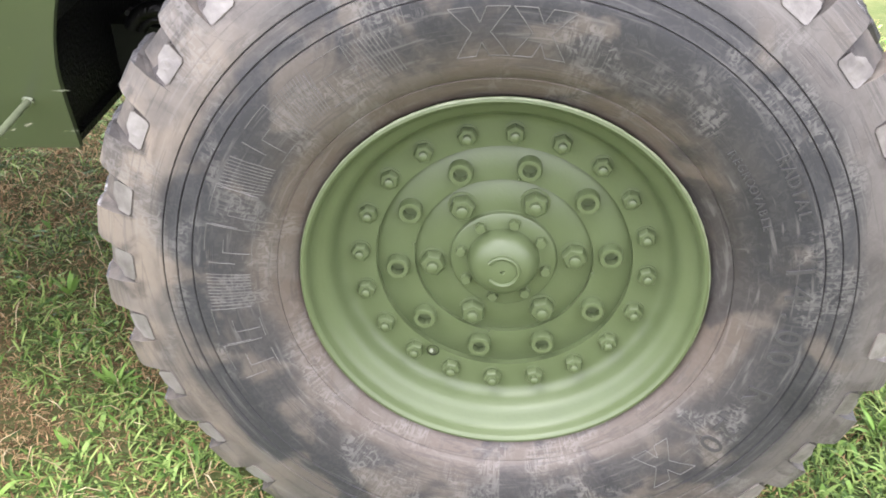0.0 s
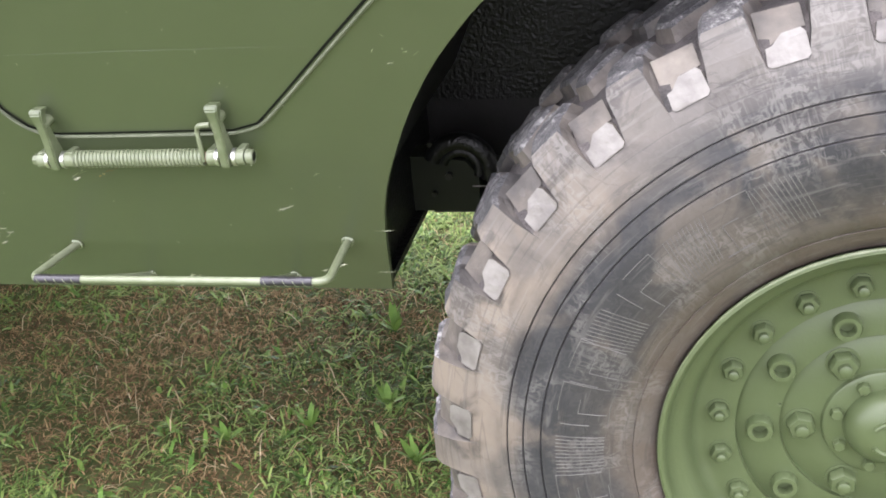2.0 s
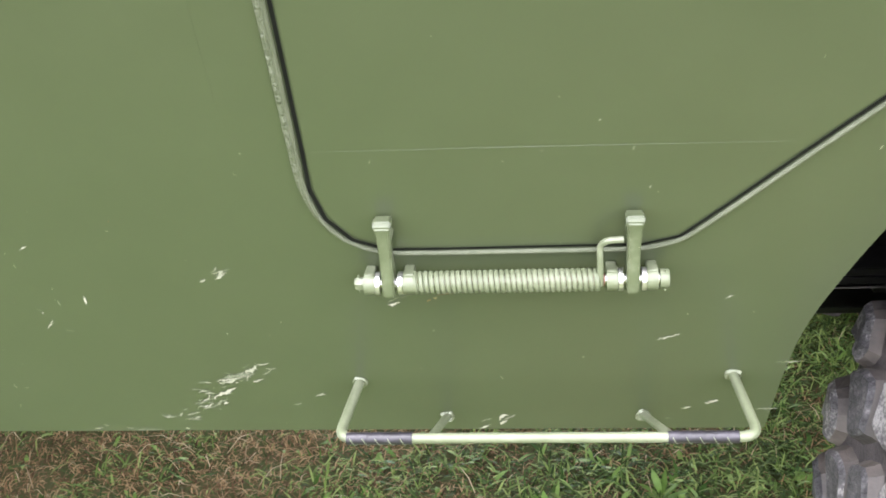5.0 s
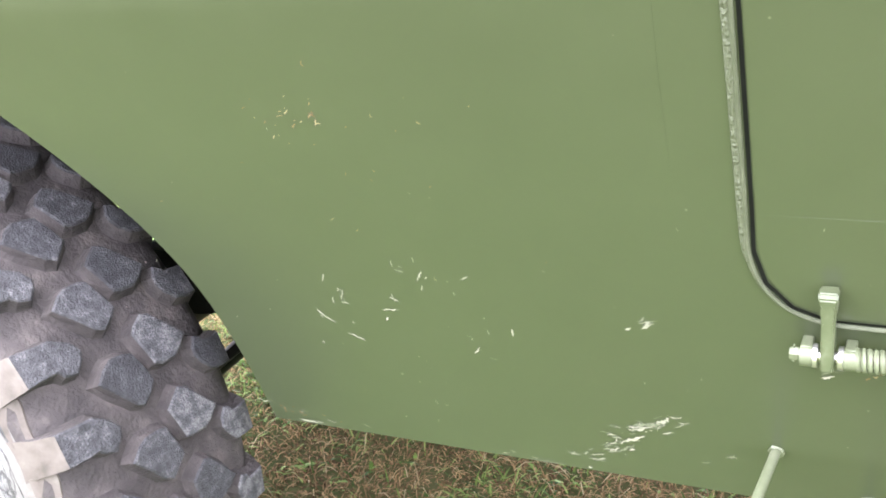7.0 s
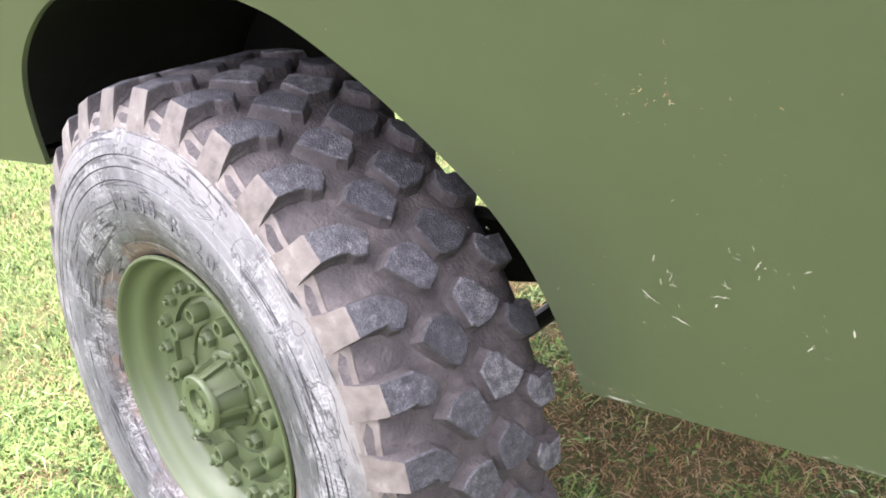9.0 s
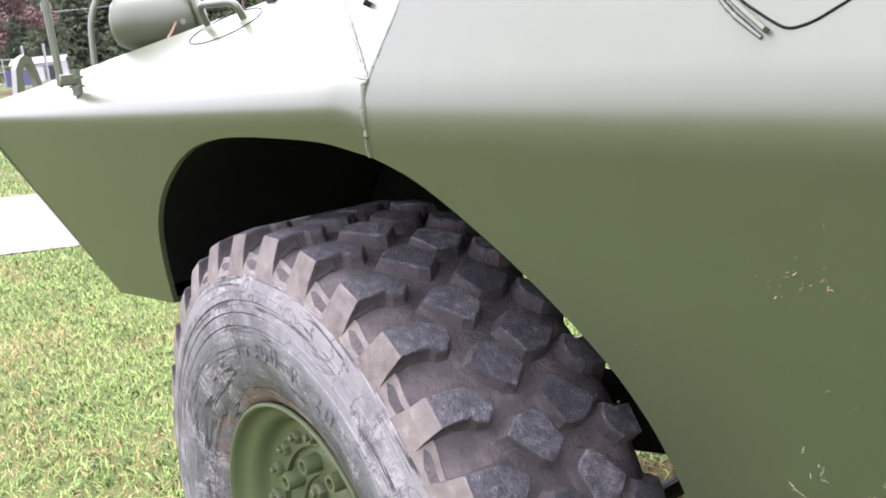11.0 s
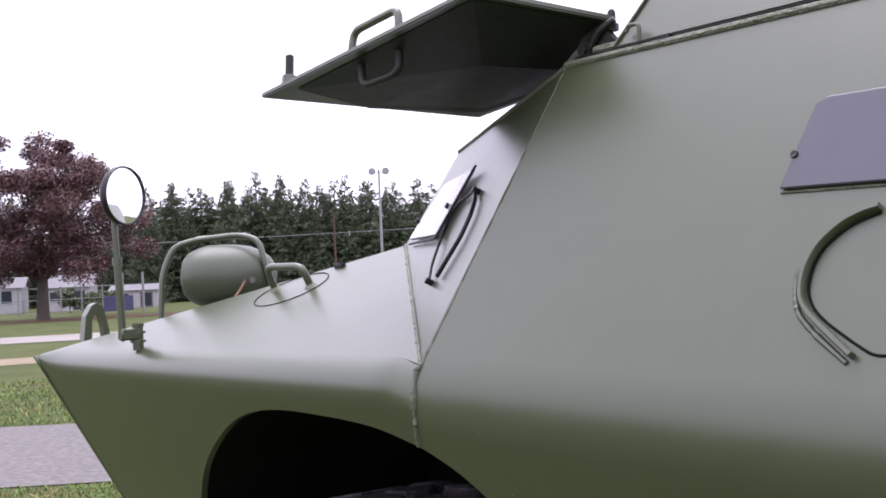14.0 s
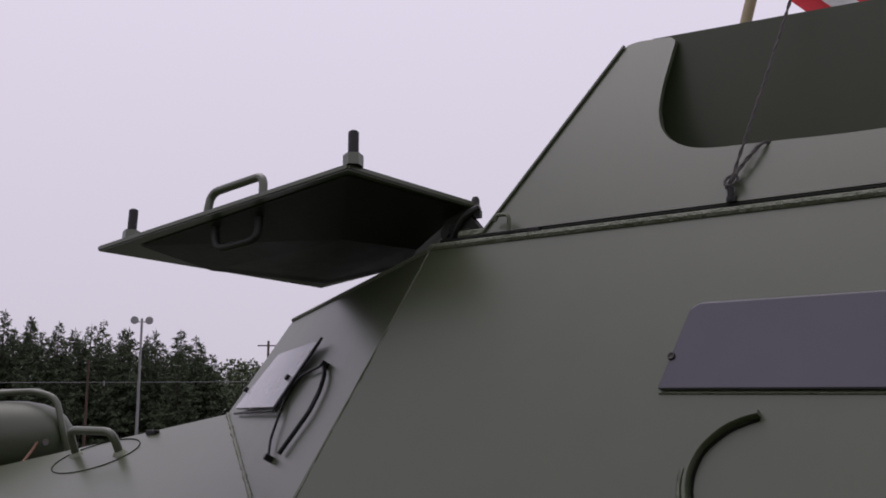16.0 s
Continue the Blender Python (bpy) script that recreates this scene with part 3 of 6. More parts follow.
def lug(outline, rnd, draft, foot=None, worn=0.0):
    """One tread block at the top of the tyre, with sloping flanks and a broken edge; foot gives the outer edge its side wall."""
    bm = bmesh.new()
    n = len(outline)
    cx, cy = sum(p[0] for p in outline) / n, sum(p[1] for p in outline) / n
    out = [(u + rnd.uniform(-1, 1) * (0.0014 + worn * 0.35), y + (rnd.uniform(-1, 1) * (0.0014 + worn * 0.35) if not (foot and foot[0](y)) else 0.0)) for u, y in outline]
    rings = [[], [], [], []]
    for u, y in out:
        d = Vector((u - cx, y - cy)).normalized()
        side = foot and foot[0](y)
        edge = max(0.0, -0.01 - y) * 0.22 + max(0.0, y - 2 * TREAD_MID + 0.02) * 0.22
        for ring, inset, rad in ((rings[0], -draft, FLOOR_R - 0.002), (rings[1], -draft * 0.3, FLOOR_R + 0.009), (rings[2], 0.0, TREAD_R - 0.0028 - worn - edge), (rings[3], 0.0034 + worn * 1.1, TREAD_R - edge * 0.8 - worn * rnd.uniform(0.0, 0.5))):
            uu, yy = u - d.x * inset, y - d.y * inset
            if side and ring is rings[0]:
                uu, yy, rad = cx + (u - cx) * 1.42, foot[1] - 0.0018, foot[2]
            elif side and ring is rings[1]:
                uu, yy, rad = cx + (u - cx) * 1.10, y + (foot[1] - y) * 0.55, rad * 0.62 + foot[2] * 0.38
            a = uu / TREAD_R
            ring.append(bm.verts.new((rad * math.sin(a), yy, rad * math.cos(a))))
    for ra, rb in zip(rings[:-1], rings[1:]):
        for i in range(n):
            k = (i + 1) % n
            outer = foot and foot[0](outline[i][1]) and foot[0](outline[k][1])
            bm.faces.new((ra[i], ra[k], rb[k], rb[i])).material_index = 2 if outer else (0 if rb is rings[3] else 1)
    bm.faces.new(rings[3]).material_index = 0
    bmesh.ops.recalc_face_normals(bm, faces=bm.faces)
    return bm


def tread_blocks(tyre, seed, pocket, worn=0.0, side=SCUFF, face=TREAD, flank=MUD):
    """Rows of four blocks, and the ledges in the pockets between the shoulder blocks."""
    rnd = random.Random(seed)
    pitch = 2 * math.pi / PITCHES

    def turned(outline):
        return [(-u, inner_y(2 * TREAD_MID - y)) for u, y in outline]

    kinds = []
    for _ in range(5):
        kinds.append((lug(SHOULDER, rnd, 0.008, (lambda y: y < -0.04, -0.0668, 0.5405), worn), lug(MIDDLE, rnd, 0.010, None, worn * 0.6),
                      lug(turned(MIDDLE), rnd, 0.010, None, worn * 0.6), lug(turned(SHOULDER), rnd, 0.008, (lambda y: y > 2 * TREAD_MID + 0.005, 2 * TREAD_MID + 0.0335, 0.548), worn)))
    ledges = []
    for _ in range(4 if worn else 2):
        bm = bmesh.new()
        cut = rnd.uniform(-0.004, 0.004)
        # a ledge with rounded corners between two blocks, and the rougher facet behind it
        if worn:
            pts = [(-0.022, 0.5535, -0.0662), (0.021, 0.5535, -0.0662), (0.026, 0.557, -0.0652), (0.0255, 0.580, -0.0545), (0.021, 0.5855, -0.0515), (0.002 + cut, 0.5850, -0.0518), (-0.012 + cut, 0.5755, -0.0572), (-0.0235, 0.5745, -0.0578), (-0.0265, 0.557, -0.0652)]
            q = [bm.verts.new((r * math.sin(u / TREAD_R), y, r * math.cos(u / TREAD_R))) for u, r, y in ((-0.029, 0.570, -0.0520), (-0.010, 0.577, -0.0480), (0.0, 0.583, -0.0430), (0.027, 0.583, -0.0430), (0.027, 0.604, -0.0180), (-0.027, 0.607, -0.0140))]
            bm.faces.new(q).material_index = 1
        else:
            pts = [(-0.034, 0.5485, -0.0672), (0.034, 0.5485, -0.0672), (0.035, 0.562, -0.0612), (0.034, 0.5775, -0.0500), (0.010 + cut, 0.5790, -0.0488), (-0.020, 0.5830, -0.0452), (-0.035, 0.5830, -0.0452), (-0.035, 0.562, -0.0612)]
        top = [bm.verts.new((r * math.sin(u / TREAD_R), y, r * math.cos(u / TREAD_R))) for u, r, y in pts]
        base = [bm.verts.new(((r - 0.006) * math.sin(u * 1.08 / TREAD_R), y + 0.013, (r - 0.006) * math.cos(u * 1.08 / TREAD_R))) for u, r, y in pts]
        bm.faces.new(top)
        for i in range(len(pts)):
            bm.faces.new((top[i], top[(i + 1) % len(pts)], base[(i + 1) % len(pts)], base[i])).material_index = 1 if worn else 0
        bmesh.ops.recalc_face_normals(bm, faces=bm.faces)
        ledges.append(part("pocket_floor", bm, [pocket, flank if worn else side], tyre))
    meshes = [[part("tread_block", b, [face, flank, side], tyre) for b in four] for four in kinds]
    for k in range(PITCHES):
        for row, shift in enumerate((0.0, 0.68, 0.37, 0.90)):
            proto = meshes[k % 5][row]
            o = proto if k < 5 else new("tread_block", proto.data)
            o.parent = tyre
            o.rotation_euler = (0, (k + shift) * pitch, 0)
        proto = ledges[k % len(ledges)]
        o = proto if k < len(ledges) else new("pocket_floor", proto.data)
        o.parent = tyre
        o.rotation_euler = (0, (k + 0.47) * pitch, 0)


def hex_nut(r, h, stud_r, stud_h, hollow=0.0):
    """A hexagon nut on its washer with a stud end, pointing to -y."""
    bm = bmesh.new()
    if hollow:
        rings = lathe(bm, [(r, 0.0), (r, -h * 0.8), (r * 0.9, -h), (hollow, -h), (hollow * 0.92, -h + min(0.015, h * 0.85))], 20)
        disc_cap(bm, rings[-1])
        return bm
    lathe(bm, [(r * 1.18, 0.0), (r * 1.18, -h * 0.12), (r, -h * 0.14)], 18)
    rings = lathe(bm, [(r, -h * 0.1), (r, -h * 0.85), (r * 0.86, -h)], 6, smooth=False)
    disc_cap(bm, rings[-1])
    if stud_r:
        rings = lathe(bm, [(stud_r, -h * 0.9), (stud_r, -h - stud_h * 0.85), (stud_r * 0.75, -h - stud_h)], 10)
        disc_cap(bm, rings[-1])
    return bm


def wheel(at, steer, phase, front, seed):
    """A wheel with its tyre; at is the middle of its bolt circle."""
    bm = bmesh.new()
    lathe(bm, [(0.280, 0.26), (0.284, 0.0), (0.290, -0.030), (0.2945, -0.043), (0.2985, -0.0480), (0.3020, -0.0495), (0.3030, -0.0530), (0.3015, -0.0565), (0.2975, -0.0575), (0.2942, -0.0555), (0.2922, -0.0505), (0.2905, -0.0425), (0.2865, -0.0340),
               (0.2800, -0.0285), (0.2720, -0.0250), (0.2655, -0.0200), (0.2605, -0.0115), (0.2570, -0.0010), (0.2535, 0.0080), (0.2480, 0.0130), (0.2400, 0.0150), (0.2320, 0.0150), (0.1974, 0.0150), (0.1966, 0.0262), (0.1946, 0.0262), (0.1932, 0.0250),
               (0.1380, 0.0245), (0.1371, 0.0312), (0.1351, 0.0312), (0.1337, 0.0300), (0.0835, 0.0290), (0.0822, 0.0275), (0.0815, 0.0230), (0.0790, 0.0210), (0.0500, 0.0210), (0.0, 0.0210)], 96)
    w = part("wheel", bm, WHEEL_PAINT, car, "olive painted steel wheel with many nuts")
    w.matrix_basis = Matrix.Translation(at) @ Matrix.Translation((0, 0.25, 0)) @ Matrix.Rotation(steer, 4, "Z") @ Matrix.Translation((0, -0.25, 0))
    if front is not None:
        t = part("tyre", tyre_mesh(), [RUBBER_DUSTY if front else RUBBER, MUD, GROOVE], car, "dusty whitened all-terrain tyre" if front else "scuffed brown and black all-terrain tyre")
        t.matrix_basis = w.matrix_basis @ Matrix.Rotation(radians(1.6 if front else 0.99), 4, "Y")
        if front:
            tread_blocks(t, seed, SCUFF)
        else:
            RUBBER.node_tree.nodes["Texture Coordinate"].object = t
            tread_blocks(t, seed, POCKET, 0.0055, RUBBER, TREAD_WORN, SCUFF_DARK)
    nut = hex_nut(0.0145, 0.014, 0.0068, 0.009)
    first = None
    for i in range(20):
        a = phase + radians(18 * i)
        if first is None:
            first = part("rim_nut", nut, WHEEL_PAINT, w)
            o = first
        else:
            o = new("rim_nut", first.data)
            o.parent = w
        o.matrix_local = Matrix.Translation((0.2205 * math.sin(a), 0.0155, 0.2205 * math.cos(a))) @ Matrix.Rotation(i * 1.3, 4, "Y")
    first = None
    for i in range(10):
        a = phase + radians(36 * i + 9)
        if first is None:
            first = o = part("socket_stud", hex_nut(0.0185, 0.036 if front else 0.017, 0, 0, 0.0108), WHEEL_PAINT, w)
        else:
            o = new("socket_stud", first.data)
            o.parent = w
        o.matrix_local = Matrix.Translation((0.1645 * math.sin(a), 0.0255, 0.1645 * math.cos(a)))
    first = None
    for i in range(6):
        a = phase + radians(60 * i + 21.5)
        if first is None:
            first = o = part("hub_nut", hex_nut(0.0195, 0.019, 0.009, 0.009), WHEEL_PAINT, w)
        else:
            o = new("hub_nut", first.data)
            o.parent = w
        o.matrix_local = Matrix.Translation((0.1095 * math.sin(a), 0.0305, 0.1095 * math.cos(a))) @ Matrix.Rotation(i * 0.7, 4, "Y")
    first = None
    for i in range(8):
        a = phase + radians(45 * i + 10)
        if first is None:
            first = o = part("cap_bolt", hex_nut(0.0088, 0.0095, 0, 0), WHEEL_PAINT, w)
        else:
            o = new("cap_bolt", first.data)
            o.parent = w
        o.matrix_local = Matrix.Translation((0.0672 * math.sin(a), 0.0215, 0.0672 * math.cos(a))) @ Matrix.Rotation(i * 0.4, 4, "Y")
    bm = bmesh.new()
    if not front:
        rings = lathe(bm, [(0.0560, 0.0220), (0.0550, 0.0160), (0.0525, 0.0070), (0.0470, -0.0025), (0.0380, -0.0095), (0.0255, -0.0135), (0.012, -0.0150), (0.004, -0.0155), (0.0025, -0.0120)], 40)
        disc_cap(bm, rings[-1])
        arcs = [(0.0245 * math.sin(a), -0.0142, 0.0245 * math.cos(a)) for a in [radians(-55 + 290 * k / 26) for k in range(27)]]
        tube(bm, arcs, 0.0034, 8)
        part("hub_cap", bm, WHEEL_PAINT, w, "glossy domed hub cap", True)
    else:
        lathe(bm, [(0.0640, 0.0215), (0.0632, 0.0130), (0.0610, 0.0110)], 40)
        rings = lathe(bm, [(0.0640, 0.0180), (0.0500, -0.0400), (0.0560, -0.0412), (0.0590, -0.0425), (0.0590, -0.0520), (0.0568, -0.0548), (0.0365, -0.0548), (0.0350, -0.0535), (0.0320, -0.0535), (0.0305, -0.0420), (0.0095, -0.0420), (0.0090, -0.0505), (0.0030, -0.0515)], 40)
        disc_cap(bm, rings[-1])
        part("hub_cap", bm, WHEEL_PAINT, w, "long ribbed drive hub")
        for i in range(8):
            bm = bmesh.new()
            plate(bm, [(-0.0048, 0.016, 0.056), (-0.0048, -0.0410, 0.046), (-0.0048, -0.0415, 0.0578), (-0.0048, 0.012, 0.0725), (-0.0048, 0.016, 0.0725)], (0.0096, 0, 0))
            bmesh.ops.transform(bm, matrix=Matrix.Rotation(2 * math.pi * i / 8 + 0.2, 4, "Y"), verts=bm.verts)
            part("hub_rib", bm, WHEEL_PAINT, w)
        bm = bmesh.new()
        rings = lathe(bm, [(0.0095, -0.0430), (0.0095, -0.0500), (0.0080, -0.0515)], 6, smooth=False)
        disc_cap(bm, rings[-1])
        o = part("cap_bolt", bm, WHEEL_PAINT, w)
        o.matrix_local = Matrix.Translation((0.006, 0.0, -0.018))
        for i in range(6):
            a = math.pi / 3 * i + 0.5
            bm = bmesh.new()
            rings = lathe(bm, [(0.0030, 0), (0.0030, -0.0012)], 8)
            disc_cap(bm, rings[-1])
            o = part("cap_screw", bm, BOLT_DARK, w)
            o.matrix_local = Matrix.Translation((0.0478 * math.sin(a), -0.0545, 0.0478 * math.cos(a)))
    if not front:
        # pale strip painting the sky-lit top of the rim lip and its rubbed paint
        bm = bmesh.new()
        rnd = random.Random(5)
        n = 110
        arc = [radians(-80 + 190 * k / n) for k in range(n + 1)]
        wide = [max(0.0004, 0.0021 * min(1.0, 4 * k / n, 4 - 4 * k / n) * rnd.uniform(0.55, 1.15)) for k in range(n + 1)]
        tube(bm, [(0.3022 * math.sin(a), -0.0560, 0.3022 * math.cos(a)) for a in arc], wide, 6)
        part("worn_lip", bm, LIGHT_PAINT, w, "pale upper lip of the rim, sky highlight and wear put in as colour")
    # small rivets and the valve
    first = None
    for i in range(4):
        a = phase + radians(90 * i + 5)
        if first is None:
            bm = bmesh.new()
            bmesh.ops.create_icosphere(bm, subdivisions=1, radius=0.003)
            first = o = part("rivet", bm, WHEEL_PAINT, w)
        else:
            o = new("rivet", first.data)
            o.parent = w
        o.matrix_local = Matrix.Translation((0.1405 * math.sin(a), 0.0240, 0.1405 * math.cos(a)))
    bm = bmesh.new()
    a = phase + radians(-151)
    lathe(bm, [(0.0042, 0.02), (0.0042, -0.020), (0.0032, -0.032), (0.0, -0.032)], 10)
    v = part("valve_stem", bm, SEAL, w)
    v.matrix_local = Matrix.Translation((0.205 * math.sin(a), 0.010, 0.205 * math.cos(a))) @ Matrix.Rotation(radians(-38), 4, "X")
    bm = bmesh.new()
    rings = lathe(bm, [(0.0105, 0.0), (0.0085, 0.001)], 14)
    disc_cap(bm, rings[-1])
    o = part("valve_hole", bm, GAP, w)
    o.matrix_local = Matrix.Translation((0.2065 * math.sin(a), 0.0142, 0.2065 * math.cos(a)))
    return w, t


def letters(w, text, angle, r, size, step, mat=LETTER):
    """Raised letters round the sidewall, tops outward, read clockwise."""
    for i, ch in enumerate(text):
        if ch == " ":
            continue
        cu = bpy.data.curves.new("sidewall_letter", "FONT")
        cu.body, cu.size, cu.extrude, cu.align_x, cu.align_y = ch, size, 0.0035, "CENTER", "CENTER"
        cu.materials.append(mat)
        o = new("sidewall_letter", cu)
        o.parent = w
        a = angle + i * step
        o.matrix_local = Matrix.Translation((r * math.sin(a), sidewall_y(r) + 0.002, r * math.cos(a))) @ Matrix.Rotation(a, 4, "Y") @ Matrix.Rotation(radians(90), 4, "X")


rear, rear_tyre = wheel((0.0, 0.0, 0.60), 0.0, 0.0897, False, 3)
fore, fore_tyre = wheel((-2.677, 0.020, 0.585), -0.117, 0.164, True, 8)


def hatched_mark(w, angle, r0, r1, width, slant):
    """A plain block of fine radial ridges moulded on the sidewall."""
    bm = bmesh.new()
    n = int(width / 0.0048)
    last = None
    for i in range(n):
        u = (i / (n - 1) - 0.5) * width
        quads = []
        for f in (0.0, 0.25, 0.5, 0.75, 1.0):
            r = r0 + (r1 - r0) * f
            a = angle + (u + slant * (f - 0.5)) / 0.41
            y = sidewall_y(r)
            c = Vector((r * math.sin(a), y, r * math.cos(a)))
            s = Vector((math.cos(a), 0, -math.sin(a))) * 0.0009
            quads.append((bm.verts.new(c - s + Vector((0, 0.002, 0))), bm.verts.new(c - s * 0.6 + Vector((0, -0.0006, 0))), bm.verts.new(c + s * 0.6 + Vector((0, -0.0006, 0))), bm.verts.new(c + s + Vector((0, 0.002, 0)))))
        for j in range(4):
            p, q = quads[j], quads[j + 1]
            for k in range(3):
                bm.faces.new((p[k], p[k + 1], q[k + 1], q[k]))
            if last:
                bm.faces.new((last[j][3], p[0], q[0], last[j + 1][3]))
        last = quads
    bmesh.ops.recalc_face_normals(bm, faces=bm.faces)
    part("moulded_mark", bm, RIDGE, w, "block of fine moulded ridges")


def moulded_outline(w, angle, r0, r1, shape):
    """A thin raised outline on the sidewall; shape in shares of width and height."""
    bm = bmesh.new()
    for line in shape:
        pts = []
        for (u0, v0), (u1, v1) in zip(line[:-1], line[1:]):
            for k in range(7):
                u, v = u0 + (u1 - u0) * k / 6, v0 + (v1 - v0) * k / 6
                r, a = r0 + (r1 - r0) * v, angle + u * 0.062 / 0.41
                pts.append((r * math.sin(a), sidewall_y(r) - 0.0004, r * math.cos(a)))
        tube(bm, pts, 0.0006, 5)
    part("moulded_mark", bm, RIDGE, w, "thin raised moulded outline")


CROSS = (((-0.6, 0), (-0.15, 0), (0, 0.3), (0.15, 0), (0.6, 0), (0.2, 0.5), (0.6, 1), (0.15, 1), (0, 0.7), (-0.15, 1), (-0.6, 1), (-0.2, 0.5), (-0.6, 0)),)
BLOCK = (((-0.5, 0), (0.1, 0)), ((0.5, 0.1), (0.5, 1), (-0.2, 1)), ((-0.5, 0.35), (-0.5, 0.9)), ((-0.2, 0.05), (-0.2, 0.6), (0.15, 0.6)))
for deg, wide, slant in ((-24, 0.05, -0.012), (-41, 0.055, 0.015), (-62, 0.05, -0.01), (-90, 0.055, 0.0)):
    hatched_mark(rear_tyre, radians(deg), 0.372, 0.436, wide, slant)
for deg, shape in ((-4, CROSS), (7, CROSS), (-33, BLOCK), (-51, BLOCK), (-70, BLOCK), (-79, BLOCK), (-99, BLOCK), (-108, BLOCK), (140, CROSS)):
    moulded_outline(rear_tyre, radians(deg), 0.370, 0.438, shape)
letters(rear_tyre, "14.00 R 20", radians(82), 0.420, 0.056, 0.090)
letters(rear_tyre, "RADIAL", radians(58), 0.436, 0.026, 0.042)
letters(rear_tyre, "REGROOVABLE", radians(52), 0.385, 0.017, 0.033)
letters(fore_tyre, "14.00 R 20", radians(-15), 0.418, 0.05, 0.088, LETTER_DUSTY)
for ob, x, turn in ((rear, 0.0, 0.0), (fore, -2.677, 0.0), (rear_tyre, 0.0, 0.3), (fore_tyre, -2.677, 0.7)):
    copy_thing(ob, Matrix.Translation((x, 2 * MID_Y, 0.60)) @ Matrix.Rotation(math.pi, 4, "Z") @ Matrix.Rotation(turn, 4, "Y"))

# axles, springs and links in the wheel wells
for x in (0.0, -2.677):
    bm = bmesh.new()
    tube(bm, [(x, 0.28, 0.59), (x, 0.5, 0.585), (x, 0.8, 0.575), (x, 1.3, 0.575), (x, 1.84, 0.59)], [0.05, 0.06, 0.076, 0.076, 0.05], 14)
    o = part("axle", bm, BLACK_STEEL, car)
bm = bmesh.new()
tube(bm, [(-2.46, 0.5, 0.492), (-1.985, 0.5, 0.872)], 0.019, 12)
part("shock_absorber", bm, BLACK_STEEL, car)
bm = bmesh.new()
plate(bm, [(-2.42, 0.44, 0.862), (-2.31, 0.44, 0.858), (-2.20, 0.44, 0.90), (-2.05, 0.44, 0.90), (-2.05, 0.44, 0.80), (-2.20, 0.44, 0.752), (-2.31, 0.44, 0.735), (-2.42, 0.44, 0.74)], (0, 0.05, 0))
part("bump_bracket", bm, BLACK_STEEL, car, "black bracket inside the front wheel arch")
bm = bmesh.new()
box(bm, (-2.42, 0.43, 0.725), (-2.06, 0.47, 0.745), 0, Matrix.Translation((-2.22, 0, 0.685)) @ Matrix.Rotation(radians(-38), 4, "Y") @ Matrix.Translation((2.22, 0, -0.735)))
part("steering_link", bm, BLACK_STEEL, car, "flat black steering link")
bm = bmesh.new()
tube(bm, [(-2.3, 0.5, 0.93), (-1.95, 0.5, 0.93)], 0.035, 10)
part("torsion_bar", bm, BLACK_STEEL, car)
bm = bmesh.new()
for i in range(5):
    box(bm, (-0.64 + 0.07 * i, 0.46, 0.79 - 0.014 * i), (0.62 - 0.07 * i, 0.54, 0.802 - 0.014 * i))
part("leaf_spring", bm, BLACK_STEEL, car)
bm = bmesh.new()
plate(bm, [(x, 0.44, z) for x, z in ((-0.74, 0.736), (-0.612, 0.736), (-0.610, 0.800), (-0.632, 0.828), (-0.70, 0.838), (-0.74, 0.838))], (0, 0.06, 0))
box(bm, (-0.745, 0.462, 0.727), (-0.30, 0.605, 0.738))
sh = part("spring_shackle", bm, DARK_OLIVE, car, "dark spring bracket with a round bush")
bm = bmesh.new()
for rr, th in ((0.052, 0.016), (0.033, 0.009)):
    tube(bm, [(-0.640 + rr * math.cos(a), 0.437, 0.815 + rr * math.sin(a)) for a in [radians(10 * k) for k in range(-2, 17)]], th, 10)
part("bush", bm, UNDERCOAT, sh, "round black spring bush")
for x, z, rr in ((-0.662, 0.803, 0.007), (-0.690, 0.770, 0.005), (-0.69, 0.862, 0.006)):
    bm = bmesh.new()
    tube(bm, [(x, 0.43, z), (x, 0.45, z)], rr, 6)
    part("bolt", bm, BLACK_STEEL, sh)
bm = bmesh.new()
tube(bm, [(-0.62, 0.43, 0.786), (-0.40, 0.43, 0.786)], 0.0012, 8)
part("brake_pipe", bm, POCKET, car, "thin bright brake pipe")
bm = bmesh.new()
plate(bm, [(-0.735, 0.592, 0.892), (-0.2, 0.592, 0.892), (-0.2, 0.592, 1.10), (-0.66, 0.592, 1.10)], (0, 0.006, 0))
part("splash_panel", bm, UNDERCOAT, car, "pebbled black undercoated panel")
bm = bmesh.new()
plate(bm, [(-0.735, 0.606, 0.66), (-0.2, 0.606, 0.66), (-0.2, 0.606, 0.90), (-0.735, 0.606, 0.90)], (0, 0.004, 0))
part("frame_rail", bm, BLACK_STEEL, car, "dull black frame rail")

# ---- fittings of the hull ----
def weld(name, pts, r=0.0045):
    bm = bmesh.new()
    rnd = random.Random(5)
    pts = [Vector(p) for p in pts]
    path = []
    for a, b in zip(pts[:-1], pts[1:]):
        n = max(2, int((b - a).length / 0.009))
        path += [a.lerp(b, i / n) + Vector((rnd.uniform(-1, 1), rnd.uniform(-1, 1), rnd.uniform(-1, 1))) * 0.0006 for i in range(n)]
    path.append(pts[-1])
    tube(bm, path, [r * rnd.uniform(0.5, 1.25) for _ in path], 7)
    return part(name, bm, WELD, car, "rough painted weld bead")


weld("weld_bead", [S1, K] + [p + Vector((-0.001, -0.001, 0)) for p in reversed(rolls[0][::3])] + [nose(-2.368, 1.38), nose(-2.372, 1.357)], 0.0042)
weld("weld_bead", [K, T], 0.0012)


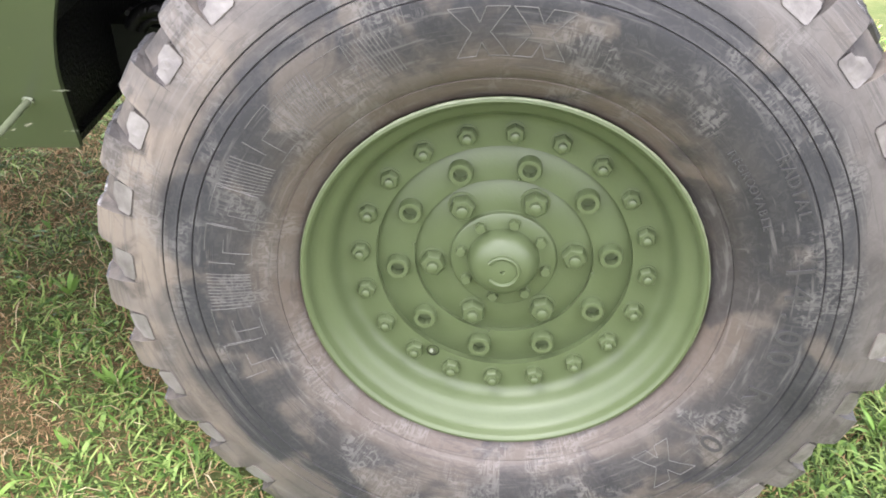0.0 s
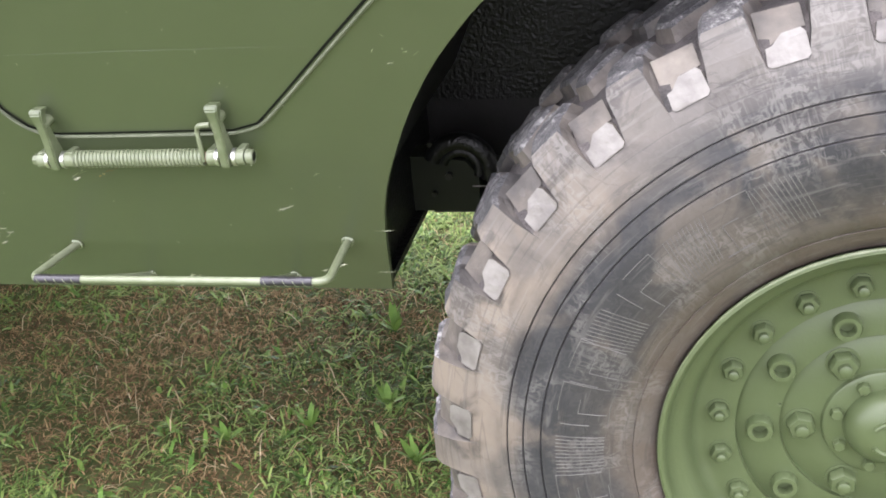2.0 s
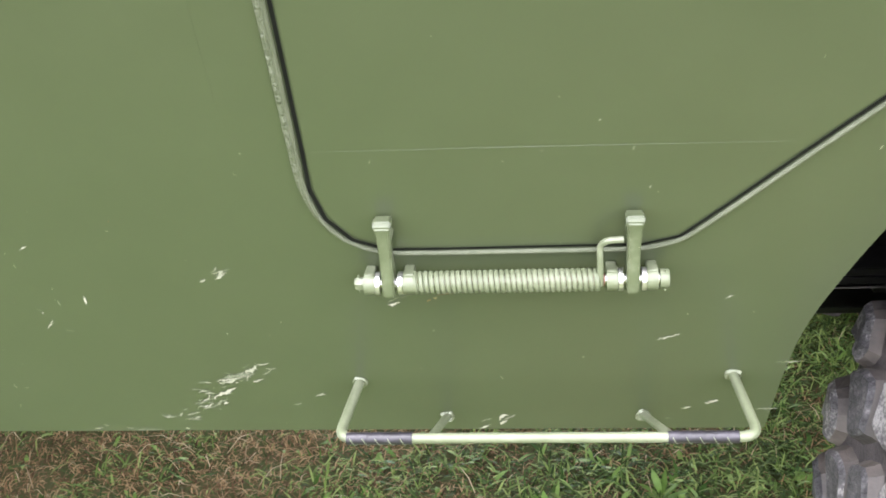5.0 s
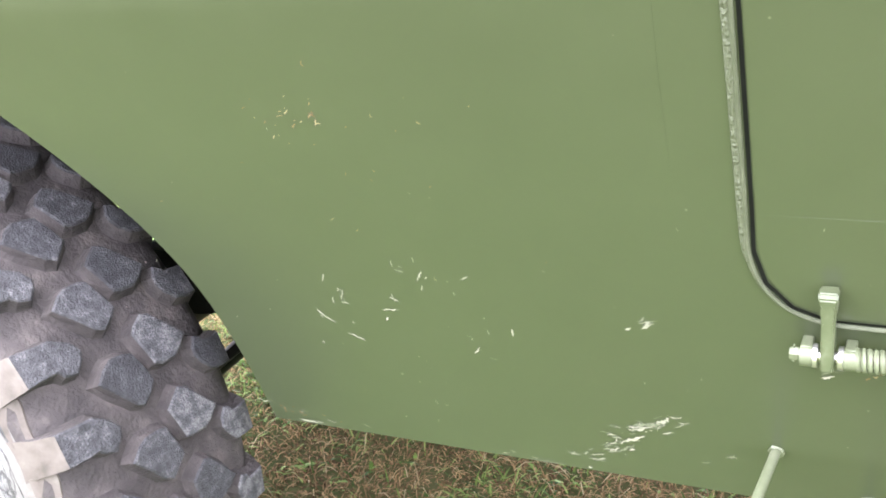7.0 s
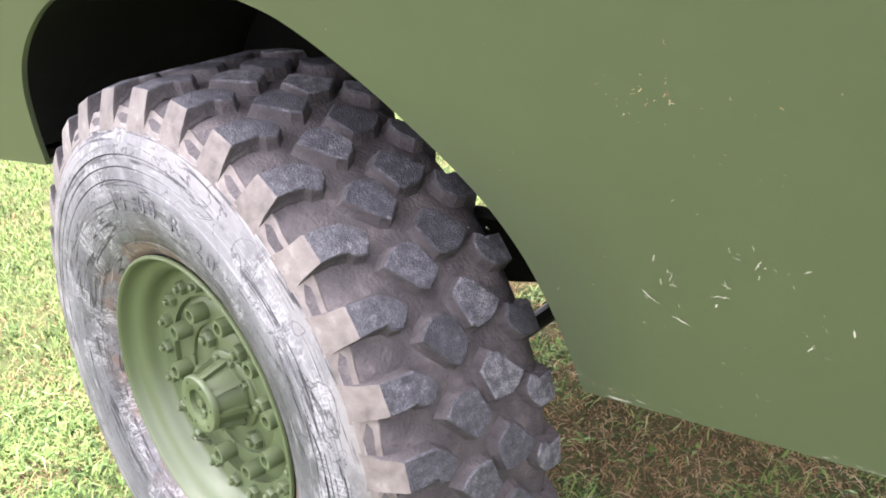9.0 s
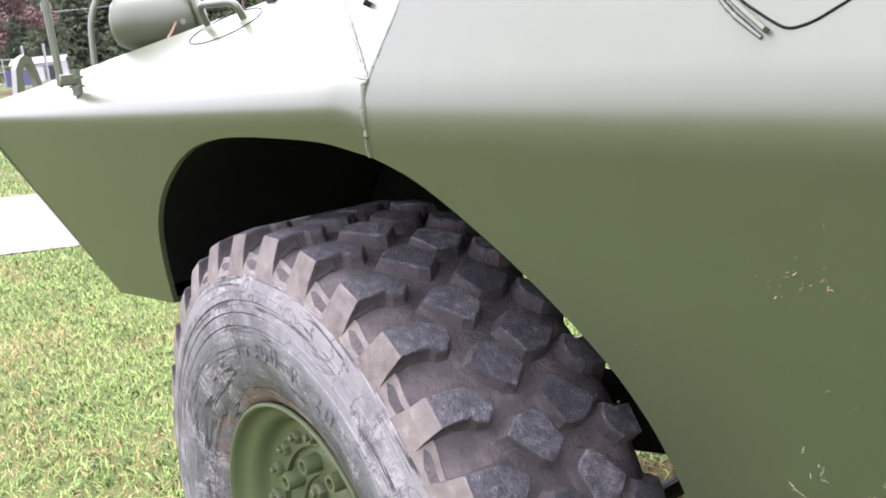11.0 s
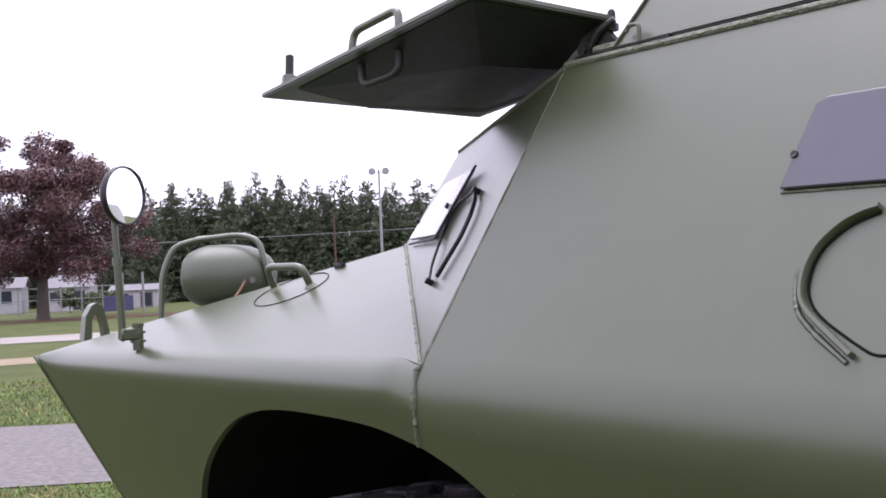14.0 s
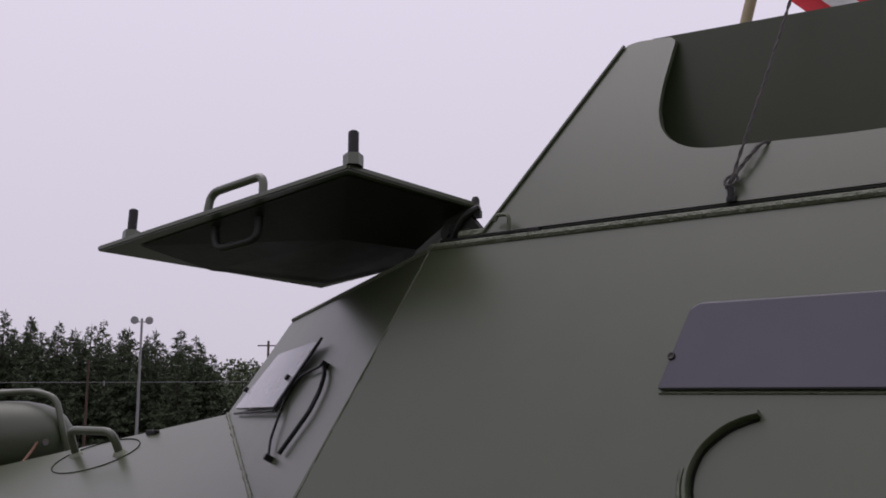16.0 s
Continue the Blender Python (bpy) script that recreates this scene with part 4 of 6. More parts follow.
bm = bmesh.new()
tube(bm, [low(-1.3075, 1.19, -0.0003), low(-1.3085, 1.30, -0.0001), low(-1.3075, KNUCKLE_Z - BEND, -0.0002)], 0.0005, 6)
part("weld_seam", bm, PAINT, car, "faint painted-over vertical seam")
bm = bmesh.new()
tube(bm, [low(-1.232, 1.148, -0.0008), low(-1.0, 1.1475, -0.0007), low(-0.74, 1.145, -0.0008)], 0.0009, 8)
part("weld_seam", bm, PAINT, car, "faint line across the door")

# roof rim strip
bm = bmesh.new()
tube(bm, [T + Vector((0.0, 0.002, 0.004)), (REAR_X - 0.05, 0.139, 1.862)], 0.0052, 8)
tube(bm, [T + Vector((0.03, 0.03, 0.02)), (REAR_X - 0.05, 0.165, 1.882)], 0.008, 8)
part("roof_rim", bm, WELD, car, "double rounded roof edge strip")
bm = bmesh.new()
tube(bm, [T + Vector((0.012, 0.010, 0.010)), (REAR_X - 0.05, 0.149, 1.870)], 0.0045, 6)
part("rim_seam", bm, GAP, car)
bm = bmesh.new()
tube(bm, [T, ROOF_CORNER], 0.004, 8)
part("roof_rim", bm, SEAL, car)

# side door: seal bead and shadow gap, hinge and its spring
DOOR = [(-1.239, 1.40), (-1.237, 1.15), (-1.237, 1.10), (-1.226, 1.060), (-1.200, 1.030), (-1.162, 1.0155), (-1.10, 1.0145), (-0.96, 1.0145), (-0.882, 1.0145), (-0.841, 1.025), (-0.795, 1.066),
        (-0.722, 1.134), (-0.650, 1.20), (-0.548, 1.288), (-0.458, 1.37), (-0.438, 1.39)]
bm = bmesh.new()
inner = []
cx = -0.95
for x, z in DOOR:
    d = Vector((cx - x, 1.3 - z)).normalized()
    inner.append((x + d.x * 0.0048, z + d.y * 0.0048))
a = [bm.verts.new(low(x, z, 0.0016)) for x, z in inner]
b = [bm.verts.new(low(x + (cx - x) * 0.015, z + (1.3 - z) * 0.010, 0.0016)) for x, z in inner]
for i in range(len(a) - 1):
    bm.faces.new((a[i], a[i + 1], b[i + 1], b[i]))
door = part("side_door", bm, GAP, car, "lower side door leaf with dark shadow gap")
bm = bmesh.new()
tube(bm, rounded([low(x, z, 0.002) for x, z in DOOR], 0.03), 0.0027, 8)
part("door_seal", bm, SEAL, door, "thick painted rubber door seal")
bm = bmesh.new()
edge = rounded([low(x - 0.0055 * (1 - 0.25 * i), z, 0.0005) for i, (x, z) in enumerate(DOOR[:5])], 0.02)
tube(bm, edge, [0.0042 if p.z > 1.12 else 0.0042 - 0.0028 * (1.12 - p.z) / 0.09 for p in edge], 8)
part("door_seal", bm, WELD, door, "chipped rough edge of the seal")
AX_Y, AX_Z = 0.060, 0.984


def hinge_arm(x):
    """A forged arm from the door down to the hinge pin."""
    bm = bmesh.new()
    fr = []
    for i, (w, y, z) in enumerate([(0.0075, -0.012, -0.013), (0.0075, -0.016, 0.0), (0.0075, -0.017, 0.02), (0.0077, -0.020, 0.045), (0.0085, -0.027, 0.068), (0.0108, -0.030, 0.0765), (0.0112, -0.026, 0.083)]):
        th = [0.026, 0.032, 0.024, 0.016, 0.014, 0.016, 0.02][i]
        fr.append([bm.verts.new((x + sx * w * 0.88, AX_Y + y + sy * th, AX_Z + z)) for sx, sy in ((-1, 0), (1, 0), (1, 1), (-1, 1))])
    for a, b in zip(fr[:-1], fr[1:]):
        for k in range(4):
            bm.faces.new((a[k], a[(k + 1) % 4], b[(k + 1) % 4], b[k]))
    bm.faces.new(list(reversed(fr[0])))
    bm.faces.new(fr[-1])
    bmesh.ops.recalc_face_normals(bm, faces=bm.faces)
    bmesh.ops.bevel(bm, geom=list(bm.edges), offset=0.0018, segments=2, affect="EDGES")
    # round boss behind the top of the arm
    c = low(x, AX_Z + 0.062, 0.0)
    d = low(x, AX_Z + 0.066, 0.022)
    tube(bm, [c, d], 0.0082, 16)
    return bm


bm = bmesh.new()
tube(bm, [(-1.188, AX_Y, AX_Z), (-0.862, AX_Y, AX_Z)], 0.0058, 12)
hinge = part("door_hinge", bm, ZINC, car, "spring-loaded door hinge with worn paint")
for x in (-1.1575, -0.894):
    part("hinge_arm", hinge_arm(x), ARM_PAINT, hinge, "worn light green hinge arm")
    for dx in (-0.0215, 0.0215):
        bm = bmesh.new()
        tube(bm, [(x + dx * 1.0 - 0.006, AX_Y, AX_Z), (x + dx * 1.0 + 0.006, AX_Y, AX_Z)], 0.0122, 16)
        base = low(x + dx, AX_Z + 0.028, 0.0)
        box(bm, (x + dx - 0.0058, AX_Y - 0.006, AX_Z - 0.004), (x + dx + 0.0058, base.y + 0.006, AX_Z + 0.013))
        part("hinge_lug", bm, LIGHT_PAINT, hinge)
        bm = bmesh.new()
        e = 0.0105 if dx > 0 else -0.0105
        tube(bm, [(x + e * 0.95, AX_Y, AX_Z), (x + e * 1.42, AX_Y, AX_Z)], 0.0128, 16)
        part("washer", bm, ZINC, hinge, "bright worn washer")
# castle nut at one end of the pin, round drilled head at the other
bm = bmesh.new()
tube(bm, [(-1.196, AX_Y, AX_Z), (-1.1935, AX_Y, AX_Z), (-1.186, AX_Y, AX_Z)], [0.0060, 0.0075, 0.0075], 6)
tube(bm, [(-1.1915, AX_Y, AX_Z - 0.010), (-1.1915, AX_Y, AX_Z + 0.010)], 0.0013, 6)
part("pin_nut", bm, LIGHT_PAINT, hinge)
bm = bmesh.new()
tube(bm, [(-0.8645, AX_Y, AX_Z), (-0.8560, AX_Y, AX_Z), (-0.8545, AX_Y, AX_Z), (-0.8545, AX_Y, AX_Z), (-0.8570, AX_Y, AX_Z)], [0.0105, 0.0105, 0.0092, 0.0060, 0.0052], 18)
tube(bm, [(-0.8590, AX_Y - 0.004, AX_Z - 0.0125), (-0.8590, AX_Y - 0.004, AX_Z + 0.0125)], 0.0013, 6)
part("pin_head", bm, LIGHT_PAINT, hinge, "worn round pin head")
bm = bmesh.new()
turns, x0, x1 = 34, -1.131, -0.929
tube(bm, [(x0 + (x1 - x0) * i / (turns * 14), AX_Y + 0.0106 * math.cos(2 * math.pi * i / 14), AX_Z + 0.0106 * math.sin(2 * math.pi * i / 14)) for i in range(turns * 14 + 1)], 0.0029, 6)
part("torsion_spring", bm, LIGHT_PAINT, hinge, "painted coil spring")
bm = bmesh.new()
tube(bm, [(-1.137, AX_Y, AX_Z), (-0.923, AX_Y, AX_Z)], 0.0075, 10)
part("spring_core", bm, COPPER, hinge)
bm = bmesh.new()
tube(bm, rounded([(-0.928, AX_Y - 0.006, AX_Z - 0.004), (-0.929, 0.052, 1.028), (-0.922, 0.045, 1.036), (-0.905, 0.045, 1.037)], 0.008), 0.0036, 8)
part("spring_tail", bm, LIGHT_PAINT, hinge)

# foot step under the door
STEP_Y, STEP_Z = 0.014, 0.812
bm = bmesh.new()
la, lb = low(-1.218, 0.808), low(-0.763, 0.815)
tube(bm, rounded([la, (-1.224, STEP_Y, STEP_Z), (-0.757, STEP_Y, STEP_Z), lb], 0.022, 6), 0.0060, 12)
step = part("foot_step", bm, LIGHT_PAINT, car, "light green tubular foot step")
for xa, xb in ((-1.113, -1.119), (-0.866, -0.850)):
    bm = bmesh.new()
    tube(bm, [low(xa, 0.742), (xb, STEP_Y, STEP_Z)], 0.0050, 10)
    part("strut", bm, LIGHT_PAINT, step)
for x, z in ((-1.218, 0.808), (-0.763, 0.815), (-1.113, 0.742), (-0.866, 0.742)):
    bm = bmesh.new()
    rnd = random.Random(int(x * 1000))
    tube(bm, [low(x + 0.0072 * math.cos(a), z + 0.0068 * math.sin(a), 0.0015) for a in [2 * math.pi * k / 12 for k in range(12)]], [0.0034 * rnd.uniform(0.5, 1.25) for _ in range(12)], 6, closed=True)
    part("weld_bead", bm, LIGHT_PAINT, step, "thick pale weld")
for x0, x1 in ((-1.214, -1.139), (-0.856, -0.779)):
    bm = bmesh.new()
    n = 60
    tube(bm, [(x0 + (x1 - x0) * i / n, STEP_Y, STEP_Z) for i in range(n + 1)], [0.0069 + 0.0005 * ((i % 10) / 10) for i in range(n + 1)], 14)
    gt = part("grip_tape", bm, TAPE, step, "dark wound grip tape")
    bm = bmesh.new()
    for k in range(5):
        xa = x0 + (x1 - x0) * (0.06 + 0.19 * k)
        tube(bm, [(xa + 0.012 * i / 10, STEP_Y + 0.0075 * math.cos(2.6 + 0.32 * i), STEP_Z + 0.0075 * math.sin(2.6 + 0.32 * i)) for i in range(11)], 0.0005, 4)
    part("tape_edge", bm, LIGHT_PAINT, gt, "pale lifted tape edges")

# chipped paint in loose clusters (x, z, spread, pieces, size)
rnd = random.Random(11)
bm = bmesh.new()


def chips(x, z, spread, count, size, tilt=0.6):
    for _ in range(count):
        along, over = rnd.gauss(0, spread), rnd.gauss(0, spread * (0.22 if size > 0.0075 else 0.6))
        lean = tilt if size > 0.0075 else 0.0
        px, pz = x + along * math.cos(lean) - over * math.sin(lean), z + along * math.sin(lean) + over * math.cos(lean)
        if pz < 0.718:
            continue
        ln, w = size * rnd.uniform(0.15, 1.2), size * rnd.uniform(0.06, 0.20)
        an = rnd.gauss(tilt, 0.25 if size > 0.0075 else 0.95)
        bend = rnd.gauss(0, 0.25)
        n = rnd.randint(5, 9)
        lo_v, hi_v = [], []
        for k in range(n):
            u = (k / (n - 1) * 2 - 1) * ln
            mid = bend * (u * u / max(ln, 1e-4)) + rnd.uniform(-1, 1) * w * 0.6
            half = w * (1 - abs(k / (n - 1) * 2 - 1) ** 2) * rnd.uniform(0.25, 1.2) + 0.0002
            for lst, v in ((lo_v, mid - half), (hi_v, mid + half)):
                lst.append(bm.verts.new(low(px + u * math.cos(an) - v * math.sin(an), max(pz + u * math.sin(an) + v * math.cos(an), 0.7165), 0.0007)))
        for k in range(n - 1):
            bm.faces.new((lo_v[k], lo_v[k + 1], hi_v[k + 1], hi_v[k]))


for c in ((-1.63, 1.03, 0.022, 7, 0.0050, 1.0), (-1.755, 0.987, 0.022, 7, 0.0055, 1.1), (-1.685, 0.971, 0.015, 3, 0.006, 0.1),
          (-1.765, 0.918, 0.03, 5, 0.0055, -0.5), (-1.575, 0.93, 0.03, 6, 0.0055, 0.8), (-1.358, 0.988, 0.012, 7, 0.009, 0.5), (-1.372, 0.818, 0.026, 46, 0.008, 0.35), (-1.43, 0.766, 0.024, 24, 0.008, 0.5),
          (-1.51, 0.722, 0.05, 7, 0.010, 0.0), (-1.90, 0.735, 0.05, 14, 0.008, -0.2), (-1.67, 0.85, 0.08, 8, 0.0035, 0.4), (-1.04, 0.738, 0.018, 5, 0.011, 0.5), (-1.145, 0.948, 0.018, 4, 0.009, 0.3),
          (-1.28, 0.78, 0.02, 3, 0.008, 0.5), (-0.80, 0.755, 0.03, 4, 0.009, 0.1), (-0.83, 0.93, 0.05, 4, 0.005, 0.2), (-1.5, 1.05, 0.28, 16, 0.0024, 0.4), (-1.6, 0.84, 0.25, 12, 0.0026, 0.4),
          (-0.98, 1.15, 0.16, 9, 0.0026, 0.2), (-1.0, 0.86, 0.2, 9, 0.0026, 0.2), (-0.62, 1.13, 0.02, 6, 0.004, 1.2)):
    chips(*c)
# single scratches: middle x, z, length, width, slant
for x, z, ln, w, an in ((-1.58, 0.915, 0.018, 0.0018, 0.9), (-1.689, 0.969, 0.026, 0.0020, 0.12), (-1.754, 0.987, 0.020, 0.0021, 1.1), (-1.773, 1.013, 0.014, 0.0023, 1.2), (-1.79, 0.941, 0.022, 0.0017, -0.6), (-1.756, 0.914, 0.028, 0.0018, -0.4),
                        (-1.63, 1.03, 0.019, 0.0021, 1.0), (-1.57, 1.033, 0.013, 0.0019, 0.5), (-1.355, 0.987, 0.020, 0.0040, 0.75), (-1.395, 0.790, 0.040, 0.0045, 0.55), (-1.372, 0.822, 0.038, 0.0060, 0.30), (-1.352, 0.832, 0.022, 0.0055, 0.6),
                        (-1.405, 0.772, 0.030, 0.0035, 0.65), (-1.90, 0.722, 0.045, 0.0035, 0.0), (-1.52, 0.719, 0.050, 0.0020, 0.0), (-0.845, 0.880, 0.030, 0.0030, 0.35), (-0.70, 0.836, 0.034, 0.0022, 0.05), (-0.715, 0.752, 0.030, 0.0022, 0.05)):
    lo_v, hi_v = [], []
    for k in range(11):
        u = (k / 10 - 0.5) * ln
        mid, half = rnd.uniform(-0.5, 0.5) * w, w * 0.5 * (1.05 - abs(k / 5 - 1) ** 2) * rnd.uniform(0.4, 1.3)
        for lst, v in ((lo_v, mid - half), (hi_v, mid + half)):
            lst.append(bm.verts.new(low(x + u * math.cos(an) - v * math.sin(an), max(z + u * math.sin(an) + v * math.cos(an), 0.7165), 0.0009)))
    for k in range(10):
        bm.faces.new((lo_v[k], lo_v[k + 1], hi_v[k + 1], hi_v[k]))
ch = part("paint_wear", bm, CHIP, car, "pale chips and scratches down to primer")
ch["kind"] = "stuff"
bm = bmesh.new()
for c in ((-1.715, 1.240, 0.040, 26, 0.0040, 0.1), (-1.575, 1.225, 0.05, 5, 0.005, 0.0), (-1.66, 1.12, 0.13, 12, 0.0032, 0.6), (-1.105, 0.948, 0.012, 4, 0.008, 0.4), (-1.91, 0.728, 0.035, 16, 0.006, 0.0)):
    chips(*c)
ch = part("paint_wear", bm, RUST, car, "small rusty specks in the paint")
ch["kind"] = "stuff"

# upper side: round port with its rain gutter, and the vision block cover
PORT = [(-1.7476, 1.6321), (-1.7771, 1.6213), (-1.7996, 1.6006), (-1.8063, 1.5818), (-1.806, 1.5613), (-1.797, 1.5455), (-1.7795, 1.5325), (-1.7479, 1.5153), (-1.7253, 1.5046),
        (-1.70, 1.511), (-1.66, 1.534), (-1.62, 1.561), (-1.60, 1.59), (-1.612, 1.618), (-1.645, 1.634), (-1.70, 1.639)]
bm = bmesh.new()
tube(bm, rounded([high(x, z, 0.0002) for x, z in PORT[:12]], 0.02), 0.0016, 6)
port = part("port_cover", bm, GAP, car, "round port cover with dark seam")
GUTTER = [(-1.7462, 1.504), (-1.7775, 1.5251), (-1.7976, 1.5397), (-1.8077, 1.5513), (-1.8116, 1.5675), (-1.8105, 1.584), (-1.8031, 1.6017), (-1.7931, 1.6132), (-1.7798, 1.6245), (-1.7616, 1.6325), (-1.7472, 1.636)]


def gutter_bar(path, wide, tall):
    """A flat bar on edge along path on the upper plate."""
    bm = bmesh.new()
    pts = [(p.x, p.y) for p in rounded([(x, z, 0) for x, z in path], 0.012, 4)]
    prev = None
    for i, (x, z) in enumerate(pts):
        a, b = Vector(pts[max(i - 1, 0)]), Vector(pts[min(i + 1, len(pts) - 1)])
        d = (b - a).normalized()
        n = Vector((-d.y, d.x))
        ring = [bm.verts.new(high(x + n.x * u * wide, z + n.y * u * wide, v * tall)) for u, v in ((-0.5, -0.1), (-0.5, 0.8), (-0.3, 1.0), (0.3, 1.0), (0.5, 0.8), (0.5, -0.1))]
        if prev:
            for k in range(6):
                bm.faces.new((prev[k], prev[(k + 1) % 6], ring[(k + 1) % 6], ring[k])).smooth = k in (1, 3)
        else:
            bm.faces.new(ring)
        prev = ring
    bm.faces.new(list(reversed(prev)))
    bmesh.ops.recalc_face_normals(bm, faces=bm.faces)
    return bm


part("rain_gutter", gutter_bar(GUTTER, 0.0052, 0.010), PAINT, port, "curved painted rain gutter")
rnd = random.Random(14)
bm = bmesh.new()
bead = rounded([high(x, z, 0.0006) for x, z in ((-1.752, 1.4985), (-1.7897, 1.5225), (-1.8096, 1.539), (-1.8165, 1.553), (-1.8200, 1.568), (-1.8185, 1.584))], 0.012, 6)
tube(bm, bead, [0.0034 * rnd.uniform(0.7, 1.15) for _ in bead], 7)
part("weld_bead", bm, PAINT, port, "rough painted weld beside the gutter")

bm = bmesh.new()
cov = [(-1.861, 1.660), (-1.840, 1.747), (-1.829, 1.753), (-1.53, 1.753), (-1.52, 1.657)]
plate(bm, [high(x, z, 0.006) for x, z in cov], (0, 0.008, 0))
bmesh.ops.bevel(bm, geom=list(bm.edges), offset=0.002, segments=1, affect="EDGES")
vis = part("vision_cover", bm, VISION, car, "dull violet-grey cover plate over a vision block")
bm = bmesh.new()
tube(bm, [high(-1.8505, 1.6945, 0.004 + 0.0022 * k) for k in (0, 1, 2)] + [high(-1.8505, 1.6945, 0.0072), high(-1.8505, 1.6945, 0.0062)], [0.0046, 0.0046, 0.0038, 0.0018, 0.0016], 12)
part("rivet", bm, BOLT_DARK, vis)
bm = bmesh.new()
tube(bm, [high(-1.860, 1.6585, 0.0008), high(-1.52, 1.6555, 0.0008)], 0.0013, 6)
part("cover_lip", bm, WELD, vis)

# windshield corner: cover plate and looped strip
n_c = (S1 - K).cross(T - K).normalized()
if n_c.y > 0:
    n_c = -n_c


def corner(u, v, out=0.0):
    """A point of the corner plate: u from the hull edge to the glass, v up."""
    return K.lerp(S1, u).lerp(T.lerp(ROOF_CORNER, u), v) + n_c * out


def on_corner(x, z, out=0.0):
    """The point of the corner plate with that x and z."""
    n = (S1 - K).cross(T - K)
    y = K.y - (n.x * (x - K.x) + n.z * (z - K.z)) / n.y
    return Vector((x, y, z)) + n_c * out


bm = bmesh.new()
plate(bm, [on_corner(x, z, 0.012) for x, z in ((-2.512, 1.742), (-2.578, 1.641), (-2.80, 1.640), (-2.695, 1.732))], n_c * -0.006)
wc = part("vision_cover", bm, PALE_COVER, car, "pale violet-grey cover plate on the windshield corner")
bm = bmesh.new()
tube(bm, [on_corner(-2.505, 1.748, 0.010), on_corner(-2.575, 1.636, 0.010), on_corner(-2.81, 1.633, 0.006)], 0.0022, 6)
part("cover_lip", bm, BLACK_STEEL, wc)
for x, z in ((-2.785, 1.672), (-2.571, 1.686)):
    bm = bmesh.new()
    tube(bm, [on_corner(x, z, 0.010), on_corner(x, z, 0.017)], 0.005, 8)
    part("rivet", bm, BOLT_DARK, wc)
loop = None
for pts, rr in (([(-2.50, 1.569), (-2.532, 1.595), (-2.552, 1.640), (-2.560, 1.668), (-2.53, 1.692), (-2.47, 1.702), (-2.447, 1.706)], 0.0022),
                ([(-2.447, 1.703), (-2.425, 1.688), (-2.414, 1.665), (-2.418, 1.635), (-2.462, 1.578)], 0.0034)):
    bm = bmesh.new()
    tube(bm, rounded([on_corner(x, z, 0.006) for x, z in pts], 0.01), rr, 8)
    part("corner_gutter", bm, BLACK_STEEL, car, "looped black gutter strip")
for x, z in ((-2.501, 1.570), (-2.447, 1.705)):
    bm = bmesh.new()
    tube(bm, [on_corner(x, z, 0.0), on_corner(x, z, 0.012)], 0.005, 8)
    part("gutter_end", bm, BLACK_STEEL, car)

# hood hatch with its handle
n_h = (S1 - K).cross(TIP - K).normalized()
if n_h.z < 0:
    n_h = -n_h


def on_hood(x, y, out=0.0):
    z = K.z - (n_h.x * (x - K.x) + n_h.y * (y - K.y)) / n_h.z
    return Vector((x, y, z)) + n_h * out


bm = bmesh.new()
tube(bm, [on_hood(-3.062 + 0.088 * math.cos(a) + 0.012 * math.sin(a), 0.172 + 0.062 * math.sin(a), 0.0008) for a in [2 * math.pi * k / 36 for k in range(36)]], 0.0009, 5, closed=True)
hatch = part("filler_cover", bm, GAP, car, "round hood cover with thin dark seam")
bm = bmesh.new()
h0, h1 = on_hood(-3.129, 0.174), on_hood(-3.002, 0.181)
tube(bm, rounded([h0, h0 + n_h * 0.052 + Vector((0.008, 0, 0)), h1 + n_h * 0.044, h1], 0.02), 0.0075, 10)
part("handle", bm, PAINT, hatch, "bent round-bar handle")
for h in (h0, h1):
    bm = bmesh.new()
    tube(bm, [h, h + n_h * 0.006], [0.014, 0.009], 12)
    part("handle_foot", bm, LIGHT_PAINT, hatch)
bm = bmesh.new()
p = on_hood(-3.008, 0.254)
box(bm, p - Vector((0.014, 0.006, 0.002)), p + Vector((0.014, 0.006, 0.007)))
part("hood_stop", bm, BLACK_STEEL, car)

# driver's hatch, swung open and forward
FA, FB, FC, FD, FE = Vector((-2.761, -0.046, 1.882)), Vector((-2.267, -0.008, 1.948)), Vector((-2.213, 0.198, 1.923)), Vector((-2.40, 0.335, 1.882)), Vector((-2.625, 0.306, 1.8485))
# olive darkened in its colour to carry the shade under the open hatch
SHADED_OLIVE = material("hatch_lining", [(0.010, 0.0115, 0.009), (0.016, 0.018, 0.014), (0.024, 0.026, 0.021)], rough=0.5, grain=40, patch=5, bump=0.1, spec=0.3)
n_f = (FB - FA).cross(FE - FA).normalized()
if n_f.z < 0:
    n_f = -n_f
bm = bmesh.new()
plate(bm, [FA, FB, FC, FD, FE], n_f * 0.009)
bmesh.ops.bevel(bm, geom=list(bm.edges), offset=0.002, segments=2, affect="EDGES")
flap = part("driver_hatch", bm, PAINT, car, "open olive armoured driver's hatch")
c = (FA + FB + FC + FD + FE) / 5
bm = bmesh.new()
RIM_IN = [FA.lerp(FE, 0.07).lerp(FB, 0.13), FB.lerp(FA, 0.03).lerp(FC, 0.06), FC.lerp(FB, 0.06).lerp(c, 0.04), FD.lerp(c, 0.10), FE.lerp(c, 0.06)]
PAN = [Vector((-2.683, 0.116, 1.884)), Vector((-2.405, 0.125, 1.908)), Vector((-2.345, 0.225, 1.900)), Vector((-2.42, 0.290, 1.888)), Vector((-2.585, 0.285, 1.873))]
